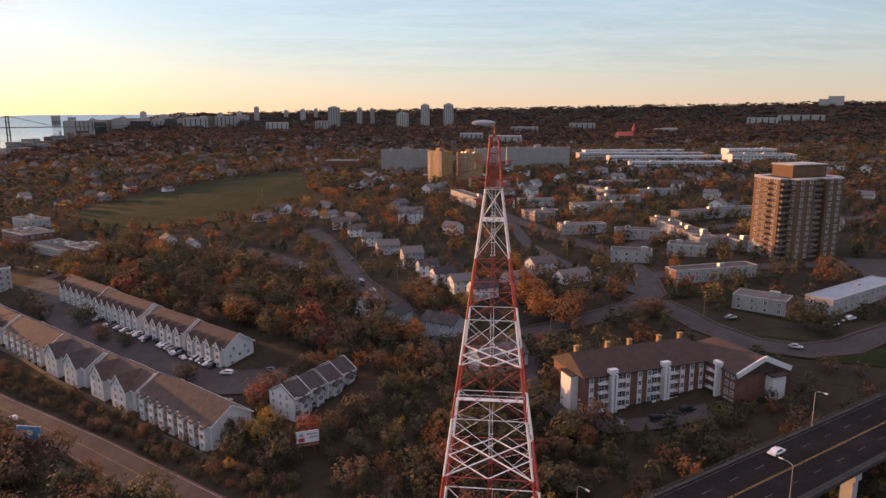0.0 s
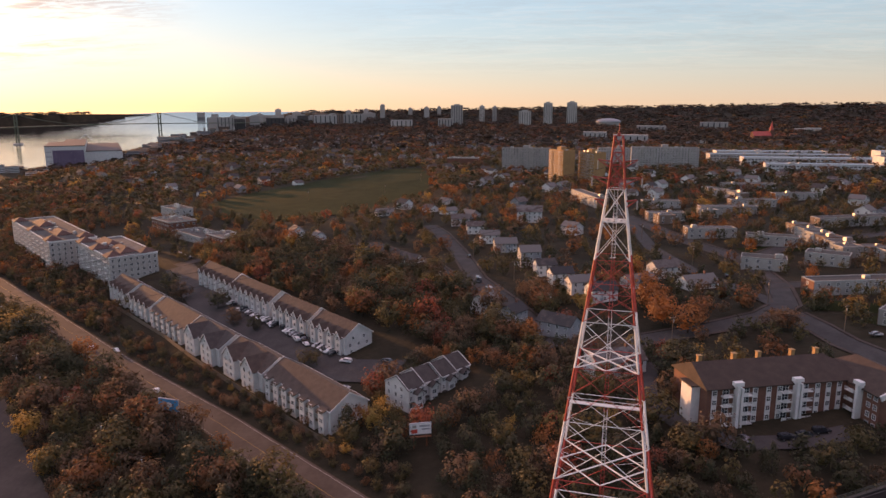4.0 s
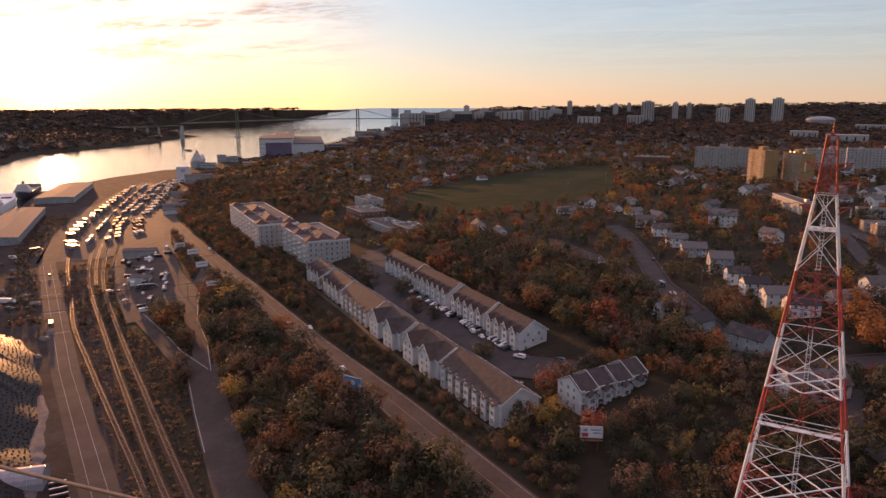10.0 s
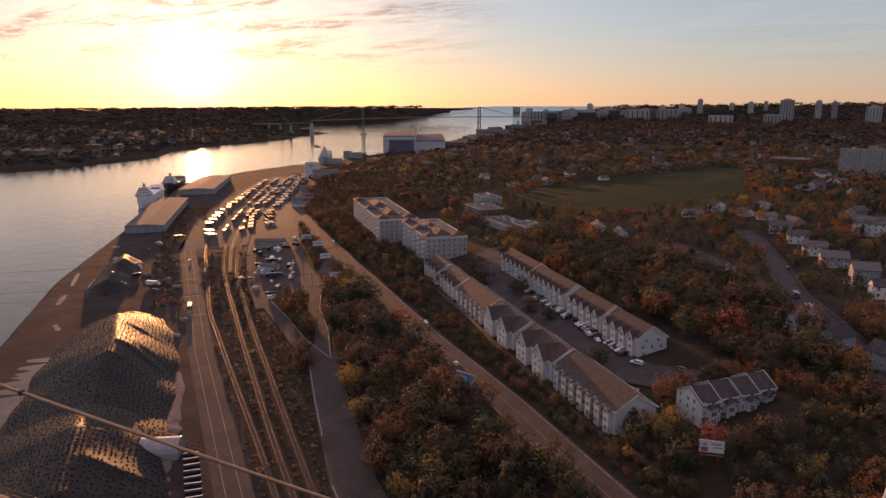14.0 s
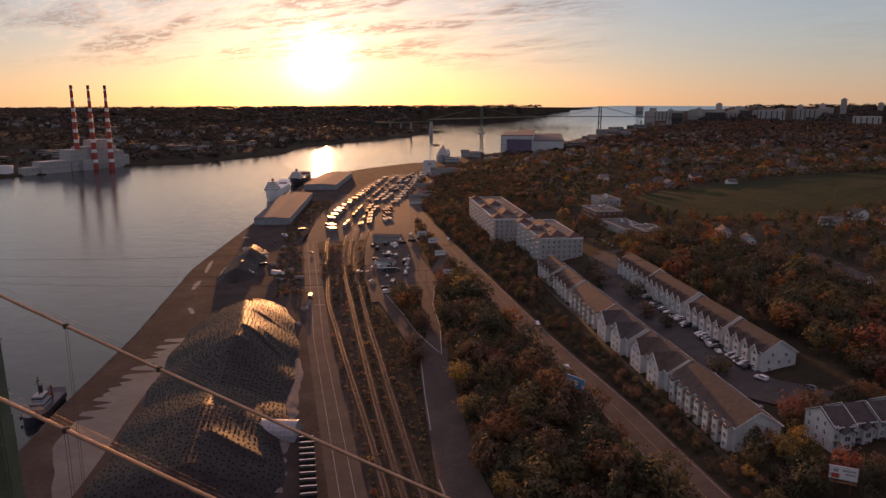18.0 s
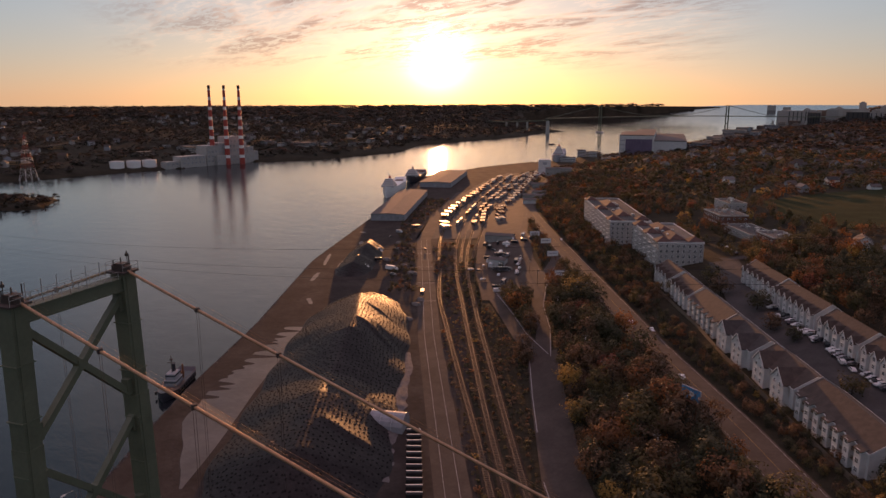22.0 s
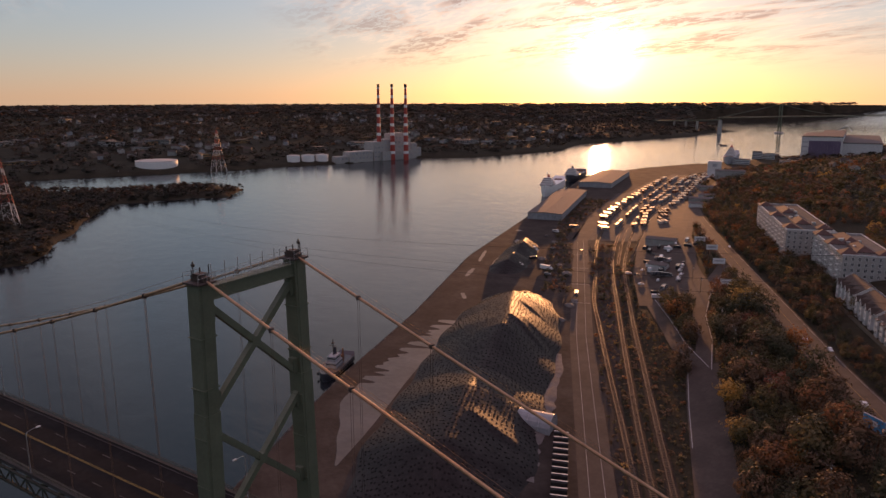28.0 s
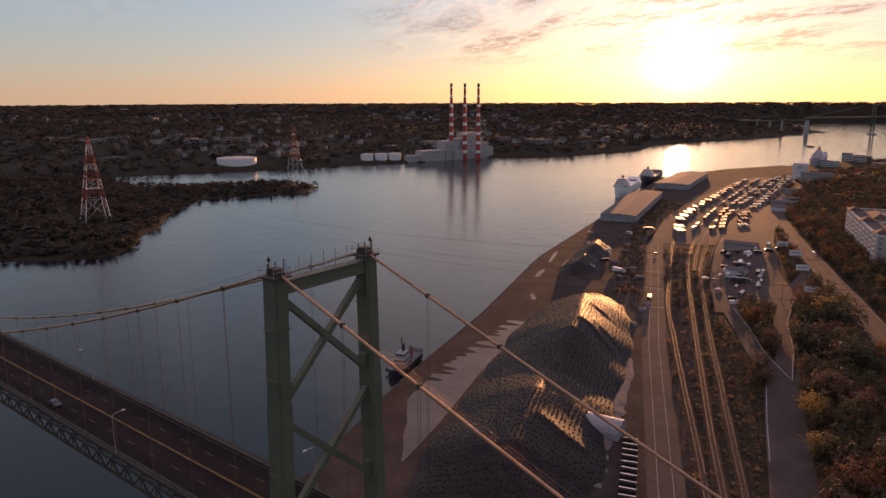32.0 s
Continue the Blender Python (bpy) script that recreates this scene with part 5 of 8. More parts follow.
# ---- townhouses in two rows ----
def townhouse(s, u, ln, dp=14.0, big=0, small=0, bays=0, turn=140.4, storeys=3, roof="roof_brown", wall="white_siding", z=None, label="", at=None, rise=4.4):
    x, y = su(s, u) if at is None else at
    z = ground_at(x, y) - 1.0 if z is None else z
    h = storeys * 2.75
    ob = thing("townhouse_block", (x, y, z), turn, label or "white-sided townhouse block with a brown shingle roof", "townhouse", "townhouse rows")
    bm = bmesh.new()
    gable_walls(bm, ln, dp, h, rise, 4)
    part("wall", bm, M[wall], ob)
    bm = bmesh.new()
    gable_roof(bm, ln, dp, h, rise, .5, .25)
    rf_ = part("roof", bm, M[roof], ob)
    bm = bmesh.new()
    for k in (-1, 1):
        for a, b in (((k * (ln / 2 + .52), -dp / 2 - .5, h - .5), (k * (ln / 2 + .52), 0, h + rise - .08)), ((k * (ln / 2 + .52), dp / 2 + .5, h - .5), (k * (ln / 2 + .52), 0, h + rise - .08))):
            bar(bm, a, b, .1, .4)
        bar(bm, (-ln / 2 - .5, k * (dp / 2 + .55), h - .42), (ln / 2 + .5, k * (dp / 2 + .55), h - .42), .12, .3)
    part("fascia", bm, M["trim"], ob)

    def front_gable(x0, w, out, top, rs, mat=wall):
        bm = bmesh.new()
        y0, y1 = 0.5, dp / 2 + out
        box(bm, x0 - w / 2, y0, -4, x0 + w / 2, y1, top)
        v = [bm.verts.new(p) for p in ((x0 - w / 2, y1, top), (x0 + w / 2, y1, top), (x0, y1, top + rs))]
        bm.faces.new(v[::-1])
        part("gable_bay", bm, M[mat], ob)
        bm = bmesh.new()
        o, yb = .35, max(0.2, dp / 2 * (1 - (top + rs - h) / rise) - 1.2)
        slope = rs / (w / 2)
        for k in (-1, 1):
            a = [Vector((x0, y1 + .4, top + rs + .1)), Vector((x0 + k * (w / 2 + o), y1 + .4, top - o * slope + .1)), Vector((x0 + k * (w / 2 + o), yb, top - o * slope + .1)), Vector((x0, yb, top + rs + .1))]
            t1, t0 = [bm.verts.new(p) for p in a], [bm.verts.new(p - Vector((0, 0, .22))) for p in a]
            bm.faces.new(t1 if k < 0 else t1[::-1])
            bm.faces.new(t0[::-1] if k < 0 else t0)
            for i in range(4):
                j = (i + 1) % 4
                bm.faces.new((t1[i], t1[j], t0[j], t0[i]))
        bmesh.ops.recalc_face_normals(bm, faces=bm.faces)
        part("gable_roof", bm, M[roof], ob)
        bm = bmesh.new()
        for k in (-1, 1):
            bar(bm, (x0, y1 + .42, top + rs), (x0 + k * (w / 2 + o), y1 + .42, top - o * slope), .1, .32)
        part("gable_fascia", bm, M["trim"], ob)
        n = 1 if w < 5 else 2
        for fl in range(storeys):
            for i in range(n):
                add_window(ob, 1.5 if n == 1 else 1.2, 1.4, x0 + (i - (n - 1) / 2) * w * .42, y1, .9 + fl * 2.75, 0)
        if w > 7:
            add_window(ob, 1.1, 1.1, x0, y1, top + rs * .25, 0)

    for i in range(big):
        front_gable((i - (big - 1) / 2) * ln / big, ln / big * .62, 2.2, h - .2, 4.6)
    for i in range(small):
        front_gable((i - (small - 1) / 2) * ln / small, min(3.6, ln / small * .62), 1.3, h - .4, 2.3)
    for i in range(bays):
        x0 = (i - (bays - 1) / 2) * ln / bays
        bm = bmesh.new()
        box(bm, x0 - 1.7, dp / 2 - .2, -4, x0 + 1.7, dp / 2 + 1.7, h - .5)
        part("bay", bm, M[wall], ob)
        bm = bmesh.new()
        v = [bm.verts.new(p) for p in ((x0 - 2, dp / 2 + 2.1, h - .55), (x0 + 2, dp / 2 + 2.1, h - .55), (x0 + 2, dp / 2 - .6, h + .35), (x0 - 2, dp / 2 - .6, h + .35))]
        v2 = [bm.verts.new(p.co - Vector((0, 0, .25))) for p in v]
        bm.faces.new(v)
        bm.faces.new(v2[::-1])
        for k in range(4):
            bm.faces.new((v[(k + 1) % 4], v[k], v2[k], v2[(k + 1) % 4]))
        part("bay_roof", bm, M[roof], ob)
        for fl in range(storeys):
            add_window(ob, 1.6, 1.35, x0, dp / 2 + 1.7, .9 + fl * 2.75, 0)
            add_window(ob, .7, 1.3, x0 + 1.7, dp / 2 + .9, .9 + fl * 2.75, 270)
        for fl in (1, 2):
            bm = bmesh.new()
            xb = x0 + ln / bays * .5
            if i < bays - 1:
                box(bm, xb - 1.2, dp / 2, fl * 2.75 + .1, xb + 1.2, dp / 2 + 1.3, fl * 2.75 + .25)
                for e in np.linspace(-1.2, 1.2, 9):
                    bar(bm, (xb + e, dp / 2 + 1.25, fl * 2.75 + .2), (xb + e, dp / 2 + 1.25, fl * 2.75 + 1.15), .05)
                bar(bm, (xb - 1.2, dp / 2 + 1.25, fl * 2.75 + 1.15), (xb + 1.2, dp / 2 + 1.25, fl * 2.75 + 1.15), .08)
                part("balcony", bm, M["wood"], ob)
                add_window(ob, 1.4, 1.9, xb, dp / 2, fl * 2.75 + .35, 0, "balcony_door")
            else:
                bm.free()
    for k, t in ((-1, 90),) if at is None else ((1, 270),):
        for fl, ys in ((0, (-3.5, 3.5)), (1, (-4, 0, 4)), (2, (-2.6, 2.6))):
            for yy in ys:
                add_window(ob, 1.0, 1.2, k * ln / 2, yy, .9 + fl * 2.75, t)
    take(x, y, ln + 3, dp + 6, turn)
    if at:
        take(x + 9, y - 7, 36, 22, turn)
    return ob


townhouse(51.5, 27.5, 43, 14.5, bays=7, z=27.4, label="long white townhouse block with a brown roof and bay windows")
townhouse(93, 29.5, 33, 14.5, big=2, z=26.4, label="white townhouse block with two tall brown-roofed gables")
townhouse(131, 31, 35, 14.5, big=2, z=26.0, roof="roof_dark", label="white townhouse block with two tall dark-roofed gables")
townhouse(172, 33.5, 42, 14.5, bays=6, z=25.6)
townhouse(212, 35.5, 30, 14, small=4, z=25.2)
townhouse(247, 37.5, 30, 14, small=4, z=25.0, label="white townhouse block at the row's far end")
townhouse(85.5, 63, 26, 13, small=4, z=33.2)
townhouse(118, 65.5, 31, 13, small=5, z=33.0)
townhouse(161, 69, 42, 13, small=7, z=32.8)
townhouse(206, 73, 40, 13, small=6, z=32.6, label="white townhouse block with a row of small front gables")
def stepped_house(at, turn, z, units=4, w=7.4, dp=12.0):
    """A short terrace whose units step forward and back, each under its own dark roof."""
    ob = thing("stepped_terrace", (*at, z), turn, "pale grey terrace with stepped dark roofs and canopies", "townhouse", "townhouse rows")
    for i in range(units):
        x0, y0, h = (i - (units - 1) / 2) * w, .9 * (i % 2), 8.3 - .35 * i
        m = Matrix.Translation((x0, y0, 0))
        bm = bmesh.new()
        gable_walls(bm, w, dp, h, 3.4, 4)
        bm.transform(m)
        unit = part("wall", bm, M["white_siding"], ob)
        bm = bmesh.new()
        gable_roof(bm, w - .1, dp, h, 3.4, .35, .22)
        bm.transform(m)
        part("roof", bm, M["roof_dark"], ob)
        bm = bmesh.new()
        for k in (-1, 1):
            bar(bm, m @ Vector((k * w / 2, dp / 2 + .4, h - .25)), m @ Vector((k * w / 2, 0, h + 3.45)), .14, .4)
            bar(bm, m @ Vector((k * w / 2, -dp / 2 - .4, h - .25)), m @ Vector((k * w / 2, 0, h + 3.45)), .14, .4)
        bar(bm, m @ Vector((-w / 2, dp / 2 + .42, h - .25)), m @ Vector((w / 2, dp / 2 + .42, h - .25)), .12, .3)
        part("fascia", bm, M["trim"], ob)
        bm = bmesh.new()                                   # the bay under its own little gable
        box(bm, x0 - 1.6, y0 + dp / 2 - .2, -3, x0 + 1.6, y0 + dp / 2 + 1.3, h - 1.2)
        part("bay", bm, M["white_siding"], ob)
        bm = bmesh.new()
        gable_roof(bm, 3.6, 3.4, 0, 1.5, .3, .18)
        bm.transform(Matrix.Translation((x0, y0 + dp / 2 + .4, h - 1.2)) @ Matrix.Rotation(math.pi / 2, 4, "Z"))
        part("bay_roof", bm, M["roof_dark"], ob)
        for fl in range(3):
            if fl < 2 or h > 8:
                add_window(ob, 1.7, 1.35, x0, y0 + dp / 2 + 1.3, .7 + fl * 2.5, 0)
            for e in (-2.7, 2.7):
                add_window(ob, .9, 1.3, x0 + e, y0 + dp / 2, .8 + fl * 2.6, 0)
        bm = bmesh.new()
        box(bm, x0 + 1.8, y0 + dp / 2, 2.5, x0 + 3.5, y0 + dp / 2 + 1.2, 2.68)
        part("canopy", bm, M["roof_dark"], ob)
    for k, t in ((1, 270), (-1, 90)):
        for fl in range(3):
            for yy in (-3.2, .4, 3.4):
                add_window(ob, .95, 1.25, k * units * w / 2, yy, .8 + fl * 2.6, t)
    take(*at, units * w + 3, dp + 6, turn)
    take(at[0] + 9, at[1] - 7, 36, 22, turn)


stepped_house(su(24.5, 56), 233.4, 32.8)
# board fence along the foot of the gardens
FENCE = [su(12, 17), su(24, 15), su(69, 16.5), su(131, 19.5), su(170, 23), su(249, 26), su(275, 30)]
fence = thing("fence", (0, 0, 0), 0, "tall weathered board fence along the gardens", "fence")
bv = bpy.data.meshes.new("board")
bmb = bmesh.new()
box(bmb, -.7, -.03, -.5, .7, .03, 1.9)
bmb.to_mesh(bv)
bmb.free()
bv.materials.append(M["wood"])
for a, b in zip(FENCE, FENCE[1:]):
    a, b = Vector((*a, 0)), Vector((*b, 0))
    n = int((b - a).length / 1.42)
    for i in range(n):
        p = a.lerp(b, (i + .5) / n)
        o = new("board", bv)
        o.parent = fence
        o.matrix_local = pose(p.x, p.y, ground_at(p.x, p.y) + .1, 0, 0, math.degrees(math.atan2(b.y - a.y, b.x - a.x)))

# ---- brick apartment house, two wings ----
M["roof_umber"] = material("umber_shingles", [(.03, .02, .016), (.045, .03, .023), (.064, .044, .034)], .4, .9, bump=.4, bump_scale=3)
brickhouse = thing("apartment_house", (41.6, 195.6, 42.0), 19.5, "four-storey brick apartment house with a dark hipped roof", "apartment house")
def wing(x0, y0, x1, y1, h, rise, along_x=True, hip0=0.0, hip1=0.0):
    bm = bmesh.new()
    box(bm, x0, y0, -5, x1, y1, h)
    part("wall", bm, M["brick"], brickhouse)
    bm = bmesh.new()
    o = .7
    X0, X1, Y0, Y1 = x0 - o, x1 + o, y0 - o, y1 + o
    if along_x:
        ym = (y0 + y1) / 2
        r = [(X0 + hip0, ym, h + rise), (X1 - hip1, ym, h + rise)]
        e = [(X0, Y0, h), (X1, Y0, h), (X1, Y1, h), (X0, Y1, h)]
        quads = ((0, 1, 5, 4), (1, 2, 5), (2, 3, 4, 5), (3, 0, 4))
    else:
        xm = (x0 + x1) / 2
        r = [(xm, Y0 + hip0, h + rise), (xm, Y1 - hip1, h + rise)]
        e = [(X0, Y0, h), (X1, Y0, h), (X1, Y1, h), (X0, Y1, h)]
        quads = ((0, 1, 4), (1, 2, 5, 4), (2, 3, 5), (3, 0, 4, 5))
    top, bot = [bm.verts.new(p) for p in e + r], [bm.verts.new((p[0], p[1], p[2] - .3)) for p in e]
    for f in quads:
        bm.faces.new([top[i] for i in f])
    for i in range(4):
        bm.faces.new((top[(i + 1) % 4], top[i], bot[i], bot[(i + 1) % 4]))
    bm.faces.new(bot[::-1])
    return part("roof", bm, M["roof_umber"], brickhouse)


r0 = wing(0, 0, 50, 19, 11.3, 4.6, True, .7, 8)
wing(44.0, -12.5, 63, 14, 11.0, 4.3, False, .7, 6)
for x0, yf in ((8.5, 0), (27, 0)):          # white stair and balcony stacks
    bm = bmesh.new()
    box(bm, x0 - .45, yf - 2.0, -1, x0 + .45, yf + .1, 12.6)
    box(bm, x0 - 1.4, yf - 2.1, 12.3, x0 + 1.4, yf - .5, 13.4)
    box(bm, x0 + .9, yf - 2.0, -1, x0 + 1.6, yf + .1, 11.5)
    part("chimney_stack", bm, M["trim"], brickhouse, "white stack rising through the eaves")
    for fl in range(4):
        for k in (-1, 1):
            bm = bmesh.new()
            xc = x0 + k * 3.1 + .3
            box(bm, xc - 1.6, yf - 1.7, .5 + fl * 2.8, xc + 1.6, yf, .65 + fl * 2.8)
            box(bm, xc - 1.6, yf - 1.7, .65 + fl * 2.8, xc - .2, yf - 1.6, 1.6 + fl * 2.8)
            for e in np.linspace(-.2, 1.6, 6):
                bar(bm, (xc + e, yf - 1.65, .65 + fl * 2.8), (xc + e, yf - 1.65, 1.6 + fl * 2.8), .06)
            bar(bm, (xc - 1.6, yf - 1.65, 1.6 + fl * 2.8), (xc + 1.6, yf - 1.65, 1.6 + fl * 2.8), .09)
            part("balcony", bm, M["trim"], brickhouse, "white balcony with a half-solid front")
            add_window(brickhouse, 1.8, 2.0, xc, yf, .7 + fl * 2.8, 180, "balcony_door")
# a third stack with its balconies on the wing's inner face
bm = bmesh.new()
box(bm, 42.0, -6.3, -1, 44.1, -5.4, 12.4)
box(bm, 41.9, -7.2, 12.1, 43.5, -4.6, 13.2)
part("chimney_stack", bm, M["trim"], brickhouse, "white stack rising through the eaves")
for fl in range(4):
    bm = bmesh.new()
    box(bm, 42.3, -4.4, .5 + fl * 2.8, 44, -1.2, .65 + fl * 2.8)
    box(bm, 42.3, -4.4, .65 + fl * 2.8, 42.4, -3.0, 1.6 + fl * 2.8)
    for e in np.linspace(-2.9, -1.2, 6):
        bar(bm, (42.35, e, .65 + fl * 2.8), (42.35, e, 1.6 + fl * 2.8), .06)
    bar(bm, (42.35, -4.4, 1.6 + fl * 2.8), (42.35, -1.2, 1.6 + fl * 2.8), .09)
    part("balcony", bm, M["trim"], brickhouse, "white balcony with a half-solid front")
for xw in (2.2, 14.8, 19.0, 22.4, 34.5, 38, 41.5):
    bm = bmesh.new()
    box(bm, xw - .8, -.1, .3, xw + .8, .05, 10.9)
    part("window_strip", bm, M["trim"], brickhouse, "white panel strip between windows")
    for fl in range(4):
        add_window(brickhouse, 1.1, 1.3, xw, -.1, 1.0 + fl * 2.75, 180)
for xw in (-11, -8.6):
    for fl in range(4):
        add_window(brickhouse, 1.2, 1.4, 44.0, xw, 1.0 + fl * 2.75, 90)
bm = bmesh.new()                                           # white stair tower on the gable end
box(bm, -2.6, 3.8, -4, 0, 9.6, 10.6)
part("stair_tower", bm, M["trim"], brickhouse, "plain white stair tower")
bm = bmesh.new()
box(bm, -3.0, 3.4, 10.6, .3, 10.0, 11.0)
part("stair_tower_roof", bm, M["roof_umber"], brickhouse)
bm = bmesh.new()
box(bm, 55, -15.4, -4, 60, -12.5, 9.8)
part("stair_tower", bm, M["trim"], brickhouse, "plain white stair tower")
bm = bmesh.new()
box(bm, 54.6, -15.8, 9.8, 60.4, -12.4, 10.2)
part("stair_tower_roof", bm, M["roof_umber"], brickhouse)
for k, yy in ((44.0, 53.5), (63.0, 53.5)):
    bm = bmesh.new()
    bar(bm, (k + (-.7 if k < 50 else .7), -13.4, 10.9), (53.5, -13.4, 15.3), .5, 1.6)
    part("gable_panel", bm, M["trim"], brickhouse, "white gable panel")
for xc in (3, 14, 22, 33, 41):
    bm = bmesh.new()
    box(bm, xc - .6, 10.0, 14.4, xc + .6, 11.2, 17.2)
    box(bm, xc - .75, 9.85, 17.2, xc + .75, 11.35, 17.45)
    part("chimney", bm, M["brick_tan"], r0, "buff brick chimney")
take(*(brickhouse.matrix_world @ Vector((32, 4, 0)))[:2], 68, 36, 19.5)

# ---- five-storey white apartment complex above the main road ----
def complex_block(s0, s1, u0, u1, z, label):
    x, y = su((s0 + s1) / 2, (u0 + u1) / 2)
    w, d = s1 - s0, u1 - u0
    ob = flat_block(x, y, 143.4 - 3.0, w, d, 5, 3.3, "stucco", "roof_gravel", label, "apartment building", "white apartment complex", (1.3, 1.6, 3.4), "fl", 8, z=z, name="apartment_building", band="trim")
    h = 5 * 3.3 + .4
    for fx, fy, ww in ((-.42, .36, 9), (.42, .36, 9), (.0, .36, 9), (-.42, -.34, 8), (.2, 0, 26), (-.22, 0, 22)):
        bm = bmesh.new()
        c = Vector((fx * w, fy * d, h + .1))
        box(bm, c.x - ww / 2, c.y - 4.4, h, c.x + ww / 2, c.y + 4.4, h + .9)
        part("attic_wall", bm, M["stucco"], ob)
        bm = bmesh.new()
        gable_roof(bm, ww, 9, h + .9, 2.6, .6, .25, ww / 2 if ww < 12 else 5)
        bm.transform(Matrix.Translation((c.x, c.y, 0)))
        part("hip_roof", bm, M["roof_red"], ob, "dark red hipped roof turret")
    for i in range(int(w / 13)):                            # stacked balcony bays
        for fl in range(5):
            bm = bmesh.new()
            xb = -w / 2 + 7 + i * 13
            box(bm, xb - 1.5, d / 2, fl * 3.3 + .3, xb + 1.5, d / 2 + 1.4, fl * 3.3 + .48)
            bar(bm, (xb - 1.5, d / 2 + 1.35, fl * 3.3 + 1.4), (xb + 1.5, d / 2 + 1.35, fl * 3.3 + 1.4), .08)
            for e in (-1.45, -.7, 0, .7, 1.45):
                bar(bm, (xb + e, d / 2 + 1.35, fl * 3.3 + .4), (xb + e, d / 2 + 1.35, fl * 3.3 + 1.4), .05)
            part("balcony", bm, M["trim"], ob)
    return ob


complex_block(281, 352, 40, 68, 26.2, "white five-storey apartment building with red hipped roofs")
complex_block(366, 490, 32, 62, 25.0, "white five-storey apartment building with red hipped roofs")

# ---- brick apartment tower ----
tower = thing("apartment_tower", (192.6, 382.8, 51.5), 19.5, "fourteen-storey orange brick apartment tower with balconies", "apartment tower")
tower.matrix_world = tower.matrix_world @ Matrix.Diagonal((1.28, 1.28, 1, 1))
for x0, y0, x1, y1 in ((-16.5, -7, 16.5, 7), (-12, -12, -3, 12), (3, -12, 12, 12), (-3, -9.5, 3, 9.5)):
    bm = bmesh.new()
    box(bm, x0, y0, -4, x1, y1, 42.3)
    part("wall", bm, M["brick_orange"], tower)
    bm = bmesh.new()
    box(bm, x0 - .2, y0 - .2, 42.3, x1 + .2, y1 + .2, 42.9)
    part("cornice", bm, M["concrete"], tower)
bm = bmesh.new()
box(bm, -9, -5.5, 42.9, 9, 5.5, 49.3)
part("penthouse", bm, M["brick_orange"], tower)
bm = bmesh.new()
box(bm, -9.3, -5.8, 49.3, 9.3, 5.8, 49.8)
part("penthouse_roof", bm, M["concrete"], tower)
bal = None
for fl in range(14):
    z = .6 + fl * 3.0
    for x, y, t in ((-14.2, -7, 180), (14.2, -7, 180), (-16.5, 0, 90), (16.5, 0, 270), (0, -9.5, 180)):
        if bal is None:
            bm = bmesh.new()
            box(bm, -2.1, 0, 0, 2.1, 1.5, .18)
            box(bm, -2.1, 1.38, .18, 2.1, 1.5, 1.15)
            for k in (-2.1, 2.02):
                box(bm, k, 0, .18, k + .08, 1.4, 1.15)
            bal = bpy.data.meshes.new("balcony")
            bm.to_mesh(bal)
            bm.free()
            bal.materials.append(M["row_end"])
        o = new("balcony", bal)
        o.parent = tower
        o.matrix_local = pose(x, y, z, 0, 0, t)
        add_window(tower, 2.2, 1.9, x, y, z + .2, t, "balcony_door")
    for x, y, t in ((-9.8, -12, 180), (-5.4, -12, 180), (5.4, -12, 180), (9.8, -12, 180), (-16.5, -4.6, 90), (-16.5, 4.6, 90), (-12, -9.6, 90), (12, -9.6, 270), (16.5, 4.4, 270), (16.5, -4.6, 270)):
        add_window(tower, 1.3, 1.5, x, y, z + .8, t)
take(192.6, 382.8, 48, 38, 19.5)

# ---- mid-rise slabs and the long school ----
def slab(x, y, turn, w, d, floors, wall, label, cols, z=None, top=2, fh=2.95):
    ob = flat_block(x, y, turn, w, d, floors, fh, wall, "roof_gravel", label, "apartment block", "mid-rise slabs", (1.6, 1.4, 3.6), "bl", 3, z=z, name="apartment_block")
    h = floors * fh
    bm = bmesh.new()
    box(bm, -4, -3.5, h + .4, 4, 3.5, h + 4.2)
    part("lift_house", bm, M[wall], ob)
    for c in cols:
        for fl in range(floors):
            bm = bmesh.new()
            box(bm, c - 2.0, -d / 2 - 1.3, .5 + fl * fh, c + 2.0, -d / 2, .68 + fl * fh)
            box(bm, c - 2.0, -d / 2 - 1.3, .68 + fl * fh, c + 2.0, -d / 2 - 1.2, 1.5 + fl * fh)
            part("balcony", bm, M["concrete"], ob)
    return ob


slab(-50, 955, -4, 63, 19, 10, "grey_wall", "grey concrete apartment slab above the trees", (-20, -6, 8, 22))
slab(-3, 803, -58, 30, 15, 12, "brick_tan", "yellow brick apartment block lit by the low sun", (-9, 9))
slab(30, 797, -58, 30, 15, 11, "brick_tan", "yellow brick apartment block lit by the low sun", (-13, 4))
slab(128, 962, -2, 84, 17, 9, "stucco", "pale apartment slab with ranks of windows", (-30, -14, 2, 18, 32))
slab(75, 1010, 0, 60, 16, 8, "stucco", "pale apartment slab behind the mast", ())
for x, y, t, w, d, fl, wall, roof in ((300, 915, 0, 118, 20, 2, "white_siding", "roof_blue"), (420, 945, 0, 84, 34, 3, "white_siding", "roof_gravel"), (330, 1010, 0, 190, 24, 2, "white_siding", "roof_blue"),
                                      (300, 1085, 2, 190, 26, 2, "stucco", "roof_blue"), (310, 1165, 2, 160, 26, 2, "white_siding", "roof_blue"), (455, 1060, 0, 70, 30, 3, "white_siding", "roof_blue")):
    flat_block(x, y, t, w, d, fl, 4.0, wall, roof, "long white school wing with ribbon windows", "school", "school wings", (3.0, 1.6, 4.4), "b", 6, name="school_wing")

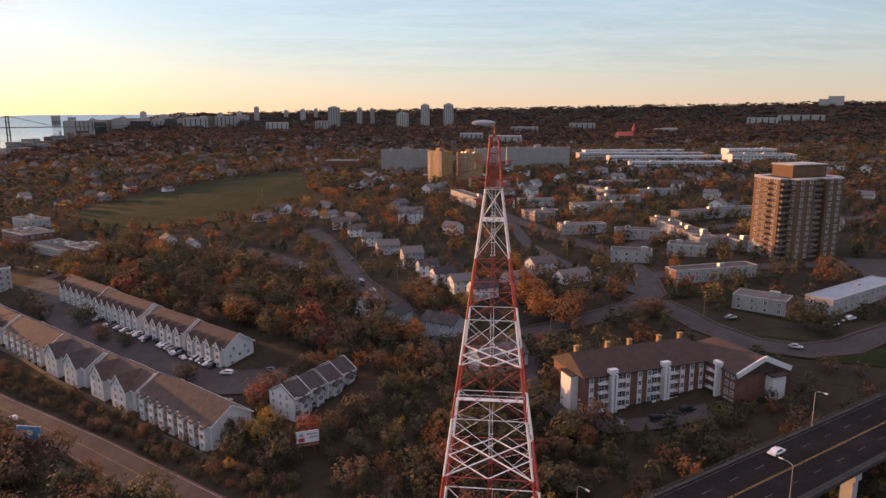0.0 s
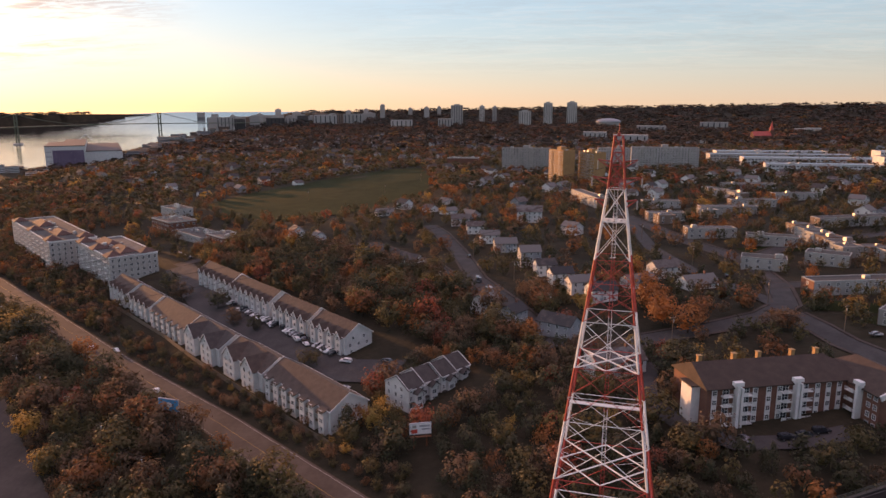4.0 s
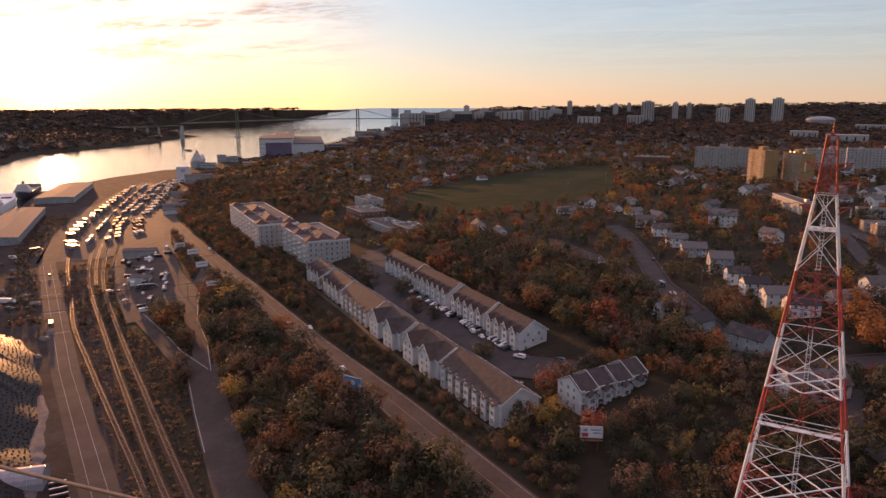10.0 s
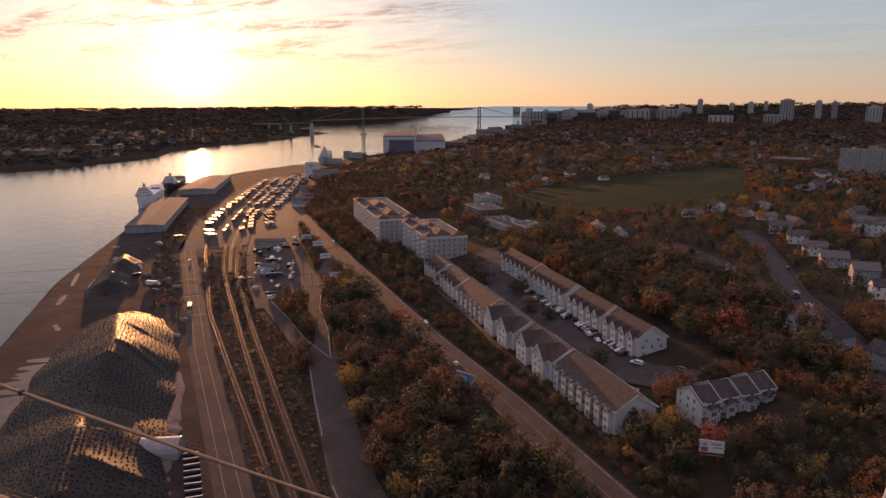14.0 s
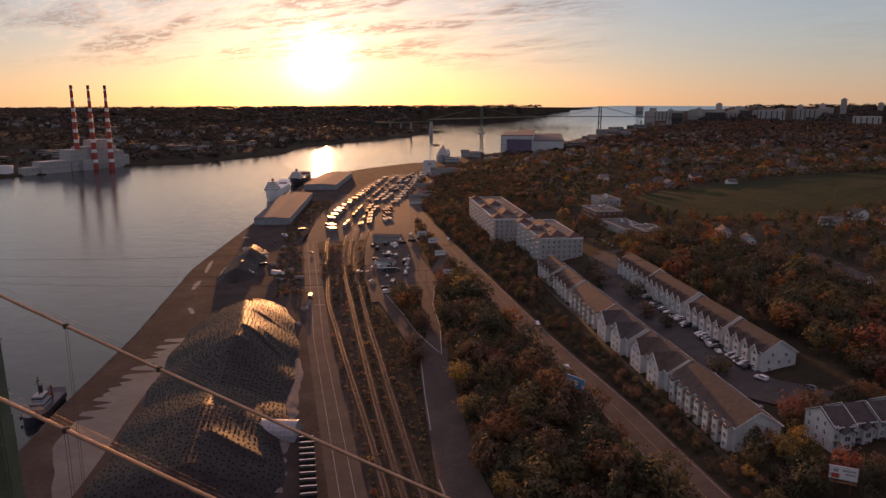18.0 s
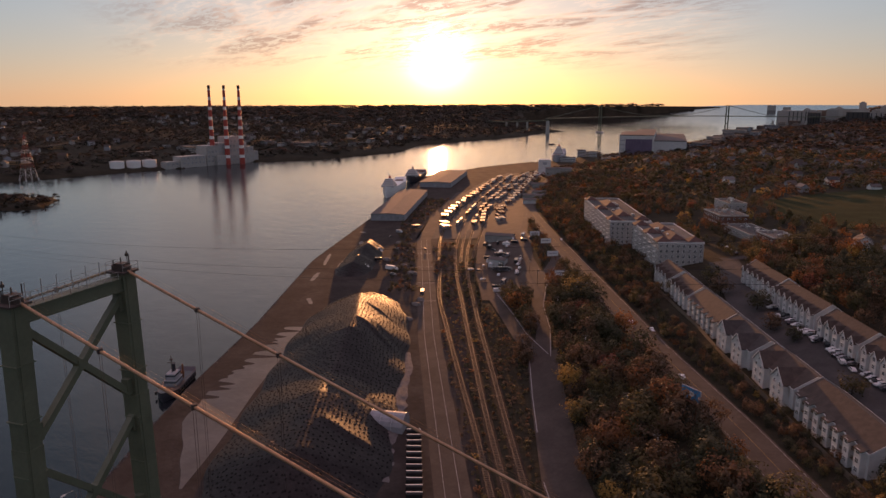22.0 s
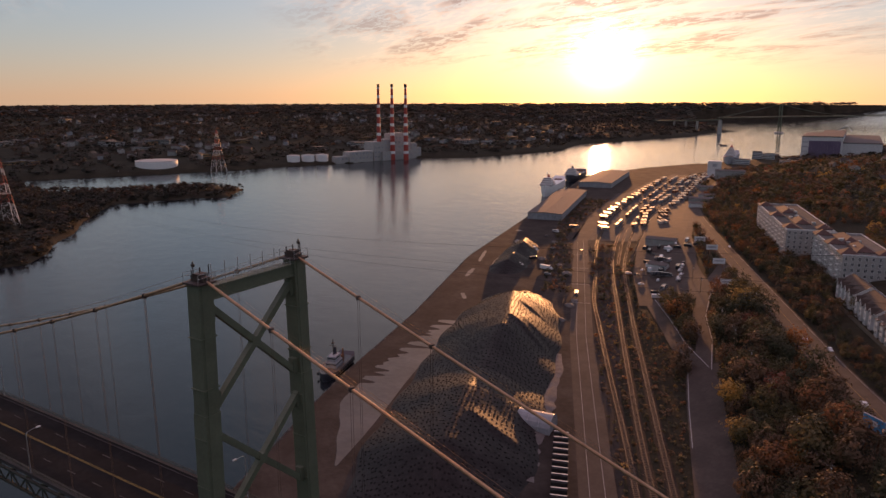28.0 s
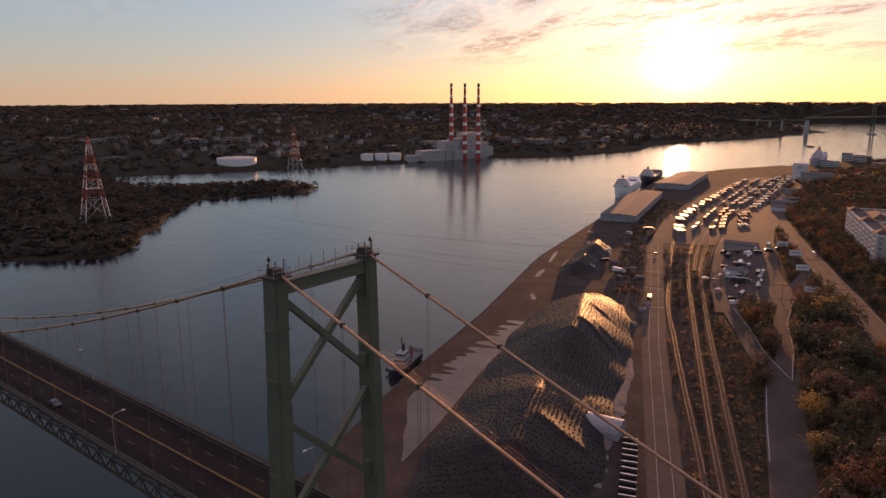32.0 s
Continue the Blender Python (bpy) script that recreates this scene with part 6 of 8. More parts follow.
# ---- flat-roofed row houses on the plateau ----
for x, y, t, w, d, fl, wall, ends, roof in (
        (127, 326, 16, 44, 9, 2, "row_front", "brick", "roof_gravel"), (128, 274, -37, 20, 11, 2, "row_front", "brick", "roof_gravel"), (171, 285, 35, 56, 11, 2, "stucco", "siding_grey", "roof_blue"),
        (195, 503, 22, 70, 9, 2, "row_front", "row_end", "roof_gravel"), (134, 380, -25, 20, 11, 2, "row_front", "row_end", "roof_gravel"), (101, 371, -14, 21, 11, 2, "row_front", "row_end", "roof_gravel"),
        (143, 668, -64, 54, 9, 2, "row_front", "row_end", "roof_gravel"), (72, 518, 9, 26, 9, 2, "row_front", "row_end", "roof_gravel"), (122, 552, 9, 44, 9, 2, "row_front", "row_end", "roof_gravel"),
        (22, 616, -71, 62, 10, 3, "row_front", "row_end", "roof_gravel"), (90, 452, 10, 30, 9, 2, "row_front", "row_end", "roof_gravel"), (120, 428, -12, 28, 9, 2, "row_front", "row_end", "roof_gravel"),
        (78, 590, 5, 30, 10, 2, "row_front", "row_end", "roof_gravel"), (150, 600, 10, 36, 9, 2, "row_front", "row_end", "roof_gravel"), (195, 640, 12, 40, 9, 2, "row_front", "row_end", "roof_gravel"),
        (175, 720, 8, 50, 10, 2, "row_front", "row_end", "roof_gravel")):
    flat_block(x, y, t, w, d, fl, 2.8, wall, roof, "two-storey flat-roofed row of homes with pale fronts", "row house", "plateau row houses", (1.2, 1.4, 4.2), "bl", 1, name="row_house", parapet=.35, end_wall=ends)
for k, (x, y) in enumerate(((147, 470), (148, 456), (149, 442), (151, 428), (151, 414), (150, 400), (163, 400), (169, 391), (176, 382), (70, 505), (104, 535))):
    flat_block(x, y, 16, 12, 10, 2, 2.8, "row_front" if k % 3 else "row_end", "roof_gravel", "stepped flat-roofed home with a white end wall", "row house", "stepped row houses", (1.2, 1.4, 4.0), "bl", 1, name="row_house", parapet=.35)
# flat-roofed shops west of the field
for x, y, t, w, d, fl, wall in ((-305, 512, 143, 34, 22, 2, "brick"), (-262, 474, 143, 44, 20, 1, "grey_wall"), (-236, 462, 143, 26, 18, 1, "brick"), (-330, 560, 143, 30, 16, 2, "stucco"), (-150, 1060, 0, 46, 22, 3, "brick")):
    flat_block(x, y, t, w, d, fl, 3.6, wall, "roof_gravel", "flat-roofed low building with rooftop units", "building", "low flat buildings", (1.5, 1.5, 4), "fl", 6, name="low_building", band="concrete")

# ---- houses along the near street, each at its plot ----
for x, y, t, w, d, fl, wall in ((-73, 502, 10, 13, 9, 2, "white_siding"), (-58, 471, 12, 12, 8, 2, "siding_mixed"), (-45, 438, 12, 12, 8, 2, "siding_mixed"), (-33, 412, 14, 13, 9, 2, "siding_mixed"), (-17, 376, 16, 11, 9, 3, "siding_grey"),
                                (-8, 356, 20, 10, 8, 2, "siding_mixed"), (0, 340, 22, 11, 8, 2, "siding_mixed"), (9, 325, 24, 12, 8, 2, "white_siding"), (18, 312, 20, 12, 9, 2, "siding_mixed")):
    house(x, y, t, w, d, fl, wall, chimney=fl == 2, porch=True, label="narrow wooden house in a row along the street")
for x, y, t, w, d, fl, wall in ((-24, 518, 4, 18, 12, 3, "white_siding"), (36, 332, 30, 15, 9, 1, "siding_mixed"), (50, 352, 28, 14, 9, 2, "white_siding"), (62, 330, 28, 16, 10, 1, "siding_mixed"), (19, 233, 25, 18, 10, 2, "white_siding"),
                                (0, 270, -30, 15, 9, 2, "siding_grey"), (-19, 285, 60, 10, 8, 2, "siding_grey"), (-32, 300, 60, 11, 9, 2, "siding_mixed"), (-181, 458, 120, 13, 9, 2, "white_siding"), (-163, 452, 120, 12, 8, 1, "siding_mixed"),
                                (-142, 550, 30, 14, 9, 1, "white_siding"), (-90, 388, 150, 26, 9, 1, "siding_mixed")):
    house(x, y, t, w, d, fl, wall, chimney=True, porch=fl > 1, label="detached wooden house with a gable roof and porch")

# ---- the wider town: houses on a loose grid of plots ----
rng = random.Random(11)


def blocked(x, y, margin=0.0):
    for cx, cy, hw, hd, c, s in TAKEN:
        dx, dy = x - cx, y - cy
        if abs(dx) < hw + hd + margin and abs(dy) < hw + hd + margin and abs(dx * c + dy * s) < hw + margin and abs(dy * c - dx * s) < hd + margin:
            return True
    return False


in_field = lambda x, y: bool(inside(np.array([x]), np.array([y]), FIELD)[0])
count, far_rows = 0, []
for i in range(-30, 75):
    for j in range(8, 48):
        s0, u0 = i * 26 + rng.uniform(-5, 5), j * 30 + (6 if j % 2 else -6) + rng.uniform(-3, 3)
        x, y = su(s0, u0)
        dd, az = math.hypot(x, y), math.degrees(math.atan2(-x, y))
        if not (-33 < az < 46 and 430 < dd < 2300):
            continue
        if rng.random() > .22 or in_field(x, y) or blocked(x, y, 9):
            continue
        if float(away(np.array([x]), np.array([y]), WEST[:19])[0]) < 260:
            continue
        turn, w, d, fl = rng.choice((53, 143, 233, 323)) + rng.uniform(-4, 4), rng.uniform(10, 15), rng.uniform(8, 10.5), rng.choice((1, 2, 2))
        if dd < 950 and count < 190:
            wall = rng.choice(["siding_mixed", "siding_mixed", "white_siding", "siding_grey"])
            house(x, y, turn, w, d, fl, wall, wins=dd < 600, chimney=rng.random() < .4, label="town house with pale siding among autumn trees", win=(1.2, 1.3, 4.5), group="hillside houses")
            count += 1
        else:
            far_rows.append((x, y, turn, w, d, fl * 2.7 + .4))
            take(x, y, w + 2, d + 2, turn)
FAR_WALLS = ["row_front", "siding_grey", "row_end", "grey_wall", "brick_tan", "roof_dark", "roof_brown", "roof_gravel"]
hv, hf, hm = [], [], []
for x, y, turn, w, d, h in far_rows:
    m = pose(x, y, ground_at(x, y), 0, 0, turn)
    k0, r = len(hv), d * .34
    hv += [tuple(m @ Vector(p)) for p in ((-w / 2, -d / 2, -2), (w / 2, -d / 2, -2), (w / 2, d / 2, -2), (-w / 2, d / 2, -2), (-w / 2, -d / 2, h), (w / 2, -d / 2, h), (w / 2, d / 2, h), (-w / 2, d / 2, h), (-w / 2, 0, h + r), (w / 2, 0, h + r),
                                                (-w / 2 - .3, -d / 2 - .5, h - .2), (w / 2 + .3, -d / 2 - .5, h - .2), (w / 2 + .3, 0, h + r + .15), (-w / 2 - .3, 0, h + r + .15), (w / 2 + .3, d / 2 + .5, h - .2), (-w / 2 - .3, d / 2 + .5, h - .2))]
    hf += [tuple(k0 + i for i in f) for f in ((0, 1, 5, 4), (2, 3, 7, 6), (1, 2, 6, 9, 5), (3, 0, 4, 8, 7), (10, 11, 12, 13), (13, 12, 14, 15))]
    a, b = rng.choice((0, 0, 1, 2, 2, 3, 4)), rng.choice((5, 5, 6, 7))
    hm += [a, a, a, a, b, b]
er = random.Random(77)
for _ in range(650):
    az, dd = er.uniform(54, 110), math.sqrt(er.uniform(1420 ** 2, 3300 ** 2))
    x, y = -dd * math.sin(radians(az)), dd * math.cos(radians(az))
    if math.sin(x * .006) + math.sin(y * .007 + 1) < .2 or not inside(np.array([x]), np.array([y]), EAST)[0] or float(away(np.array([x]), np.array([y]), EAST[:22])[0]) < 40:
        continue
    m = pose(x, y, ground_at(x, y) + 1.5, 0, 0, er.uniform(0, 180))
    w, d, h = er.uniform(10, 17), er.uniform(8, 11), er.uniform(5, 8)
    k0, r = len(hv), d * .34
    hv += [tuple(m @ Vector(p)) for p in ((-w / 2, -d / 2, -4), (w / 2, -d / 2, -4), (w / 2, d / 2, -4), (-w / 2, d / 2, -4), (-w / 2, -d / 2, h), (w / 2, -d / 2, h), (w / 2, d / 2, h), (-w / 2, d / 2, h), (-w / 2, 0, h + r), (w / 2, 0, h + r),
                                                (-w / 2 - .3, -d / 2 - .5, h - .2), (w / 2 + .3, -d / 2 - .5, h - .2), (w / 2 + .3, 0, h + r + .15), (-w / 2 - .3, 0, h + r + .15), (w / 2 + .3, d / 2 + .5, h - .2), (-w / 2 - .3, d / 2 + .5, h - .2))]
    hf += [tuple(k0 + i for i in f) for f in ((0, 1, 5, 4), (2, 3, 7, 6), (1, 2, 6, 9, 5), (3, 0, 4, 8, 7), (10, 11, 12, 13), (13, 12, 14, 15))]
    a, b = er.choice((0, 0, 1, 2, 2, 3)), er.choice((5, 6, 7, 7))
    hm += [a, a, a, a, b, b]
far_houses = mesh_ob("distant_houses", hv, hf, [M[k] for k in FAR_WALLS])
far_houses.data.polygons.foreach_set("material_index", hm)
tagged(far_houses, "many small distant houses between the trees", "houses", kind="stuff")

# ---- sheds, ships and yard things ----
def shed(a, b, wide, tall, label, doors=8):
    a, b = Vector((*a, 0)), Vector((*b, 0))
    c, d = (a + b) / 2, (b - a)
    ob = thing("warehouse", (c.x, c.y, 3.5), math.degrees(math.atan2(d.y, d.x)), label, "warehouse", "quay warehouses")
    ln = d.length
    bm = bmesh.new()
    gable_walls(bm, ln, wide, tall, 1.3, 1)
    part("wall", bm, M["dull_white"], ob)
    bm = bmesh.new()
    gable_roof(bm, ln, wide, tall, 1.3, .5, .3)
    part("roof", bm, M["metal_roof"], ob)
    for k in (-1, 1):
        for i in range(doors):
            bm = bmesh.new()
            x = (i - (doors - 1) / 2) * ln / doors
            y = k * wide / 2
            box(bm, x - 2.2, y - .08, 0, x + 2.2, y + .08, 4.6)
            part("roller_door", bm, M["siding_grey"], ob)
    for k in (-1, 1):
        for i in range(3):
            bm = bmesh.new()
            y = (i - 1) * wide * .28
            box(bm, k * ln / 2 - .08, y - 2.2, 0, k * ln / 2 + .08, y + 2.2, 4.6)
            part("end_door", bm, M["siding_grey"], ob)
    take(c.x, c.y, ln + 4, wide + 4, math.degrees(math.atan2(d.y, d.x)))


shed((-626, 401), (-776, 540), 36, 7.0, "long white quay warehouse with a metal roof")
shed((-826, 612), (-948, 742), 46, 7.5, "long pale quay warehouse with a metal roof")


def ship(x, y, turn, ln, wide, tall, house_at, hull, label, decks=4, name="cargo_ship", mast=9, hl=.22, hw=.9, hatches=(-.4, .1, .3)):
    ob = thing(name, (x, y, 0), turn, label, "ship", "moored ships")
    st = [(-.5, .78, .35), (-.42, 1, .0), (.25, 1, 0), (.38, .72, .05), (.46, .36, .15), (.5, .03, .22)]
    bm = bmesh.new()
    rows = []
    for fx, fw, rise in st:
        rows.append([bm.verts.new((fx * ln, k * wide / 2 * fw * sc, z)) for k, sc, z in ((-1, .7, -1.5), (-1, 1, tall * (.35 + rise)), (-1, 1.02, tall * (1 + rise)), (1, 1.02, tall * (1 + rise)), (1, 1, tall * (.35 + rise)), (1, .7, -1.5))])
    for a, b in zip(rows, rows[1:]):
        for i in range(5):
            bm.faces.new((a[i], b[i], b[i + 1], a[i + 1]))
    bm.faces.new(rows[0])
    bm.faces.new(rows[-1][::-1])
    bmesh.ops.recalc_face_normals(bm, faces=bm.faces)
    part("hull", bm, M[hull], ob)
    z = tall
    for i in range(decks):
        bm = bmesh.new()
        l2, w2 = ln * hl * (1 - .2 * i), wide * (hw - .12 * i)
        box(bm, house_at * ln - l2 / 2, -w2 / 2, z, house_at * ln + l2 / 2, w2 / 2, z + 2.7)
        dk = part("superstructure", bm, M["white_siding"] if name != "tugboat" else M["dull_white"], ob)
        bm = bmesh.new()
        box(bm, house_at * ln - l2 / 2 - .04, -w2 / 2 - .04, z + 1.5, house_at * ln + l2 / 2 + .04, w2 / 2 + .04, z + 2.05)
        part("window_band", bm, M["glass"], dk)
        z += 2.7
    bm = bmesh.new()
    tube(bm, house_at * ln - ln * .05, 0, z - 1, z + 3.5, wide * .09, wide * .075, 12)
    part("funnel", bm, M["red_paint"] if hull != "hull" else M["hull"], ob)
    bm = bmesh.new()
    bar(bm, (house_at * ln + ln * .02, 0, z), (house_at * ln + ln * .02, 0, z + mast), .3)
    bar(bm, (house_at * ln + ln * .02, -wide * .2, z + mast * .6), (house_at * ln + ln * .02, wide * .2, z + mast * .6), .18)
    tube(bm, house_at * ln + ln * .02, 0, z + mast * .75, z + mast * .8, .8, .8, 8)
    part("mast", bm, M["white_paint"] if name != "tugboat" else M["dark_steel"], ob)
    for fx in hatches:
        bm = bmesh.new()
        box(bm, fx * ln - ln * .04, -wide * .28, tall, fx * ln + ln * .04, wide * .28, tall + 1.2)
        part("hatch", bm, M["rust"], ob)
    bm = bmesh.new()
    for k in (-1, 1):
        for fx in np.linspace(-.42, .25, 16):
            bar(bm, (fx * ln, k * wide * .5, tall), (fx * ln, k * wide * .5, tall + 1.1), .08)
        bar(bm, (-.42 * ln, k * wide * .5, tall + 1.1), (.25 * ln, k * wide * .5, tall + 1.1), .08)
    part("deck_railing", bm, M["white_paint"] if name != "tugboat" else M["rust"], ob)
    return ob


ship(-833, 545, -45, 104, 19, 13, .3, "white_paint", "white-hulled cargo ship moored bow-on at the quay")
ship(-955, 668, -46, 96, 22, 9, .3, "hull", "dark-hulled supply ship moored at the quay", 4)
ship(-1065, 1120, -50, 150, 24, 15, .05, "siding_grey", "large grey naval vessel lying at the shipyard", 6, "naval_vessel", 18)
ship(-1330, -6, 30, 14, 4.5, 1.5, -.1, "hull", "small dark workboat drifting off the wooded point", 1, "workboat", 2)
# tug with fenders, alongside the quay
tug = ship(-318, 86.5, 322, 31, 9.5, 3.4, .06, "hull", "dark tugboat with a pale wheelhouse beside the quay", 2, "tugboat", 8, .27, .56, ())
for k in (-1, 1):
    bm = bmesh.new()
    for fx in np.linspace(-.42, .36, 9):
        tube(bm, fx * 29, k * 4.75, 1.3, 2.6, .5, .5, 10)
    part("fender_row", bm, M["black"], tug)
bm = bmesh.new()
tube(bm, -9, 0, 3.2, 4.8, .9, .9, 12)
tube(bm, -4.6, 2, 3.2, 10, .45, .4, 10)
tube(bm, -4.6, -2, 3.2, 10, .45, .4, 10)
part("winch_and_exhausts", bm, M["rust"], tug)
ship(-865, -40, 15, 8, 2.6, 1.0, 0, "hull", "small open boat lying off the point", 1, "small_boat", 1.5)

# white silo tower and its annexe by the rails
silo = thing("silo_tower", (-822, 832, 3.5), 45, "plain white silo tower beside the rail yard", "silo")
for args, nm in (((-10, -9, -1, 10, 9, 29), "tower"), ((-15, -22, -1, 15, -9, 8), "annexe"), ((-9, -8, 29, 9, 8, 30), "roof_cap")):
    bm = bmesh.new()
    box(bm, *args)
    part(nm, bm, M["white_siding"], silo)
bm = bmesh.new()
box(bm, -3, -9.1, 22, 3, -8.9, 26)
part("faded_sign", bm, M["siding_grey"], silo, "faded square of lettering too worn to read")

# hut and the line of white trailers at the foot of the heap
hut = thing("storage_hut", (-220, 140, 3.5), 40, "pale blue-white canvas storage hut", "hut")
bm = bmesh.new()
for i, (x0, x1) in enumerate(((-7, -2.4), (-2.3, 2.3), (2.4, 7))):
    prev = None
    for x in (x0, x1):
        ring = [bm.verts.new((x, 5.5 * math.cos(math.pi * k / 10), 6.2 * math.sin(math.pi * k / 10) ** .8)) for k in range(11)]
        if prev:
            for k in range(10):
                bm.faces.new((prev[k], prev[k + 1], ring[k + 1], ring[k]))
        prev = ring
        bm.faces.new(ring)
part("canvas", bm, M["dull_white"], hut)
for x in (-7, -2.35, 2.35, 7):
    bm = bmesh.new()
    sweep(bm, [(x, 5.55 * math.cos(math.pi * k / 10), 6.25 * max(0, math.sin(math.pi * k / 10)) ** .8) for k in range(11)], .07)
    part("hoop", bm, M["galvanised"], hut)
for i in range(13):
    p = Vector((-207, 143, 0)).lerp(Vector((-163, 112.5, 0)), i / 12)
    tr = thing("trailer", (p.x, p.y, 3.6), 52 + rng.uniform(-2, 2), "white box trailer parked beside the salt heap", "trailer", "parked trailers")
    bm = bmesh.new()
    box(bm, -2.7, -.8, .9, 2.7, .8, 2.6)
    part("box", bm, M["trailer_grey"], tr)
    # a white strip along one roof edge paints the sunlight caught there
    bm = bmesh.new()
    box(bm, -2.72, .5, 2.6, 2.72, .84, 2.74)
    part("sunlit_edge", bm, M["white_paint"], tr, "pale strip standing in for the sunlit roof edge")
    bm = bmesh.new()
    box(bm, -2.7, -.5, .75, 3.2, .5, .9)
    for xx in (-1.8, -.9):
        for k in (-1, 1):
            box(bm, xx - .42, k * 1.0 - .14, .05, xx + .42, k * 1.0 + .14, .9)
    part("chassis", bm, M["black"], tr)
# a gravel ledge and dumped loads round the quay
for x, y, s in ((-470, 300, 3), (-500, 330, 2.4), (-420, 290, 3.4), (-445, 300, 2.2), (-520, 345, 2.6), (-214, 69, 2.0), (-330, 225, 2.2), (-352, 246, 2.6), (-360, 255, 2)):
    bm = bmesh.new()
    bmesh.ops.create_icosphere(bm, subdivisions=2, radius=s)
    for v in bm.verts:
        v.co = Vector((v.co.x * 1.4, v.co.y, max(-.2, v.co.z * .7))) * (1 + .25 * noise.noise(v.co * .6))
    o = part("rubble_mound", bm, M["rock"])
    o.location = (x, y, 3.5)
    tagged(o, "small heap of dumped gravel on the quay", "heap", "gravel heaps")
for x, y, t, k, lb in ((-455, 268, 40, "truck", "pale lorry parked on the quay"), (-437, 283, 20, "truck", "box lorry parked on the quay"), (-470, 292, 80, "van", "white van parked on the quay"), (-500, 310, 10, "truck", "lorry parked beside the heap"),
                       (-423, 275, 60, "suv", "dark loader car on the quay"), (-560, 372, 30, "van", "white van on the quay apron"), (-570, 400, 70, "truck", "lorry on the quay apron"), (-545, 352, 120, "car", "car on the quay apron"), (-368, 262, 143, "truck", "lorry on the quay road"),
                       (-480, 345, 145, "car", "car driving on the quay road")):
    car(x, y, t, k, lb, z=3.95, group="quay vehicles")

# yard sheds, campers and lorries beside the tracks
for x, y, t, w, d, fl in ((-455, 408, 35, 24, 12, 1), (-392, 350, 30, 13, 8, 1), (-622, 612, 45, 26, 16, 1), (-640, 640, 45, 20, 12, 1), (-590, 575, 45, 16, 10, 1), (-700, 700, 45, 22, 14, 1), (-760, 800, 45, 40, 20, 2)):
    house(x, y, t, w, d, fl, "white_siding" if w < 22 else "grey_wall", "metal_roof", 1.4, wins=False, label="low yard shed with a metal roof", name="yard_shed", group="yard sheds", z=max(4.2, ground_at(x, y)) + .2, fh=4.5)
for i, (x, y, t, k) in enumerate(((-339, 303, 60, "van"), (-346, 308, 58, "van"), (-384, 346, 128, "truck"), (-452, 389, 125, "truck"), (-425, 398, 40, "van"), (-420, 404, 42, "van"), (-415, 409, 40, "van"), (-430, 393, 38, "van"), (-436, 418, 130, "truck"), (-400, 330, 80, "suv"),
                                  (-394, 333, 85, "car"), (-372, 318, 80, "car"), (-372, 352, 120, "suv"), (-368, 349, 120, "car"), (-364, 346, 118, "car"), (-376, 357, 122, "car"), (-380, 362, 120, "suv"), (-385, 367, 120, "car"), (-360, 340, 118, "car"), (-356, 336, 120, "suv"))):
    car(x, y, t, k, {"van": "white camper van parked in the yard", "truck": "white box lorry parked in the yard"}.get(k, "car parked in the yard"), group="yard vehicles")
YARD_USED = [(-339, 303), (-346, 308), (-384, 346), (-452, 389), (-425, 398), (-418, 406), (-430, 393), (-436, 418), (-455, 408), (-392, 350), (-372, 352), (-380, 362), (-360, 342)]
yr = random.Random(91)
for i in range(28):
    t = .6 * yr.random()
    x, y = -352 - 170 * t + yr.uniform(-13, 13), 318 + 150 * t + yr.uniform(-13, 13)
    if not any(math.hypot(x - a, y - b) < 5 for a, b in YARD_USED):
        YARD_USED.append((x, y))
        k = yr.choice(("car", "suv", "van", "car", "truck"))
        car(x, y, yr.choice((38, 42, 126, 131)), k, {"van": "white camper van parked in the yard", "truck": "white box lorry parked in the yard"}.get(k, "car parked in the yard"), group="yard vehicles")
# cars in the courts, lots and streets
for x, y, t, k in ((-81, 250, 170, "suv"), (-94, 261, 130, "suv"), (-98, 265, 130, "car"), (-122, 287, 120, "suv"), (-129, 290, 122, "car"), (-64, 248, 160, "car"), (-104, 268, 130, "car"), (-110, 273, 128, "suv"), (-116, 279, 125, "car"), (-75, 229, 55, "car"), (-82, 233, 55, "suv"), (-90, 238, 55, "car"),
                   (-98, 244, 55, "car"), (-106, 250, 55, "suv"), (-114, 256, 55, "car"), (-140, 299, 125, "car"), (-147, 305, 125, "car"), (-155, 311, 125, "suv"), (51, 189.5, -65, "car"), (62, 191, 20, "suv"), (67, 193, 15, "car"), (72, 195, 15, "suv"), (-41, 345, 110, "van"), (-34, 332, 115, "suv"), (-52, 394, 105, "car"),
                   (111, 262, 20, "car"), (146, 253, 30, "car"), (156, 260, 30, "suv"), (150, 257, 30, "car"), (79, 350, 80, "car"), (122, 233, -20, "car"), (-236, 412, 130, "car"), (-243, 418, 130, "car"), (-250, 424, 130, "suv"), (-257, 430, 130, "car"), *((*su(78 + 3.1 * i + 5 * (i // 6), 53.6 + .26 * i), 238, ("car", "suv", "car")[i % 3]) for i in range(26) if i % 7 != 5)):
    car(x, y, t, k, "car parked beside the homes" if k != "van" else "white van parked in the street")
for x, y, t, k in ((*bp(-95, -5.5, 0)[:2], bturn, "car"), (*bp(226, 5.3, 0)[:2], bturn, "car")):
    car(x, y, t, k, "vehicle driving over the bridge deck", z=DECK + .02, group="bridge traffic")
for s0, o, t in ((115, -3, 143), (175, 3, -37), (190, -3, 143), (420, 2.5, -37)):
    x, y = su(s0, o)
    car(x, y, t, "car", "car driving along the main road", group="main road traffic")

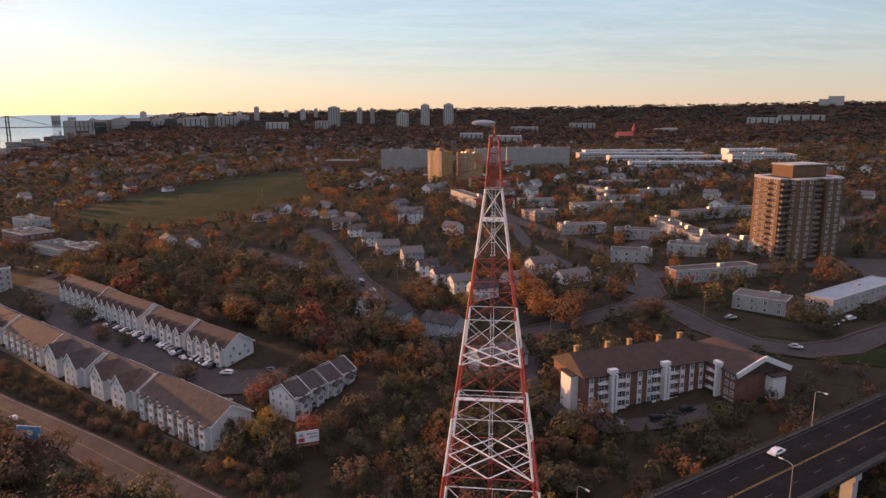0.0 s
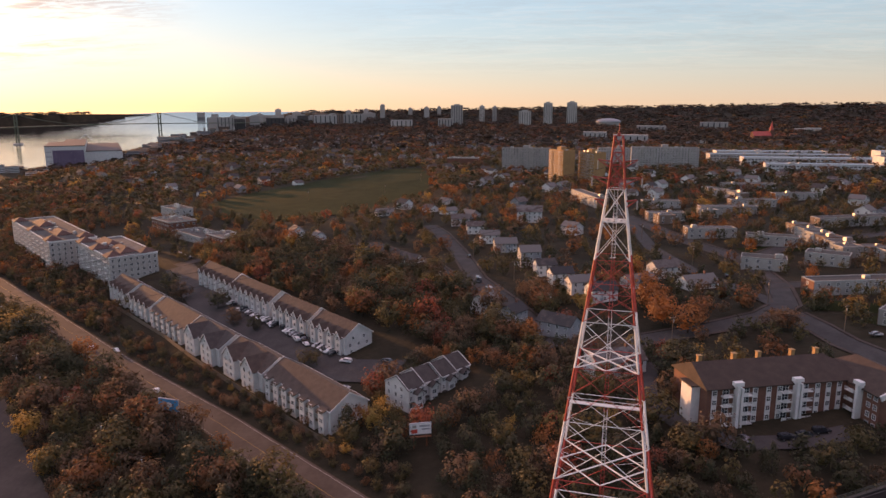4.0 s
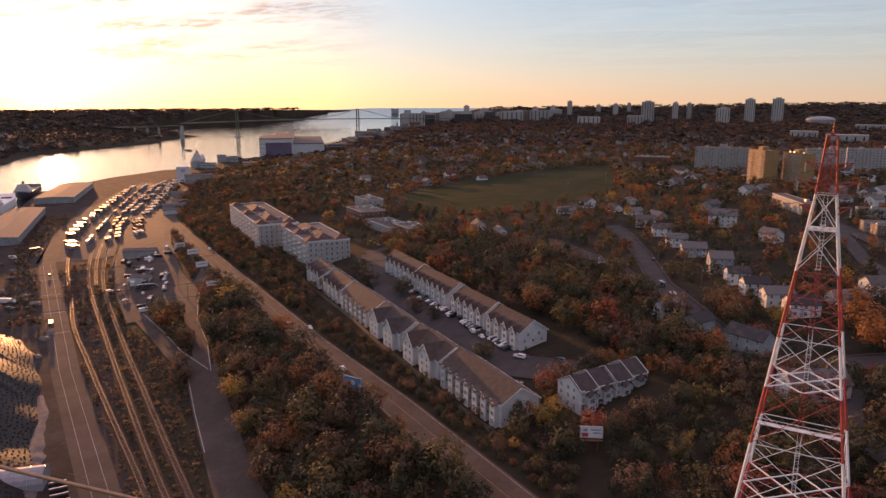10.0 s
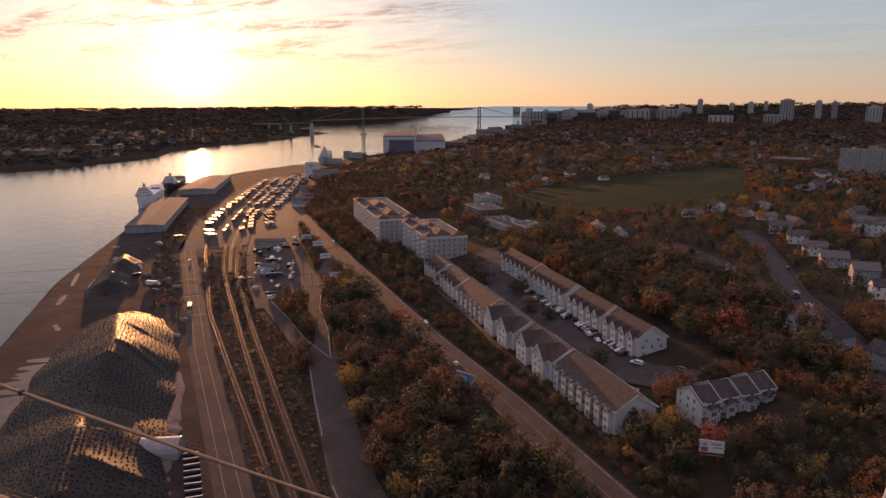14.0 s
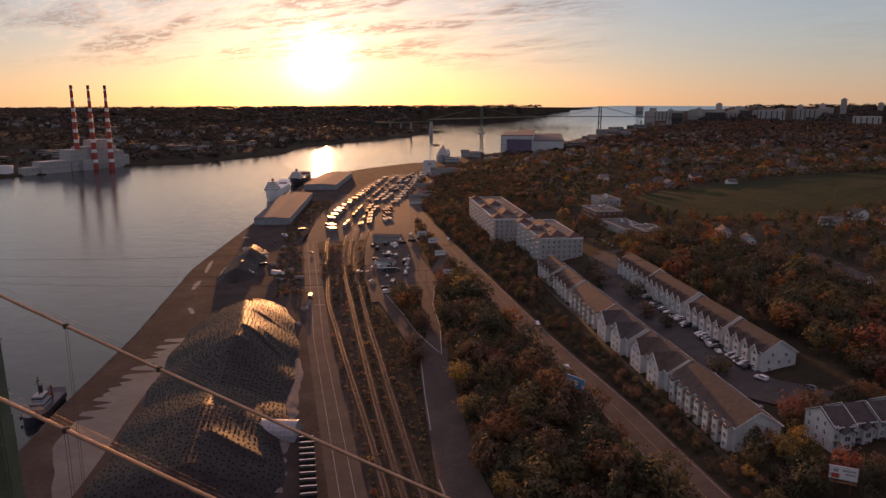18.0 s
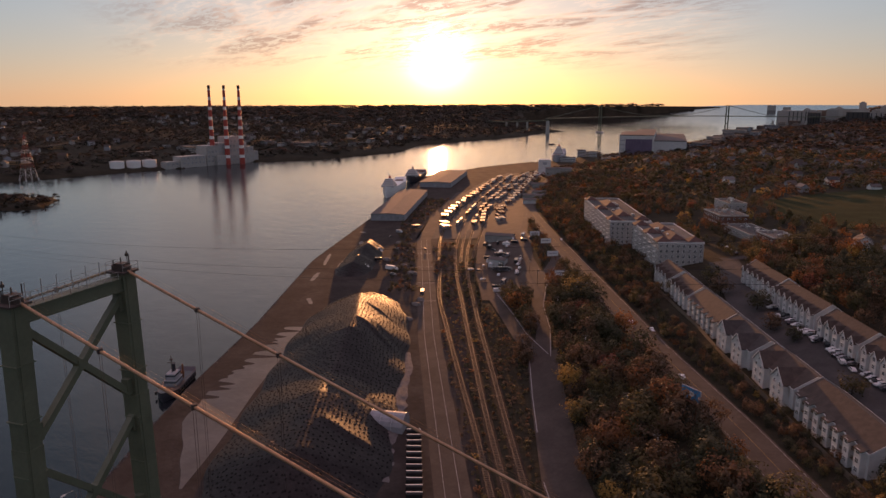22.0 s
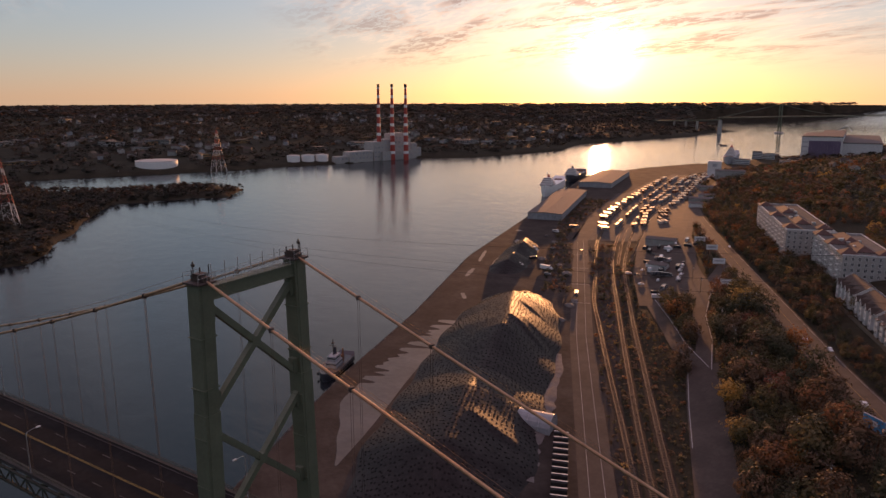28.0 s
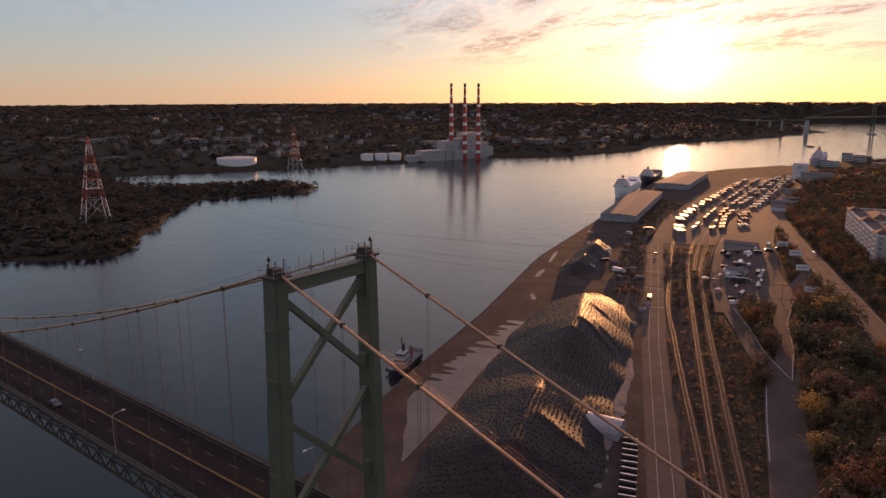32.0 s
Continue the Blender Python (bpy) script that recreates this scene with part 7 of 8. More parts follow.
# ---- poles and wires, billboards ----
POLES = [(-50, 397), (-23, 346), (-58, 330), (-4, 291), (41, 258), (68, 379), (85, 301), (102, 266), (49, 446), (-129, 530), (-118, 741), (-162, 798), (-240, 640), (-180, 700)]


def utility_pole(x, y, turn, tall=10.5, label="wooden utility pole with a crossarm"):
    ob = thing("utility_pole", (x, y, ground_at(x, y)), turn, label, "utility pole", "utility poles")
    bm = bmesh.new()
    tube(bm, 0, 0, -.5, tall, .17, .11, 8)
    part("pole", bm, M["wood"], ob)
    bm = bmesh.new()
    box(bm, -1.2, -.08, tall - .9, 1.2, .08, tall - .72)
    part("crossarm", bm, M["wood"], ob)
    bm = bmesh.new()
    for k in (-1.05, -.5, .5, 1.05):
        tube(bm, k, 0, tall - .72, tall - .45, .06, .05, 6)
    tube(bm, .32, .1, tall - 2.6, tall - 1.6, .24, .24, 8)
    part("insulators_and_transformer", bm, M["galvanised"], ob)


for x, y in POLES:
    utility_pole(x, y, 20 + (x * 7 + y) % 60)
LINE = [su(60 + 34 * i, -30 - .6 * i) for i in range(9)]
for x, y in LINE:
    utility_pole(x, y, 53, 11, "leaning wooden utility pole among the trees")
for line in (LINE, [(41, 258), (85, 301), (68, 379), (49, 446)], [(-4, 291), (-23, 346), (-50, 397)]):
    for a, b in zip(line, line[1:]):
        for o in (-1.0, .5, 1.0):
            bm = bmesh.new()
            pa, pb = Vector((*a, ground_at(*a) + 10)), Vector((*b, ground_at(*b) + 10))
            sd = Vector((0, 0, 1)).cross(pb - pa).normalized() * o
            pts = [pa.lerp(pb, i / 8) + sd - Vector((0, 0, 3.2 * (i / 8) * (1 - i / 8))) for i in range(9)]
            sweep(bm, pts, .025, 4)
            tagged(part("overhead_wire", bm, M["black"]), "thin sagging overhead wire between utility poles", "wire", "overhead wires")
M["sign_blue"] = material("sign_blue", [(.03, .2, .42), (.04, .26, .5), (.06, .3, .55)], .3, .5)
M["sign_white"] = material("sign_white", [(.6, .6, .6), (.7, .7, .7), (.76, .76, .76)], .5, .5)
M["sign_red"] = material("sign_red", [(.45, .05, .04), (.5, .07, .05), (.55, .1, .07)], .5, .5)


def billboard(x, y, z, turn, face, label, marks, w=11.0, h=4.6):
    take(x, y, w + 3, 8, turn)
    for k in (.965, .93, .9, .87) if w < 8 and y < 330 else ():
        take(x * k, y * k, w, 8, turn)
    ob = thing("billboard", (x, y, z), turn, label, "billboard", "roadside billboards")
    bm = bmesh.new()
    box(bm, -w / 2, -.2, 5, w / 2, .2, 5 + h)
    part("panel", bm, M[face], ob)
    bm = bmesh.new()
    for x0, z0, x1, z1 in ((-w / 2 - .15, 4.85, w / 2 + .15, 5), (-w / 2 - .15, 5 + h, w / 2 + .15, 5.15 + h), (-w / 2 - .15, 5, -w / 2, 5 + h), (w / 2, 5, w / 2 + .15, 5 + h)):
        box(bm, x0, -.26, z0, x1, .26, z1)
    part("frame", bm, M["siding_grey"], ob)
    bm = bmesh.new()
    box(bm, -w / 2, .3, 4.4, w / 2, 1.3, 4.5)
    part("catwalk", bm, M["rust"], ob)
    for k in (-w * .3, w * .3):
        bm = bmesh.new()
        box(bm, k - .2, -.2, -6, k + .2, .2, 5)
        part("post", bm, M["rust"], ob)
    for x0, z0, x1, z1, mat in marks:
        bm = bmesh.new()
        if mat == "disc":
            bmesh.ops.create_cone(bm, cap_ends=True, segments=20, radius1=.95, radius2=.95, depth=.06, matrix=Matrix.Translation((x0, .24, z0)) @ Matrix.Rotation(math.pi / 2, 4, "X") @ Matrix.Scale(1.5, 4, (1, 0, 0)))
            part("emblem", bm, M["sign_white"], ob)
        else:
            box(bm, x0, .2, z0, x1, .25, z1)
            part("bar_of_lettering", bm, M[mat], ob)


bx, by = su(81, -12)
billboard(bx, by, ground_at(bx, by) + 2.0, 172, "sign_blue", "blue roadside billboard with a pale oval emblem", ((0, 7.0, 0, 0, "disc"),), 7.9, 4.0)
bx, by = su(0, 30.5)
billboard(bx, by, ground_at(bx, by) - .5, 200, "sign_white", "white roadside billboard with red and dark bars", ((-2.8, 7.2, .3, 7.8, "siding_grey"), (-2.8, 6.3, -.4, 6.7, "siding_grey"), (.9, 5.3, 2.7, 6.5, "sign_red"), (1.2, 6.9, 2.4, 7.8, "grey_wall")), 6.4, 3.3)
for q, (s0, u0, tn) in enumerate(((255, -14, 250), (292, -20, 230), (350, -16, 240), (395, -14, 240), (430, -18, 235))):
    bx, by = su(s0, u0)
    billboard(bx, by, ground_at(bx, by) - 1, tn, "sign_white", "pale roadside billboard above the yard", ((-3, 6.5, 3, 7.4, "siding_grey"),), 8, 3.6)

# ---- power station and tanks across the water ----
plant = thing("power_station", (0, 0, 2.2), 0, "grey power station with three red and white chimneys", "power station")
PT = pose(-1432, 522, 0, 0, 0, 289)
for x0, y0, x1, y1, h in ((-42, -12, 30, 22, 40), (-30, -8, 6, 18, 52), (-58, -6, -42, 24, 30), (30, -10, 58, 22, 36), (-74, -2, -58, 20, 20), (-42, 22, 40, 30, 16), (62, 0, 120, 24, 19), (120, 4, 150, 20, 11)):
    bm = bmesh.new()
    box(bm, x0, y0, -2, x1, y1, h, 0, PT)
    box(bm, x0 + 1, y0 + 1, h, x1 - 1, y1 - 1, h + .8, 0, PT)
    hall = part("hall", bm, M["stucco"], plant)
    for k in range(int((x1 - x0) / 9)):
        for zz in np.arange(5, h - 4, 9):
            bm = bmesh.new()
            xx = x0 + 3 + k * 9
            box(bm, xx, y1 - .05, zz, xx + 4.5, y1 + .15, zz + 3.4, 0, PT)
            part("wall_panel", bm, M["siding_grey"], hall)
for x, y in ((-1409, 492), (-1400, 518.5), (-1391, 545)):
    ch = thing("chimney", (x, y, 2.2), 0)
    ch.parent = plant
    ch.location = (x, y, 0)
    ch["label"] = "tall chimney banded red and white"
    z, i = -2.0, 0
    R = lambda q: 5.4 - 3.0 * min(1, q / 152)
    while z < 152:
        ln = 6.0 if i % 2 else 13.0
        z1 = min(152, z + ln)
        bm = bmesh.new()
        tube(bm, 0, 0, z, z1, R(z), R(z1), 20, cap=z1 >= 152 or z < 0)
        part("band", bm, M["white_paint"] if i % 2 else M["red_paint"], ch)
        z, i = z1, i + 1
    bm = bmesh.new()
    tube(bm, 0, 0, 147, 153.5, 2.75, 2.7, 20)
    part("rim", bm, M["black"], ch)


def tank(x, y, r, h, label):
    ob = thing("storage_tank", (x, y, 3.8), 0, label, "storage tank", "shore tanks")
    bm = bmesh.new()
    tube(bm, 0, 0, -2, h, r, r, 40)
    part("shell", bm, M["white_paint"], ob)
    bm = bmesh.new()
    tube(bm, 0, 0, h, h + 1.2, r * 1.01, r * .3, 40)
    part("lid", bm, M["concrete"], ob)
    bm = bmesh.new()
    for i in range(12):
        a = i * .09
        bar(bm, ((r + .5) * math.cos(a + 3.6), (r + .5) * math.sin(a + 3.6), h * i / 12), ((r + .5) * math.cos(a + 3.69), (r + .5) * math.sin(a + 3.69), h * (i + 1) / 12), .5)
    part("stair", bm, M["galvanised"], ob)


tank(-1374, 57, 36, 15, "wide low white oil tank on the far shore")
for y in (308, 337, 365):
    tank(-1392, y, 12.5, 14, "white cylindrical oil tank on the far shore")
rng = random.Random(21)


def shore_building(x, y, turn, w, d, h, label="pale flat industrial building on the far shore", mat=None):
    ob = thing("far_building", (x, y, ground_at(x, y)), turn, label, "building", "far shore buildings")
    bm = bmesh.new()
    box(bm, -w / 2, -d / 2, -3, w / 2, d / 2, h)
    part("wall", bm, M[mat or rng.choice(("stucco", "grey_wall", "white_siding", "brick_tan"))], ob)
    bm = bmesh.new()
    box(bm, -w / 2 - .3, -d / 2 - .3, h, w / 2 + .3, d / 2 + .3, h + .7)
    part("roof", bm, M["roof_gravel"], ob)
    for z in np.arange(1.6, h - 1.5, 3.3):                  # a ribbon of glass round each storey
        bm = bmesh.new()
        box(bm, -w / 2 - .1, -d / 2 - .1, z, w / 2 + .1, d / 2 + .1, z + 1.3)
        part("window_band", bm, M["glass"], ob)
    return ob


for i in range(110):
    az = rng.uniform(56, 108)
    dd = rng.choice((rng.uniform(1480, 2000), rng.uniform(1700, 3000), rng.uniform(2400, 3800)))
    x, y = -dd * math.sin(radians(az)), dd * math.cos(radians(az))
    if not inside(np.array([x]), np.array([y]), EAST)[0] or float(away(np.array([x]), np.array([y]), EAST[:22])[0]) < 30:
        continue
    shore_building(x, y, rng.uniform(0, 180), rng.uniform(14, 60), rng.uniform(10, 26), rng.choice((4, 5, 7, 7, 10)))

# ---- shipyard hall ----
hall = thing("shipyard_hall", (-1064, 1317, 3.5), 35.5, "huge white shipbuilding hall with a dark purple door", "shipyard hall")
for x0, y0, x1, y1, h, mat in ((0, 0, 76, 190, 44, "white_siding"), (30, 190, 76, 330, 44, "white_siding"), (76, 20, 148, 380, 31, "white_siding"), (10, 330, 112, 430, 22, "stucco")):
    bm = bmesh.new()
    box(bm, x0, y0, -3, x1, y1, h)
    part("wall", bm, M[mat], hall)
    bm = bmesh.new()
    box(bm, x0 - .6, y0 - .6, h, x1 + .6, y1 + .6, h + 1.6)
    part("roof", bm, M["metal_roof"], hall)
M["purple_door"] = material("purple_door", [(.1, .07, .12), (.14, .1, .16), (.17, .13, .19)], .05, .6)
for i in range(10):
    bm = bmesh.new()
    box(bm, 14 + i * 5.9, -.5, 0, 14 + i * 5.9 + 5.8, -.1 + .1 * (i % 2), 36)
    part("door_panel", bm, M["purple_door"], hall, "tall dark purple folding door panel")
for z in (12, 22, 32):
    bm = bmesh.new()
    for i in range(3):
        box(bm, 2 + i * 3.6, -.3, z, 4.6 + i * 3.6, .1, z + 2)
    part("vent_row", bm, M["siding_grey"], hall)
for i, (x, y, w, d, h) in enumerate(((-1100, 1240, 26, 20, 18), (-1085, 1215, 18, 14, 24), (-1120, 1290, 40, 18, 14), (-1060, 1225, 16, 12, 12), (-985, 1200, 30, 14, 9), (-930, 1130, 40, 16, 8), (-1010, 1090, 30, 20, 9))):
    shore_building(x, y, 35, w, d, h, "pale shipyard workshop by the water", "white_siding")
crane = thing("shipyard_crane", (-1190, 1580, 3.5), 30, "slender shipyard crane with a raised jib", "crane")
bm = bmesh.new()
for a in (-4, 4):
    for b in (-4, 4):
        bar(bm, (a, b, 0), (a * .4, b * .4, 30), .9)
part("portal", bm, M["siding_grey"], crane)
bm = bmesh.new()
bar(bm, (-8, 0, 33), (26, 0, 58), 1.3)
bar(bm, (26, 0, 58), (40, 0, 44), 1.0)
box(bm, -9, -3, 29, 2, 3, 35)
part("jib", bm, M["siding_grey"], crane)

# ---- the other suspension bridge, far down the harbour ----
far_bridge = thing("far_bridge", (0, 0, 0), 0, "distant suspension bridge over the harbour mouth", "bridge")
FA, FB = Vector((-1850, 2168, 0)), Vector((-1660, 2736, 0))
fd = (FB - FA).normalized()
fn = Vector((-fd.y, fd.x, 0))
for p in (FA, FB):
    for k in (-1, 1):
        bm = bmesh.new()
        bar(bm, p + fn * 8 * k + Vector((0, 0, -3)), p + fn * 7 * k + Vector((0, 0, 103)), 3.6, 3.6)
        part("tower_leg", bm, M["green_steel"], far_bridge)
    bm = bmesh.new()
    for z in (30, 58, 80, 101):
        bar(bm, p + fn * -8 + Vector((0, 0, z)), p + fn * 8 + Vector((0, 0, z)), 3, 3)
    part("portal_strut", bm, M["green_steel"], far_bridge)
    bm = bmesh.new()
    tube(bm, p.x, p.y, -3, 5, 16, 15, 20)
    part("pier_base", bm, M["concrete"], far_bridge)
dk = lambda a: 52 + 9 * math.sin(math.pi * min(1, max(0, (a + 420) / 1440)))
stops = [-230 + 30 * i for i in range(52)]
bm = bmesh.new()
for a, b in zip(stops, stops[1:]):
    bar(bm, FA + fd * a + Vector((0, 0, dk(a))), FA + fd * b + Vector((0, 0, dk(b))), 16, 3.2)
part("deck", bm, M["green_steel"], far_bridge)
span = (FB - FA).length
for k in (-1, 1):
    bm = bmesh.new()
    cz = lambda a: 103 - 40 * 4 * (a / span) * (1 - a / span) if 0 <= a <= span else 103 - (103 - 56) * min(1, (-a if a < 0 else a - span) / 230)
    for a, b in zip(range(-230, int(span) + 231, 20), range(-210, int(span) + 251, 20)):
        bar(bm, FA + fd * a + fn * 7.5 * k + Vector((0, 0, cz(a))), FA + fd * b + fn * 7.5 * k + Vector((0, 0, cz(b))), 1.0, 1.0)
    part("main_cable", bm, M["green_steel"], far_bridge)
pa = FA - fd * 225
bends = [pa, pa + Vector((-90, -20, 0)), pa + Vector((-200, 30, 0)), pa + Vector((-330, 90, 0)), pa + Vector((-520, 150, 0))]
for i, (a, b) in enumerate(zip(bends, bends[1:])):
    bm = bmesh.new()
    bar(bm, a + Vector((0, 0, 49 - 5 * i)), b + Vector((0, 0, 45 - 5 * i)), 16, 4)
    part("approach_span", bm, M["green_steel"], far_bridge)
for i, p in enumerate([pa] + bends[1:-1] + [FB + fd * 240, FB + fd * 420, FB + fd * 600]):
    bm = bmesh.new()
    tube(bm, p.x, p.y, -4, 47 - 5 * min(i, 2), 8 if i == 0 else 5, 6 if i == 0 else 4, 10)
    part("pier", bm, M["concrete"], far_bridge)

# ---- skyline of the far town ----
def high_rise(az, dd, w, d, top_el, mat, label="distant high-rise block on the skyline", crown=True):
    x, y = -dd * math.sin(radians(az)), dd * math.cos(radians(az))
    top = 131 + dd * math.tan(radians(top_el))
    g = ground_at(x, y)
    ob = thing("high_rise", (x, y, g), az, label, "high-rise", "skyline blocks")
    h = max(12, top - g)
    bm = bmesh.new()
    box(bm, -w / 2, -d / 2, -4, w / 2, d / 2, h)
    part("wall", bm, M[mat], ob)
    n = 5 if w > 36 else 3
    for i in range(n if dd < 3800 else 0):
        bm = bmesh.new()
        box(bm, -w / 2 + w * (i + .4) / n, -d / 2 - .2, 6, -w / 2 + w * (i + .6) / n, -d / 2 + .2, h - 4)
        part("window_strip", bm, M["glass"], ob)
    if crown:
        bm = bmesh.new()
        box(bm, -w * .25, -d * .3, h, w * .25, d * .3, h + 5)
        part("plant_room", bm, M["concrete"], ob)


for az, dd, w, top_el, mat in ((1.4, 3150, 46, .3, "concrete"), (-.45, 3150, 52, .34, "concrete"), (8.6, 3300, 66, .12, "grey_wall"), (6.6, 3400, 30, .05, "concrete"), (5.6, 3450, 26, .0, "grey_wall"), (14.5, 3900, 32, .14, "grey_wall"), (15.8, 4100, 34, -.2, "stucco"), (3.2, 3000, 60, -.35, "concrete"),
                                (12.3, 4200, 30, -.12, "grey_wall"), (11.0, 4000, 34, -.05, "stucco"), (10.0, 4100, 26, .0, "grey_wall"), (17.2, 4000, 34, -.3, "stucco"), (22.6, 4200, 40, -.2, "stucco"), (21.2, 4000, 60, -.42, "stucco"), (24.0, 3900, 40, -.55, "stucco"),
                                (26.0, 3700, 34, -.66, "stucco")):
    high_rise(az, dd, w * .82, 24, top_el - .08, mat)
for az, dd, w, top_el, mat in ((28.3, 4600, 46, -.5, "row_front"), (27.3, 4600, 42, -.62, "row_front"), (26.3, 4300, 60, -.85, "row_front"), (-28.6, 4700, 80, .75, "concrete"), (-27.9, 4700, 60, .55, "stucco"), (-26.5, 3600, 190, -.55, "row_front"), (-24, 3300, 120, -.75, "stucco"), (19.0, 3500, 110, -.72, "stucco"),
                                (-17.6, 2300, 44, -1.55, "concrete"), (-16.8, 2320, 30, -1.6, "row_front"), (-11.0, 2600, 90, -1.2, "grey_wall"), (13.0, 3000, 90, -1.1, "concrete"), (9.5, 2900, 60, -1.0, "grey_wall"), (-6.5, 2400, 90, -1.5, "row_front"), (-2.3, 1900, 60, -2.0, "row_front"), (-5, 1750, 80, -2.2, "stucco")):
    high_rise(az, dd, w, 30, top_el, mat, "distant building rising over the trees", False)
# the old town's low blocks, shoulder to shoulder along the ridge
kr = random.Random(21)
for i in range(26):
    az = 15.5 + 12.5 * (i + kr.random()) / 26
    high_rise(az, kr.uniform(3500, 4300), kr.uniform(35, 95), 26, -.42 - .035 * (az - 15) + kr.uniform(-.28, .04), kr.choice(("row_end", "grey_wall", "row_front", "roof_gravel")), "low town block along the distant ridge", i % 3 == 0)
# sheds and workshops along the far waterfront
for i in range(30):
    t = (i + kr.random()) / 30
    x, y = float(np.interp(t, (0, .3, .7, 1), (-1150, -1340, -1560, -1690))), float(np.interp(t, (0, .3, .7, 1), (1500, 2100, 2600, 3400)))
    k = kr.uniform(45, 150)
    shore_building(x + .93 * k, y + .3 * k, kr.choice((20, 24, 110)), kr.uniform(30, 90), kr.uniform(18, 34), kr.uniform(9, 26), "grey waterfront shed beside the far harbour", kr.choice(("row_end", "grey_wall", "row_front", "siding_grey")))
dome = thing("dome_hall", (170, 2980, ground_at(170, 2980)), 0, "low white domed sports hall far off", "sports hall")
bm = bmesh.new()
bmesh.ops.create_uvsphere(bm, u_segments=32, v_segments=12, radius=1)
for v in bm.verts:
    v.co = Vector((v.co.x * 50, v.co.y * 46, max(-.4, v.co.z) * 14 + 17))
part("dome", bm, M["dull_white"], dome, smooth=True)
bm = bmesh.new()
tube(bm, 0, 0, -4, 17, 45, 46, 32)
part("drum", bm, M["grey_wall"], dome)
church = thing("church", (442, 1740, ground_at(442, 1740)), 20, "church with a red roof and a slender steeple", "church")
bm = bmesh.new()
gable_walls(bm, 44, 16, 12, 9)
part("nave", bm, M["brick"], church)
bm = bmesh.new()
gable_roof(bm, 44, 16, 12, 9)
part("roof", bm, M["red_paint"], church, "bright red church roof")
bm = bmesh.new()
box(bm, 22, -4, -3, 30, 4, 24)
part("tower", bm, M["brick"], church)
bm = bmesh.new()
bmesh.ops.create_cone(bm, cap_ends=True, segments=8, radius1=4.6, radius2=.1, depth=20, matrix=Matrix.Translation((26, 0, 34)))
part("spire", bm, M["red_paint"], church)

# ---- trees ----
def leaf_material(name, a, b, c, through_light=.4, vary=.2):
    m = material(name, [a, b, c], .8, .75, per_island=vary, fine=.5)
    nd, lk = m.node_tree.nodes, m.node_tree.links
    pr = nd["Principled BSDF"]
    tr = nd.new("ShaderNodeBsdfTranslucent")
    mx = nd.new("ShaderNodeMixShader")
    mx.inputs[0].default_value = through_light
    lk.new(pr.inputs["Base Color"].links[0].from_socket, tr.inputs["Color"])
    lk.new(pr.outputs[0], mx.inputs[1])
    lk.new(tr.outputs[0], mx.inputs[2])
    lk.new(mx.outputs[0], nd["Material Output"].inputs["Surface"])
    return m


LEAVES = [leaf_material(name, *[tuple(v * f for v in c) for f in (.75, 1.12, 1.5)]) for name, c in
          (("leaf_dark_green", (.058, .056, .028)), ("leaf_olive", (.092, .076, .03)), ("leaf_brown", (.118, .074, .042)), ("leaf_rust", (.155, .072, .03)),
           ("leaf_orange", (.24, .1, .03)), ("leaf_gold", (.3, .19, .048)), ("leaf_red", (.2, .064, .034)))]
# darker, greyer copies of LEAVES: the haze of distance is put into their colour
HAZED_LEAVES = [leaf_material("hazed_leaf_" + key, *[tuple(v * f for v in c) for f in (.7, 1, 1.35)], .47, .35) for key, c in
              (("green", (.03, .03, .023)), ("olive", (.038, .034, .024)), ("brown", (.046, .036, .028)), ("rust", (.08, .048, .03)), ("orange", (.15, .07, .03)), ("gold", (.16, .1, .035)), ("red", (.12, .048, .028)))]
SHARE = [.32, .24, .25, .09, .05, .03, .02]
M["bark"] = material("bark", [(.03, .025, .02), (.05, .042, .035), (.075, .065, .055)], 2.0, .95, bump=.6)
nrg = np.random.RandomState(7)


def crown_arrays(kind, n_clump, per, leaf, seed):
    """Leaves as bent quads, gathered in clumps over a lumpy crown one metre high and wide."""
    r = np.random.RandomState(seed)
    if kind == "cone":
        z = r.uniform(.1, 1, n_clump) ** .9
        rad = (1.03 - z) * .36 * r.uniform(.55, 1.1, n_clump)
        a = r.uniform(0, 2 * np.pi, n_clump)
        c = np.stack([rad * np.cos(a), rad * np.sin(a), z], -1)
        size = .10 + .08 * (1 - z)
    else:
        d = r.normal(size=(n_clump, 3))
        d /= np.linalg.norm(d, axis=1, keepdims=True)
        lob = 1 + .28 * np.sin(3 * d[:, :1] * 2 + seed) * np.cos(2.3 * d[:, 1:2] * 2 + seed * 2)
        c = d * np.array([.42, .42, .36]) * lob * r.uniform(.4, 1.0, (n_clump, 1)) ** .25 + [0, 0, .60]
        c[:, 2] = np.maximum(c[:, 2], .2)
        size = r.uniform(.09, .17, n_clump)
    C = np.repeat(c, per, 0)
    S = np.repeat(size, per)[:, None]
    P = C + r.normal(size=C.shape) * S * .55
    # each leaf spray faces outwards from its clump and from the crown, a little askew
    out = (P - C) / S * .5 + (P - [0, 0, .5]) * 2.4 + r.normal(size=P.shape) * .3 + [0, 0, .2]
    out /= np.linalg.norm(out, axis=1, keepdims=True)
    u = np.cross(out, r.normal(size=P.shape))
    u /= np.linalg.norm(u, axis=1, keepdims=True)
    v = np.cross(out, u)
    v /= np.linalg.norm(v, axis=1, keepdims=True)
    L = leaf * r.uniform(.6, 1.3, (len(P), 1))
    q = np.stack([P - u * L, P - v * L * .6, P + u * L, P + v * L * .6 + np.cross(u, v) * L * .25], 1)
    return q.reshape(-1, 3)


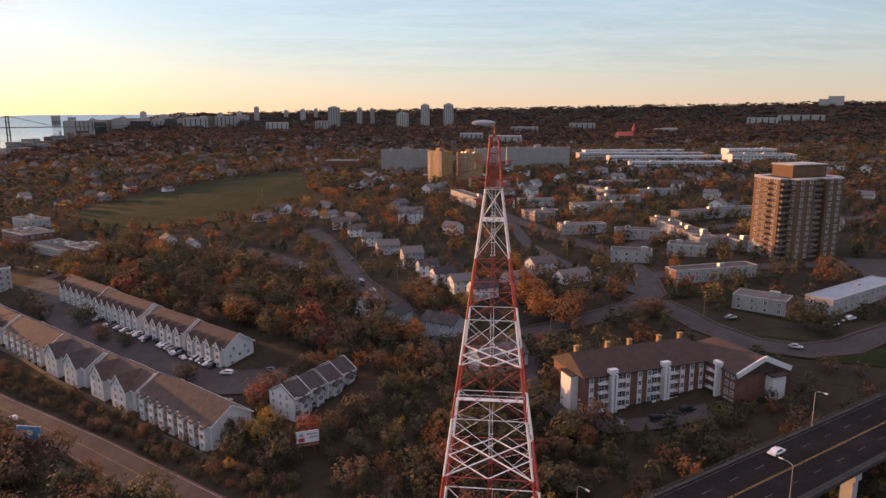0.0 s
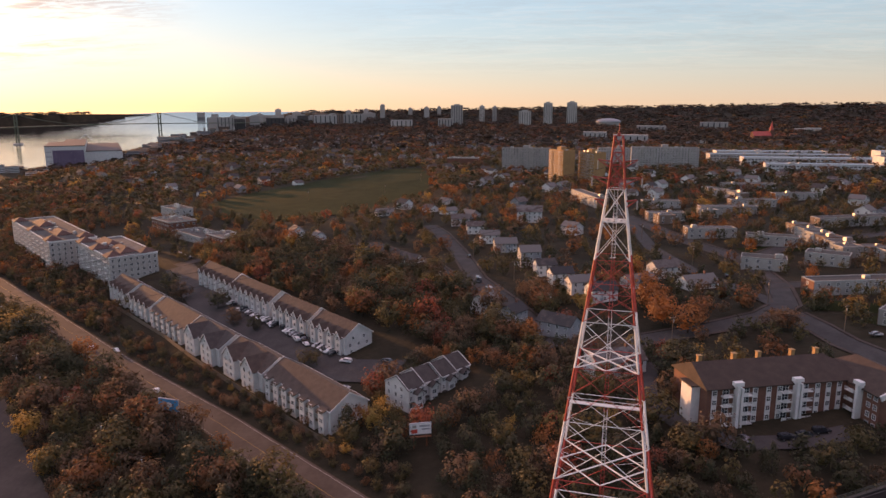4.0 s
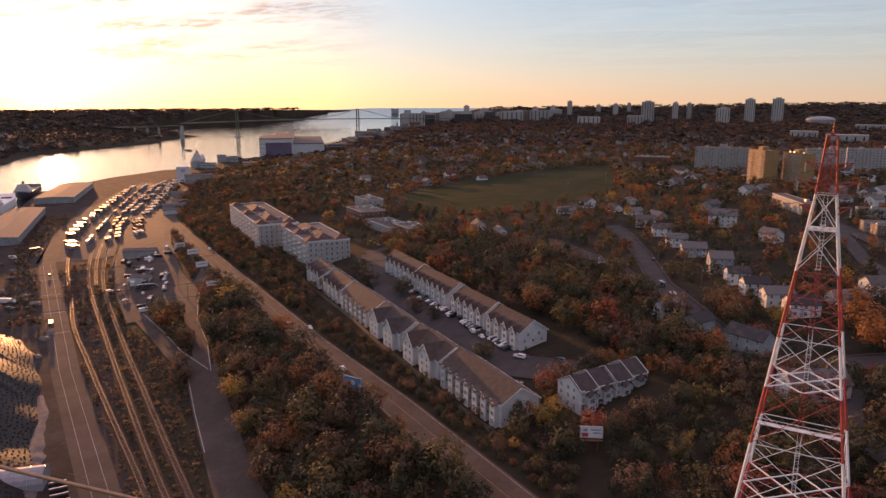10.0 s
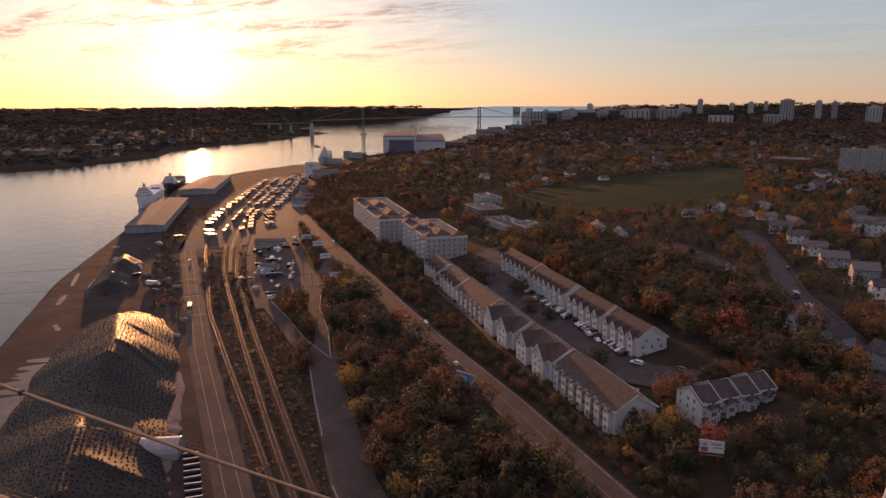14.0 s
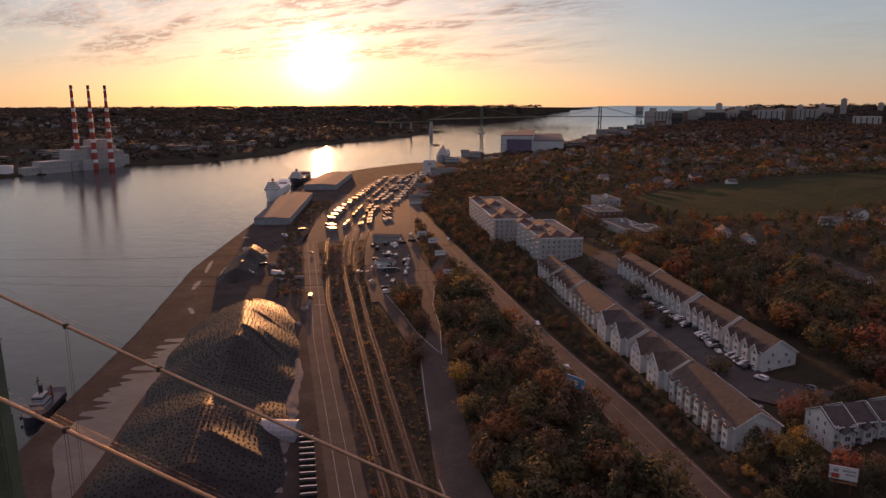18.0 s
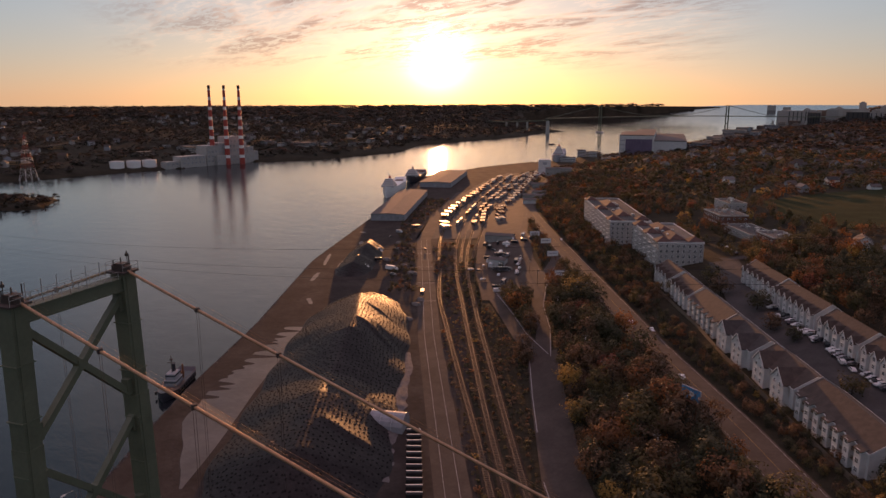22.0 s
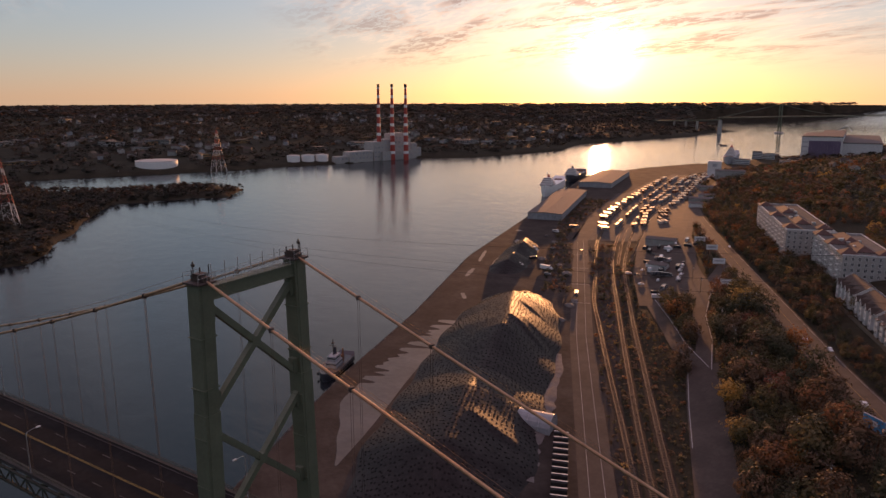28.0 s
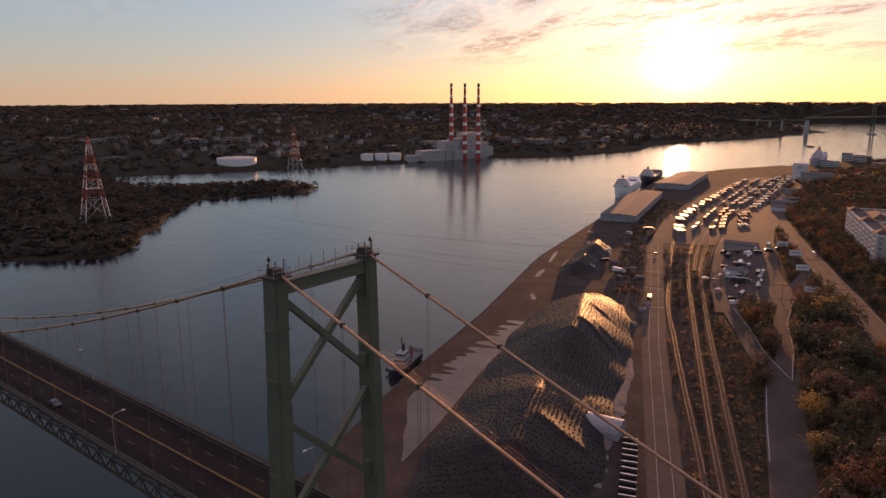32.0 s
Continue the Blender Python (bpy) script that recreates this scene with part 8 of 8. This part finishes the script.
def quads_mesh(name, verts, mats, index=None):
    n = len(verts) // 4
    me = bpy.data.meshes.new(name)
    me.vertices.add(len(verts))
    me.vertices.foreach_set("co", np.ascontiguousarray(verts, dtype=np.float32).ravel())
    me.loops.add(n * 4)
    me.loops.foreach_set("vertex_index", np.arange(n * 4, dtype=np.int32))
    me.polygons.add(n)
    me.polygons.foreach_set("loop_start", np.arange(0, n * 4, 4, dtype=np.int32))
    me.polygons.foreach_set("loop_total", np.full(n, 4, dtype=np.int32))
    for m in mats:
        me.materials.append(m)
    if index is not None:
        me.polygons.foreach_set("material_index", index.astype(np.int32))
    me.update(calc_edges=True)
    return me


SHAPES = [("round", 46, 15, .045, k) for k in range(5)] + [("cone", 60, 10, .04, 9), ("cone", 54, 10, .04, 12)]
CROWNS = [crown_arrays(*a) for a in SHAPES]
SMALL = [crown_arrays(k, int(n * .75), 16, .045, s + 40) for k, n, p, l, s in SHAPES]
MID = [crown_arrays(k, int(n * .5), 10, .062, s + 60) for k, n, p, l, s in SHAPES]
FAR = [crown_arrays(k, 8, 3, .17, s + 120) for k, n, p, l, s in SHAPES]
TINY = [crown_arrays(k, 13, 4, .135, s + 80) for k, n, p, l, s in SHAPES]


def trunk_mesh(seed, cone=False):
    r = random.Random(seed)
    bm = bmesh.new()
    pts = [Vector((0, 0, -.06)), Vector((r.uniform(-.02, .02), r.uniform(-.02, .02), .3)), Vector((r.uniform(-.04, .04), r.uniform(-.04, .04), .62 if not cone else .95))]
    for (p, q), (w0, w1) in zip(zip(pts, pts[1:]), ((.05, .036), (.036, .014))):
        lo = [bm.verts.new(p + Vector((math.cos(k), math.sin(k), 0)) * w0 / 2) for k in (0, 1.05, 2.1, 3.14, 4.19, 5.24)]
        hi = [bm.verts.new(q + Vector((math.cos(k), math.sin(k), 0)) * w1 / 2) for k in (0, 1.05, 2.1, 3.14, 4.19, 5.24)]
        for i in range(6):
            bm.faces.new((lo[i], lo[(i + 1) % 6], hi[(i + 1) % 6], hi[i]))
    if not cone:
        for i in range(6):
            a = i * 1.05 + r.uniform(-.3, .3)
            z = r.uniform(.28, .55)
            s = pts[1].lerp(pts[2], (z - .3) / .32)
            bar(bm, s, s + Vector((math.cos(a) * .26, math.sin(a) * .26, r.uniform(.12, .26))), .016, .016, 0, 4)
    me = bpy.data.meshes.new("trunk")
    bm.to_mesh(me)
    bm.free()
    me.materials.append(M["bark"])
    return me


TRUNKS = [trunk_mesh(k, s[0] == "cone") for k, s in enumerate(SHAPES)]
CROWN_MESH = {(i, j): quads_mesh("crown", CROWNS[i], [LEAVES[j]]) for i in range(len(SHAPES)) for j in range(len(LEAVES))}
NAMES = ["dark green", "olive green", "brown-leaved", "rust-coloured", "bright orange", "golden yellow", "deep red"]


def tree(x, y, h, shape, hue, spread=1.0):
    ob = new("tree", TRUNKS[shape])
    ob.matrix_world = Matrix.LocRotScale((x, y, ground_at(x, y)), Euler((0, 0, (x * 3 + y) % 6.28)), (h * spread, h * spread, h))
    cr = new("crown", CROWN_MESH[shape, hue])
    cr.parent = ob
    tagged(ob, f"{NAMES[hue]} autumn {'conifer' if shape > 4 else 'tree'} standing on the slope", "tree", "near trees")


def spots(n, s0, s1, u0, u1, gap, margin, seed, polar=False):
    """Scattered plots that keep clear of roads and buildings and of one another."""
    r = random.Random(seed)
    got, cells = [], {}
    for _ in range(n):
        if polar:
            az, dd = r.uniform(s0, s1), math.sqrt(r.uniform(u0 * u0, u1 * u1))
            x, y = -dd * math.sin(radians(az)), dd * math.cos(radians(az))
        else:
            x, y = su(r.uniform(s0, s1), r.uniform(u0, u1))
        key = int(x // gap), int(y // gap)
        if any(math.hypot(x - a, y - b) < gap for i in (-1, 0, 1) for j in (-1, 0, 1) for a, b in cells.get((key[0] + i, key[1] + j), ())):
            continue
        if blocked(x, y, margin) or in_field(x, y):
            continue
        cells.setdefault(key, []).append((x, y))
        got.append((x, y))
    return got


def woodland(name, plots, sizes, stock, label, hue_weights=SHARE, cone=.06, seed=3, wide=(.78, 1.1), sink=.12, mats=None):
    """Many trees as one mesh of leaves: too many to count."""
    if not plots:
        return
    r = np.random.RandomState(seed)
    P = np.array(plots)
    Z = height(P[:, 0], P[:, 1])
    out_v, out_m = [], []
    for (x, y), z in zip(P, Z):
        k = r.randint(5, 7) if r.rand() < cone else r.randint(0, 5)
        h = r.uniform(*sizes)
        w = h * r.uniform(*wide) * (1 if k < 5 else 1.1)
        a = r.uniform(0, 6.28)
        c, s = math.cos(a), math.sin(a)
        q = stock[k]
        v = np.stack([(q[:, 0] * c - q[:, 1] * s) * w + x, (q[:, 0] * s + q[:, 1] * c) * w + y, (q[:, 2] - sink) * h + z], -1)
        out_v.append(v)
        hue = (0 if r.rand() < .8 else 1) if k >= 5 else r.choice(7, p=np.array(hue_weights) / sum(hue_weights))
        out_m.append(np.full(len(q) // 4, hue))
    ob = new(name, quads_mesh(name, np.concatenate(out_v), mats or LEAVES, np.concatenate(out_m)))
    tagged(ob, label, "woodland", kind="stuff")


# near woods: single trees in front, the mass behind them as one body
slope = spots(5200, -90, 330, -58, -8, 6.2, .5, 1)
bank = spots(2600, -60, 280, 6, 17, 3.4, .3, 2)
grove = spots(3600, -75, 40, 18, 118, 5.4, .6, 3)
behind = spots(2600, 30, 290, 80, 150, 7.0, .8, 4)
near_bridge = spots(2600, -230, -60, 0, 118, 5.8, .8, 5)
far_slope = spots(4200, 330, 760, -60, 30, 6.4, .8, 6)
complex_wood = spots(3600, 215, 560, 8, 36, 5.0, .4, 51) + spots(3200, 460, 900, 28, 130, 6.6, .8, 52)
single, r = [], random.Random(5)
for plots, take_n, lo, hi in ((slope, 105, 9, 14), (bank, 45, 3, 5.5), (grove, 60, 6, 11), (behind, 40, 9, 14.5), (near_bridge, 20, 6, 10)):
    for x, y in r.sample(plots, min(take_n, len(plots))):
        single.append((x, y))
        hue = r.choices(range(7), SHARE)[0]
        shape = r.choice((5, 6)) if r.random() < .06 else r.randrange(5)
        tree(x, y, r.uniform(lo, hi), shape, 0 if shape > 4 else hue, r.uniform(.85, 1.25))
for x, y, h, hue in ((-96, 249, 8, 0), (-62, 222, 7, 2), (-169, 318, 10, 0), (-198, 334, 11, 2), (-136, 288, 7, 0), (-150, 296, 8, 2), (-215, 352, 10, 1), (40, 275, 12, 4), (38, 292, 12, 4), (48, 267, 11, 4), (54, 277, 11, 3), (37, 312, 11, 4), (78, 268, 8, 2), (84, 270, 8, 2), (-8, 298, 9, 3), (2, 274, 8, 6), (22, 325, 10, 3), (-21, 262, 9, 3), (-48, 262, 9, 2), (-56, 272, 9, 4), (134, 250, 11, 0), (139, 246, 10, 0)):
    single.append((x, y))
    tree(x, y, h, r.randrange(5), hue, 1.25)
used = set(single)
rest = lambda plots: [p for p in plots if p not in used]
woodland("slope_woodland", rest(slope), (6, 11.5), SMALL, "dense autumn scrub and trees below the road", seed=11)
woodland("bank_scrub", rest(bank), (2.2, 4.8), SMALL, "dark autumn bushes along the road bank", [.36, .3, .22, .07, .02, .02, .01], .02, 12)
woodland("grove_woodland", rest(grove), (5.0, 10), SMALL, "dark autumn thicket round the lattice mast", [.34, .27, .22, .08, .04, .04, .02], .04, 13)
woodland("garden_woodland", rest(behind), (7.5, 13), SMALL, "tall autumn trees behind the townhouses", [.3, .22, .28, .11, .04, .02, .03], .08, 14)
woodland("bridge_woodland", rest(near_bridge), (3.5, 8), MID, "dark trees and scrub beside the bridge approach", [.4, .25, .22, .08, .03, .02, .01], .06, 15)
woodland("far_slope_woodland", far_slope, (4, 9), MID, "autumn trees on the slope above the yard", [.2, .2, .25, .2, .1, .05, .02], .03, 16)
woodland("complex_woodland", complex_wood, (4.5, 10), MID, "dark autumn trees round the white apartment buildings", [.32, .24, .28, .1, .03, .02, .01], .05, 53)
# trees among the homes on the plateau
homes = spots(4200, -36, 34, 300, 720, 8.6, 1.6, 7, True)
homes = [p for p in homes if along(*p)[1] > 84]
woodland("plateau_trees", homes, (6, 11.5), MID, "autumn trees between the homes on the plateau", [.3, .2, .22, .14, .1, .03, .01], .24, 17)
corner = spots(900, -75, 60, 118, 215, 9.0, 1.6, 27) + spots(700, -190, -70, 20, 150, 8.0, 1.2, 29)
woodland("corner_trees", corner, (5, 9), MID, "garden trees round the street corner", [.3, .22, .2, .16, .08, .02, .02], .1, 28)
town = spots(9000, -36, 46, 720, 1500, 9.8, 1.2, 8, True)
town = [p for p in town if along(*p)[1] > 60 and float(away(np.array([p[0]]), np.array([p[1]]), WEST[:19])[0]) > 150]
woodland("town_trees", town, (7, 11.5), TINY, "sea of autumn street trees over the town", [.3, .26, .28, .1, .04, .015, .005], .06, 18, (1.1, 1.7))
fx = np.random.RandomState(9)


def scatter_far(n, az0, az1, d0, d1, poly, edge, lo=0):
    az, dd = fx.uniform(az0, az1, n), np.sqrt(fx.uniform(d0 * d0, d1 * d1, n))
    x, y = -dd * np.sin(np.radians(az)), dd * np.cos(np.radians(az))
    ok = inside(x, y, poly) & (away(x, y, edge) > lo)
    return list(zip(x[ok], y[ok]))


woodland("horizon_woods", scatter_far(3200, -37, 34, 3300, 4850, WEST, WEST[:19], 100) + scatter_far(4200, 36, 112, 3200, 4850, EAST, EAST[:22], 30), (12, 20), FAR, "wooded hills along the horizon", [.3, .25, .3, .1, .03, .01, .01], .1, 31, (2.5, 4.5), mats=HAZED_LEAVES)
woodland("distant_trees", scatter_far(6500, -37, 40, 1450, 3400, WEST, WEST[:19], 60), (10, 17), FAR, "distant woods and street trees over the far town", [.2, .2, .3, .2, .06, .02, .02], .05, 19, (1.4, 2.6), mats=HAZED_LEAVES)
CLEARINGS = ((-1374, 57, 58), (-1392, 336, 60), (-1432, 522, 95))          # round the tanks and the power station
shore_trees = [(x, y) for x, y in scatter_far(7000, 38, 112, 1300, 3300, EAST, EAST[:22], 25) if all(math.hypot(x - a, y - b) > c for a, b, c in CLEARINGS)]
woodland("east_woods", shore_trees, (8, 14), FAR, "dark woods on the far shore", [.3, .25, .4, .04, .01, 0, 0], .1, 20, (1.4, 2.6), mats=HAZED_LEAVES)
woodland("point_woods", scatter_far(3600, 80, 116, 560, 1320, POINT, POINT + POINT[:1], 4), (5.5, 9.5), TINY, "dark woods covering the point of land", [.4, .22, .33, .05, 0, 0, 0], .12, 22, (1.4, 2.1), mats=HAZED_LEAVES)
grass = spots(5000, -60, 420, -100, -60, 2.6, .3, 10)
woodland("trackside_scrub", grass, (.8, 2.0), TINY, "low dry weeds and scrub between the tracks", [.1, .3, .35, .15, .05, .04, .01], 0, 23, (1.2, 2.2))
weeds = spots(3600, -80, 330, -60, -8, 2.4, .2, 13)
woodland("slope_undergrowth", weeds, (1.2, 2.6), TINY, "low undergrowth between the trees", [.2, .3, .3, .12, .03, .04, .01], 0, 24, (1.2, 2.0))
yard_scrub = spots(3000, 300, 760, -135, -55, 4.2, .6, 41)
woodland("yard_scrub", yard_scrub, (1.2, 4.0), TINY, "low bushes and weeds round the yard", [.3, .3, .3, .08, .02, 0, 0], 0, 42, (1.2, 2.0))
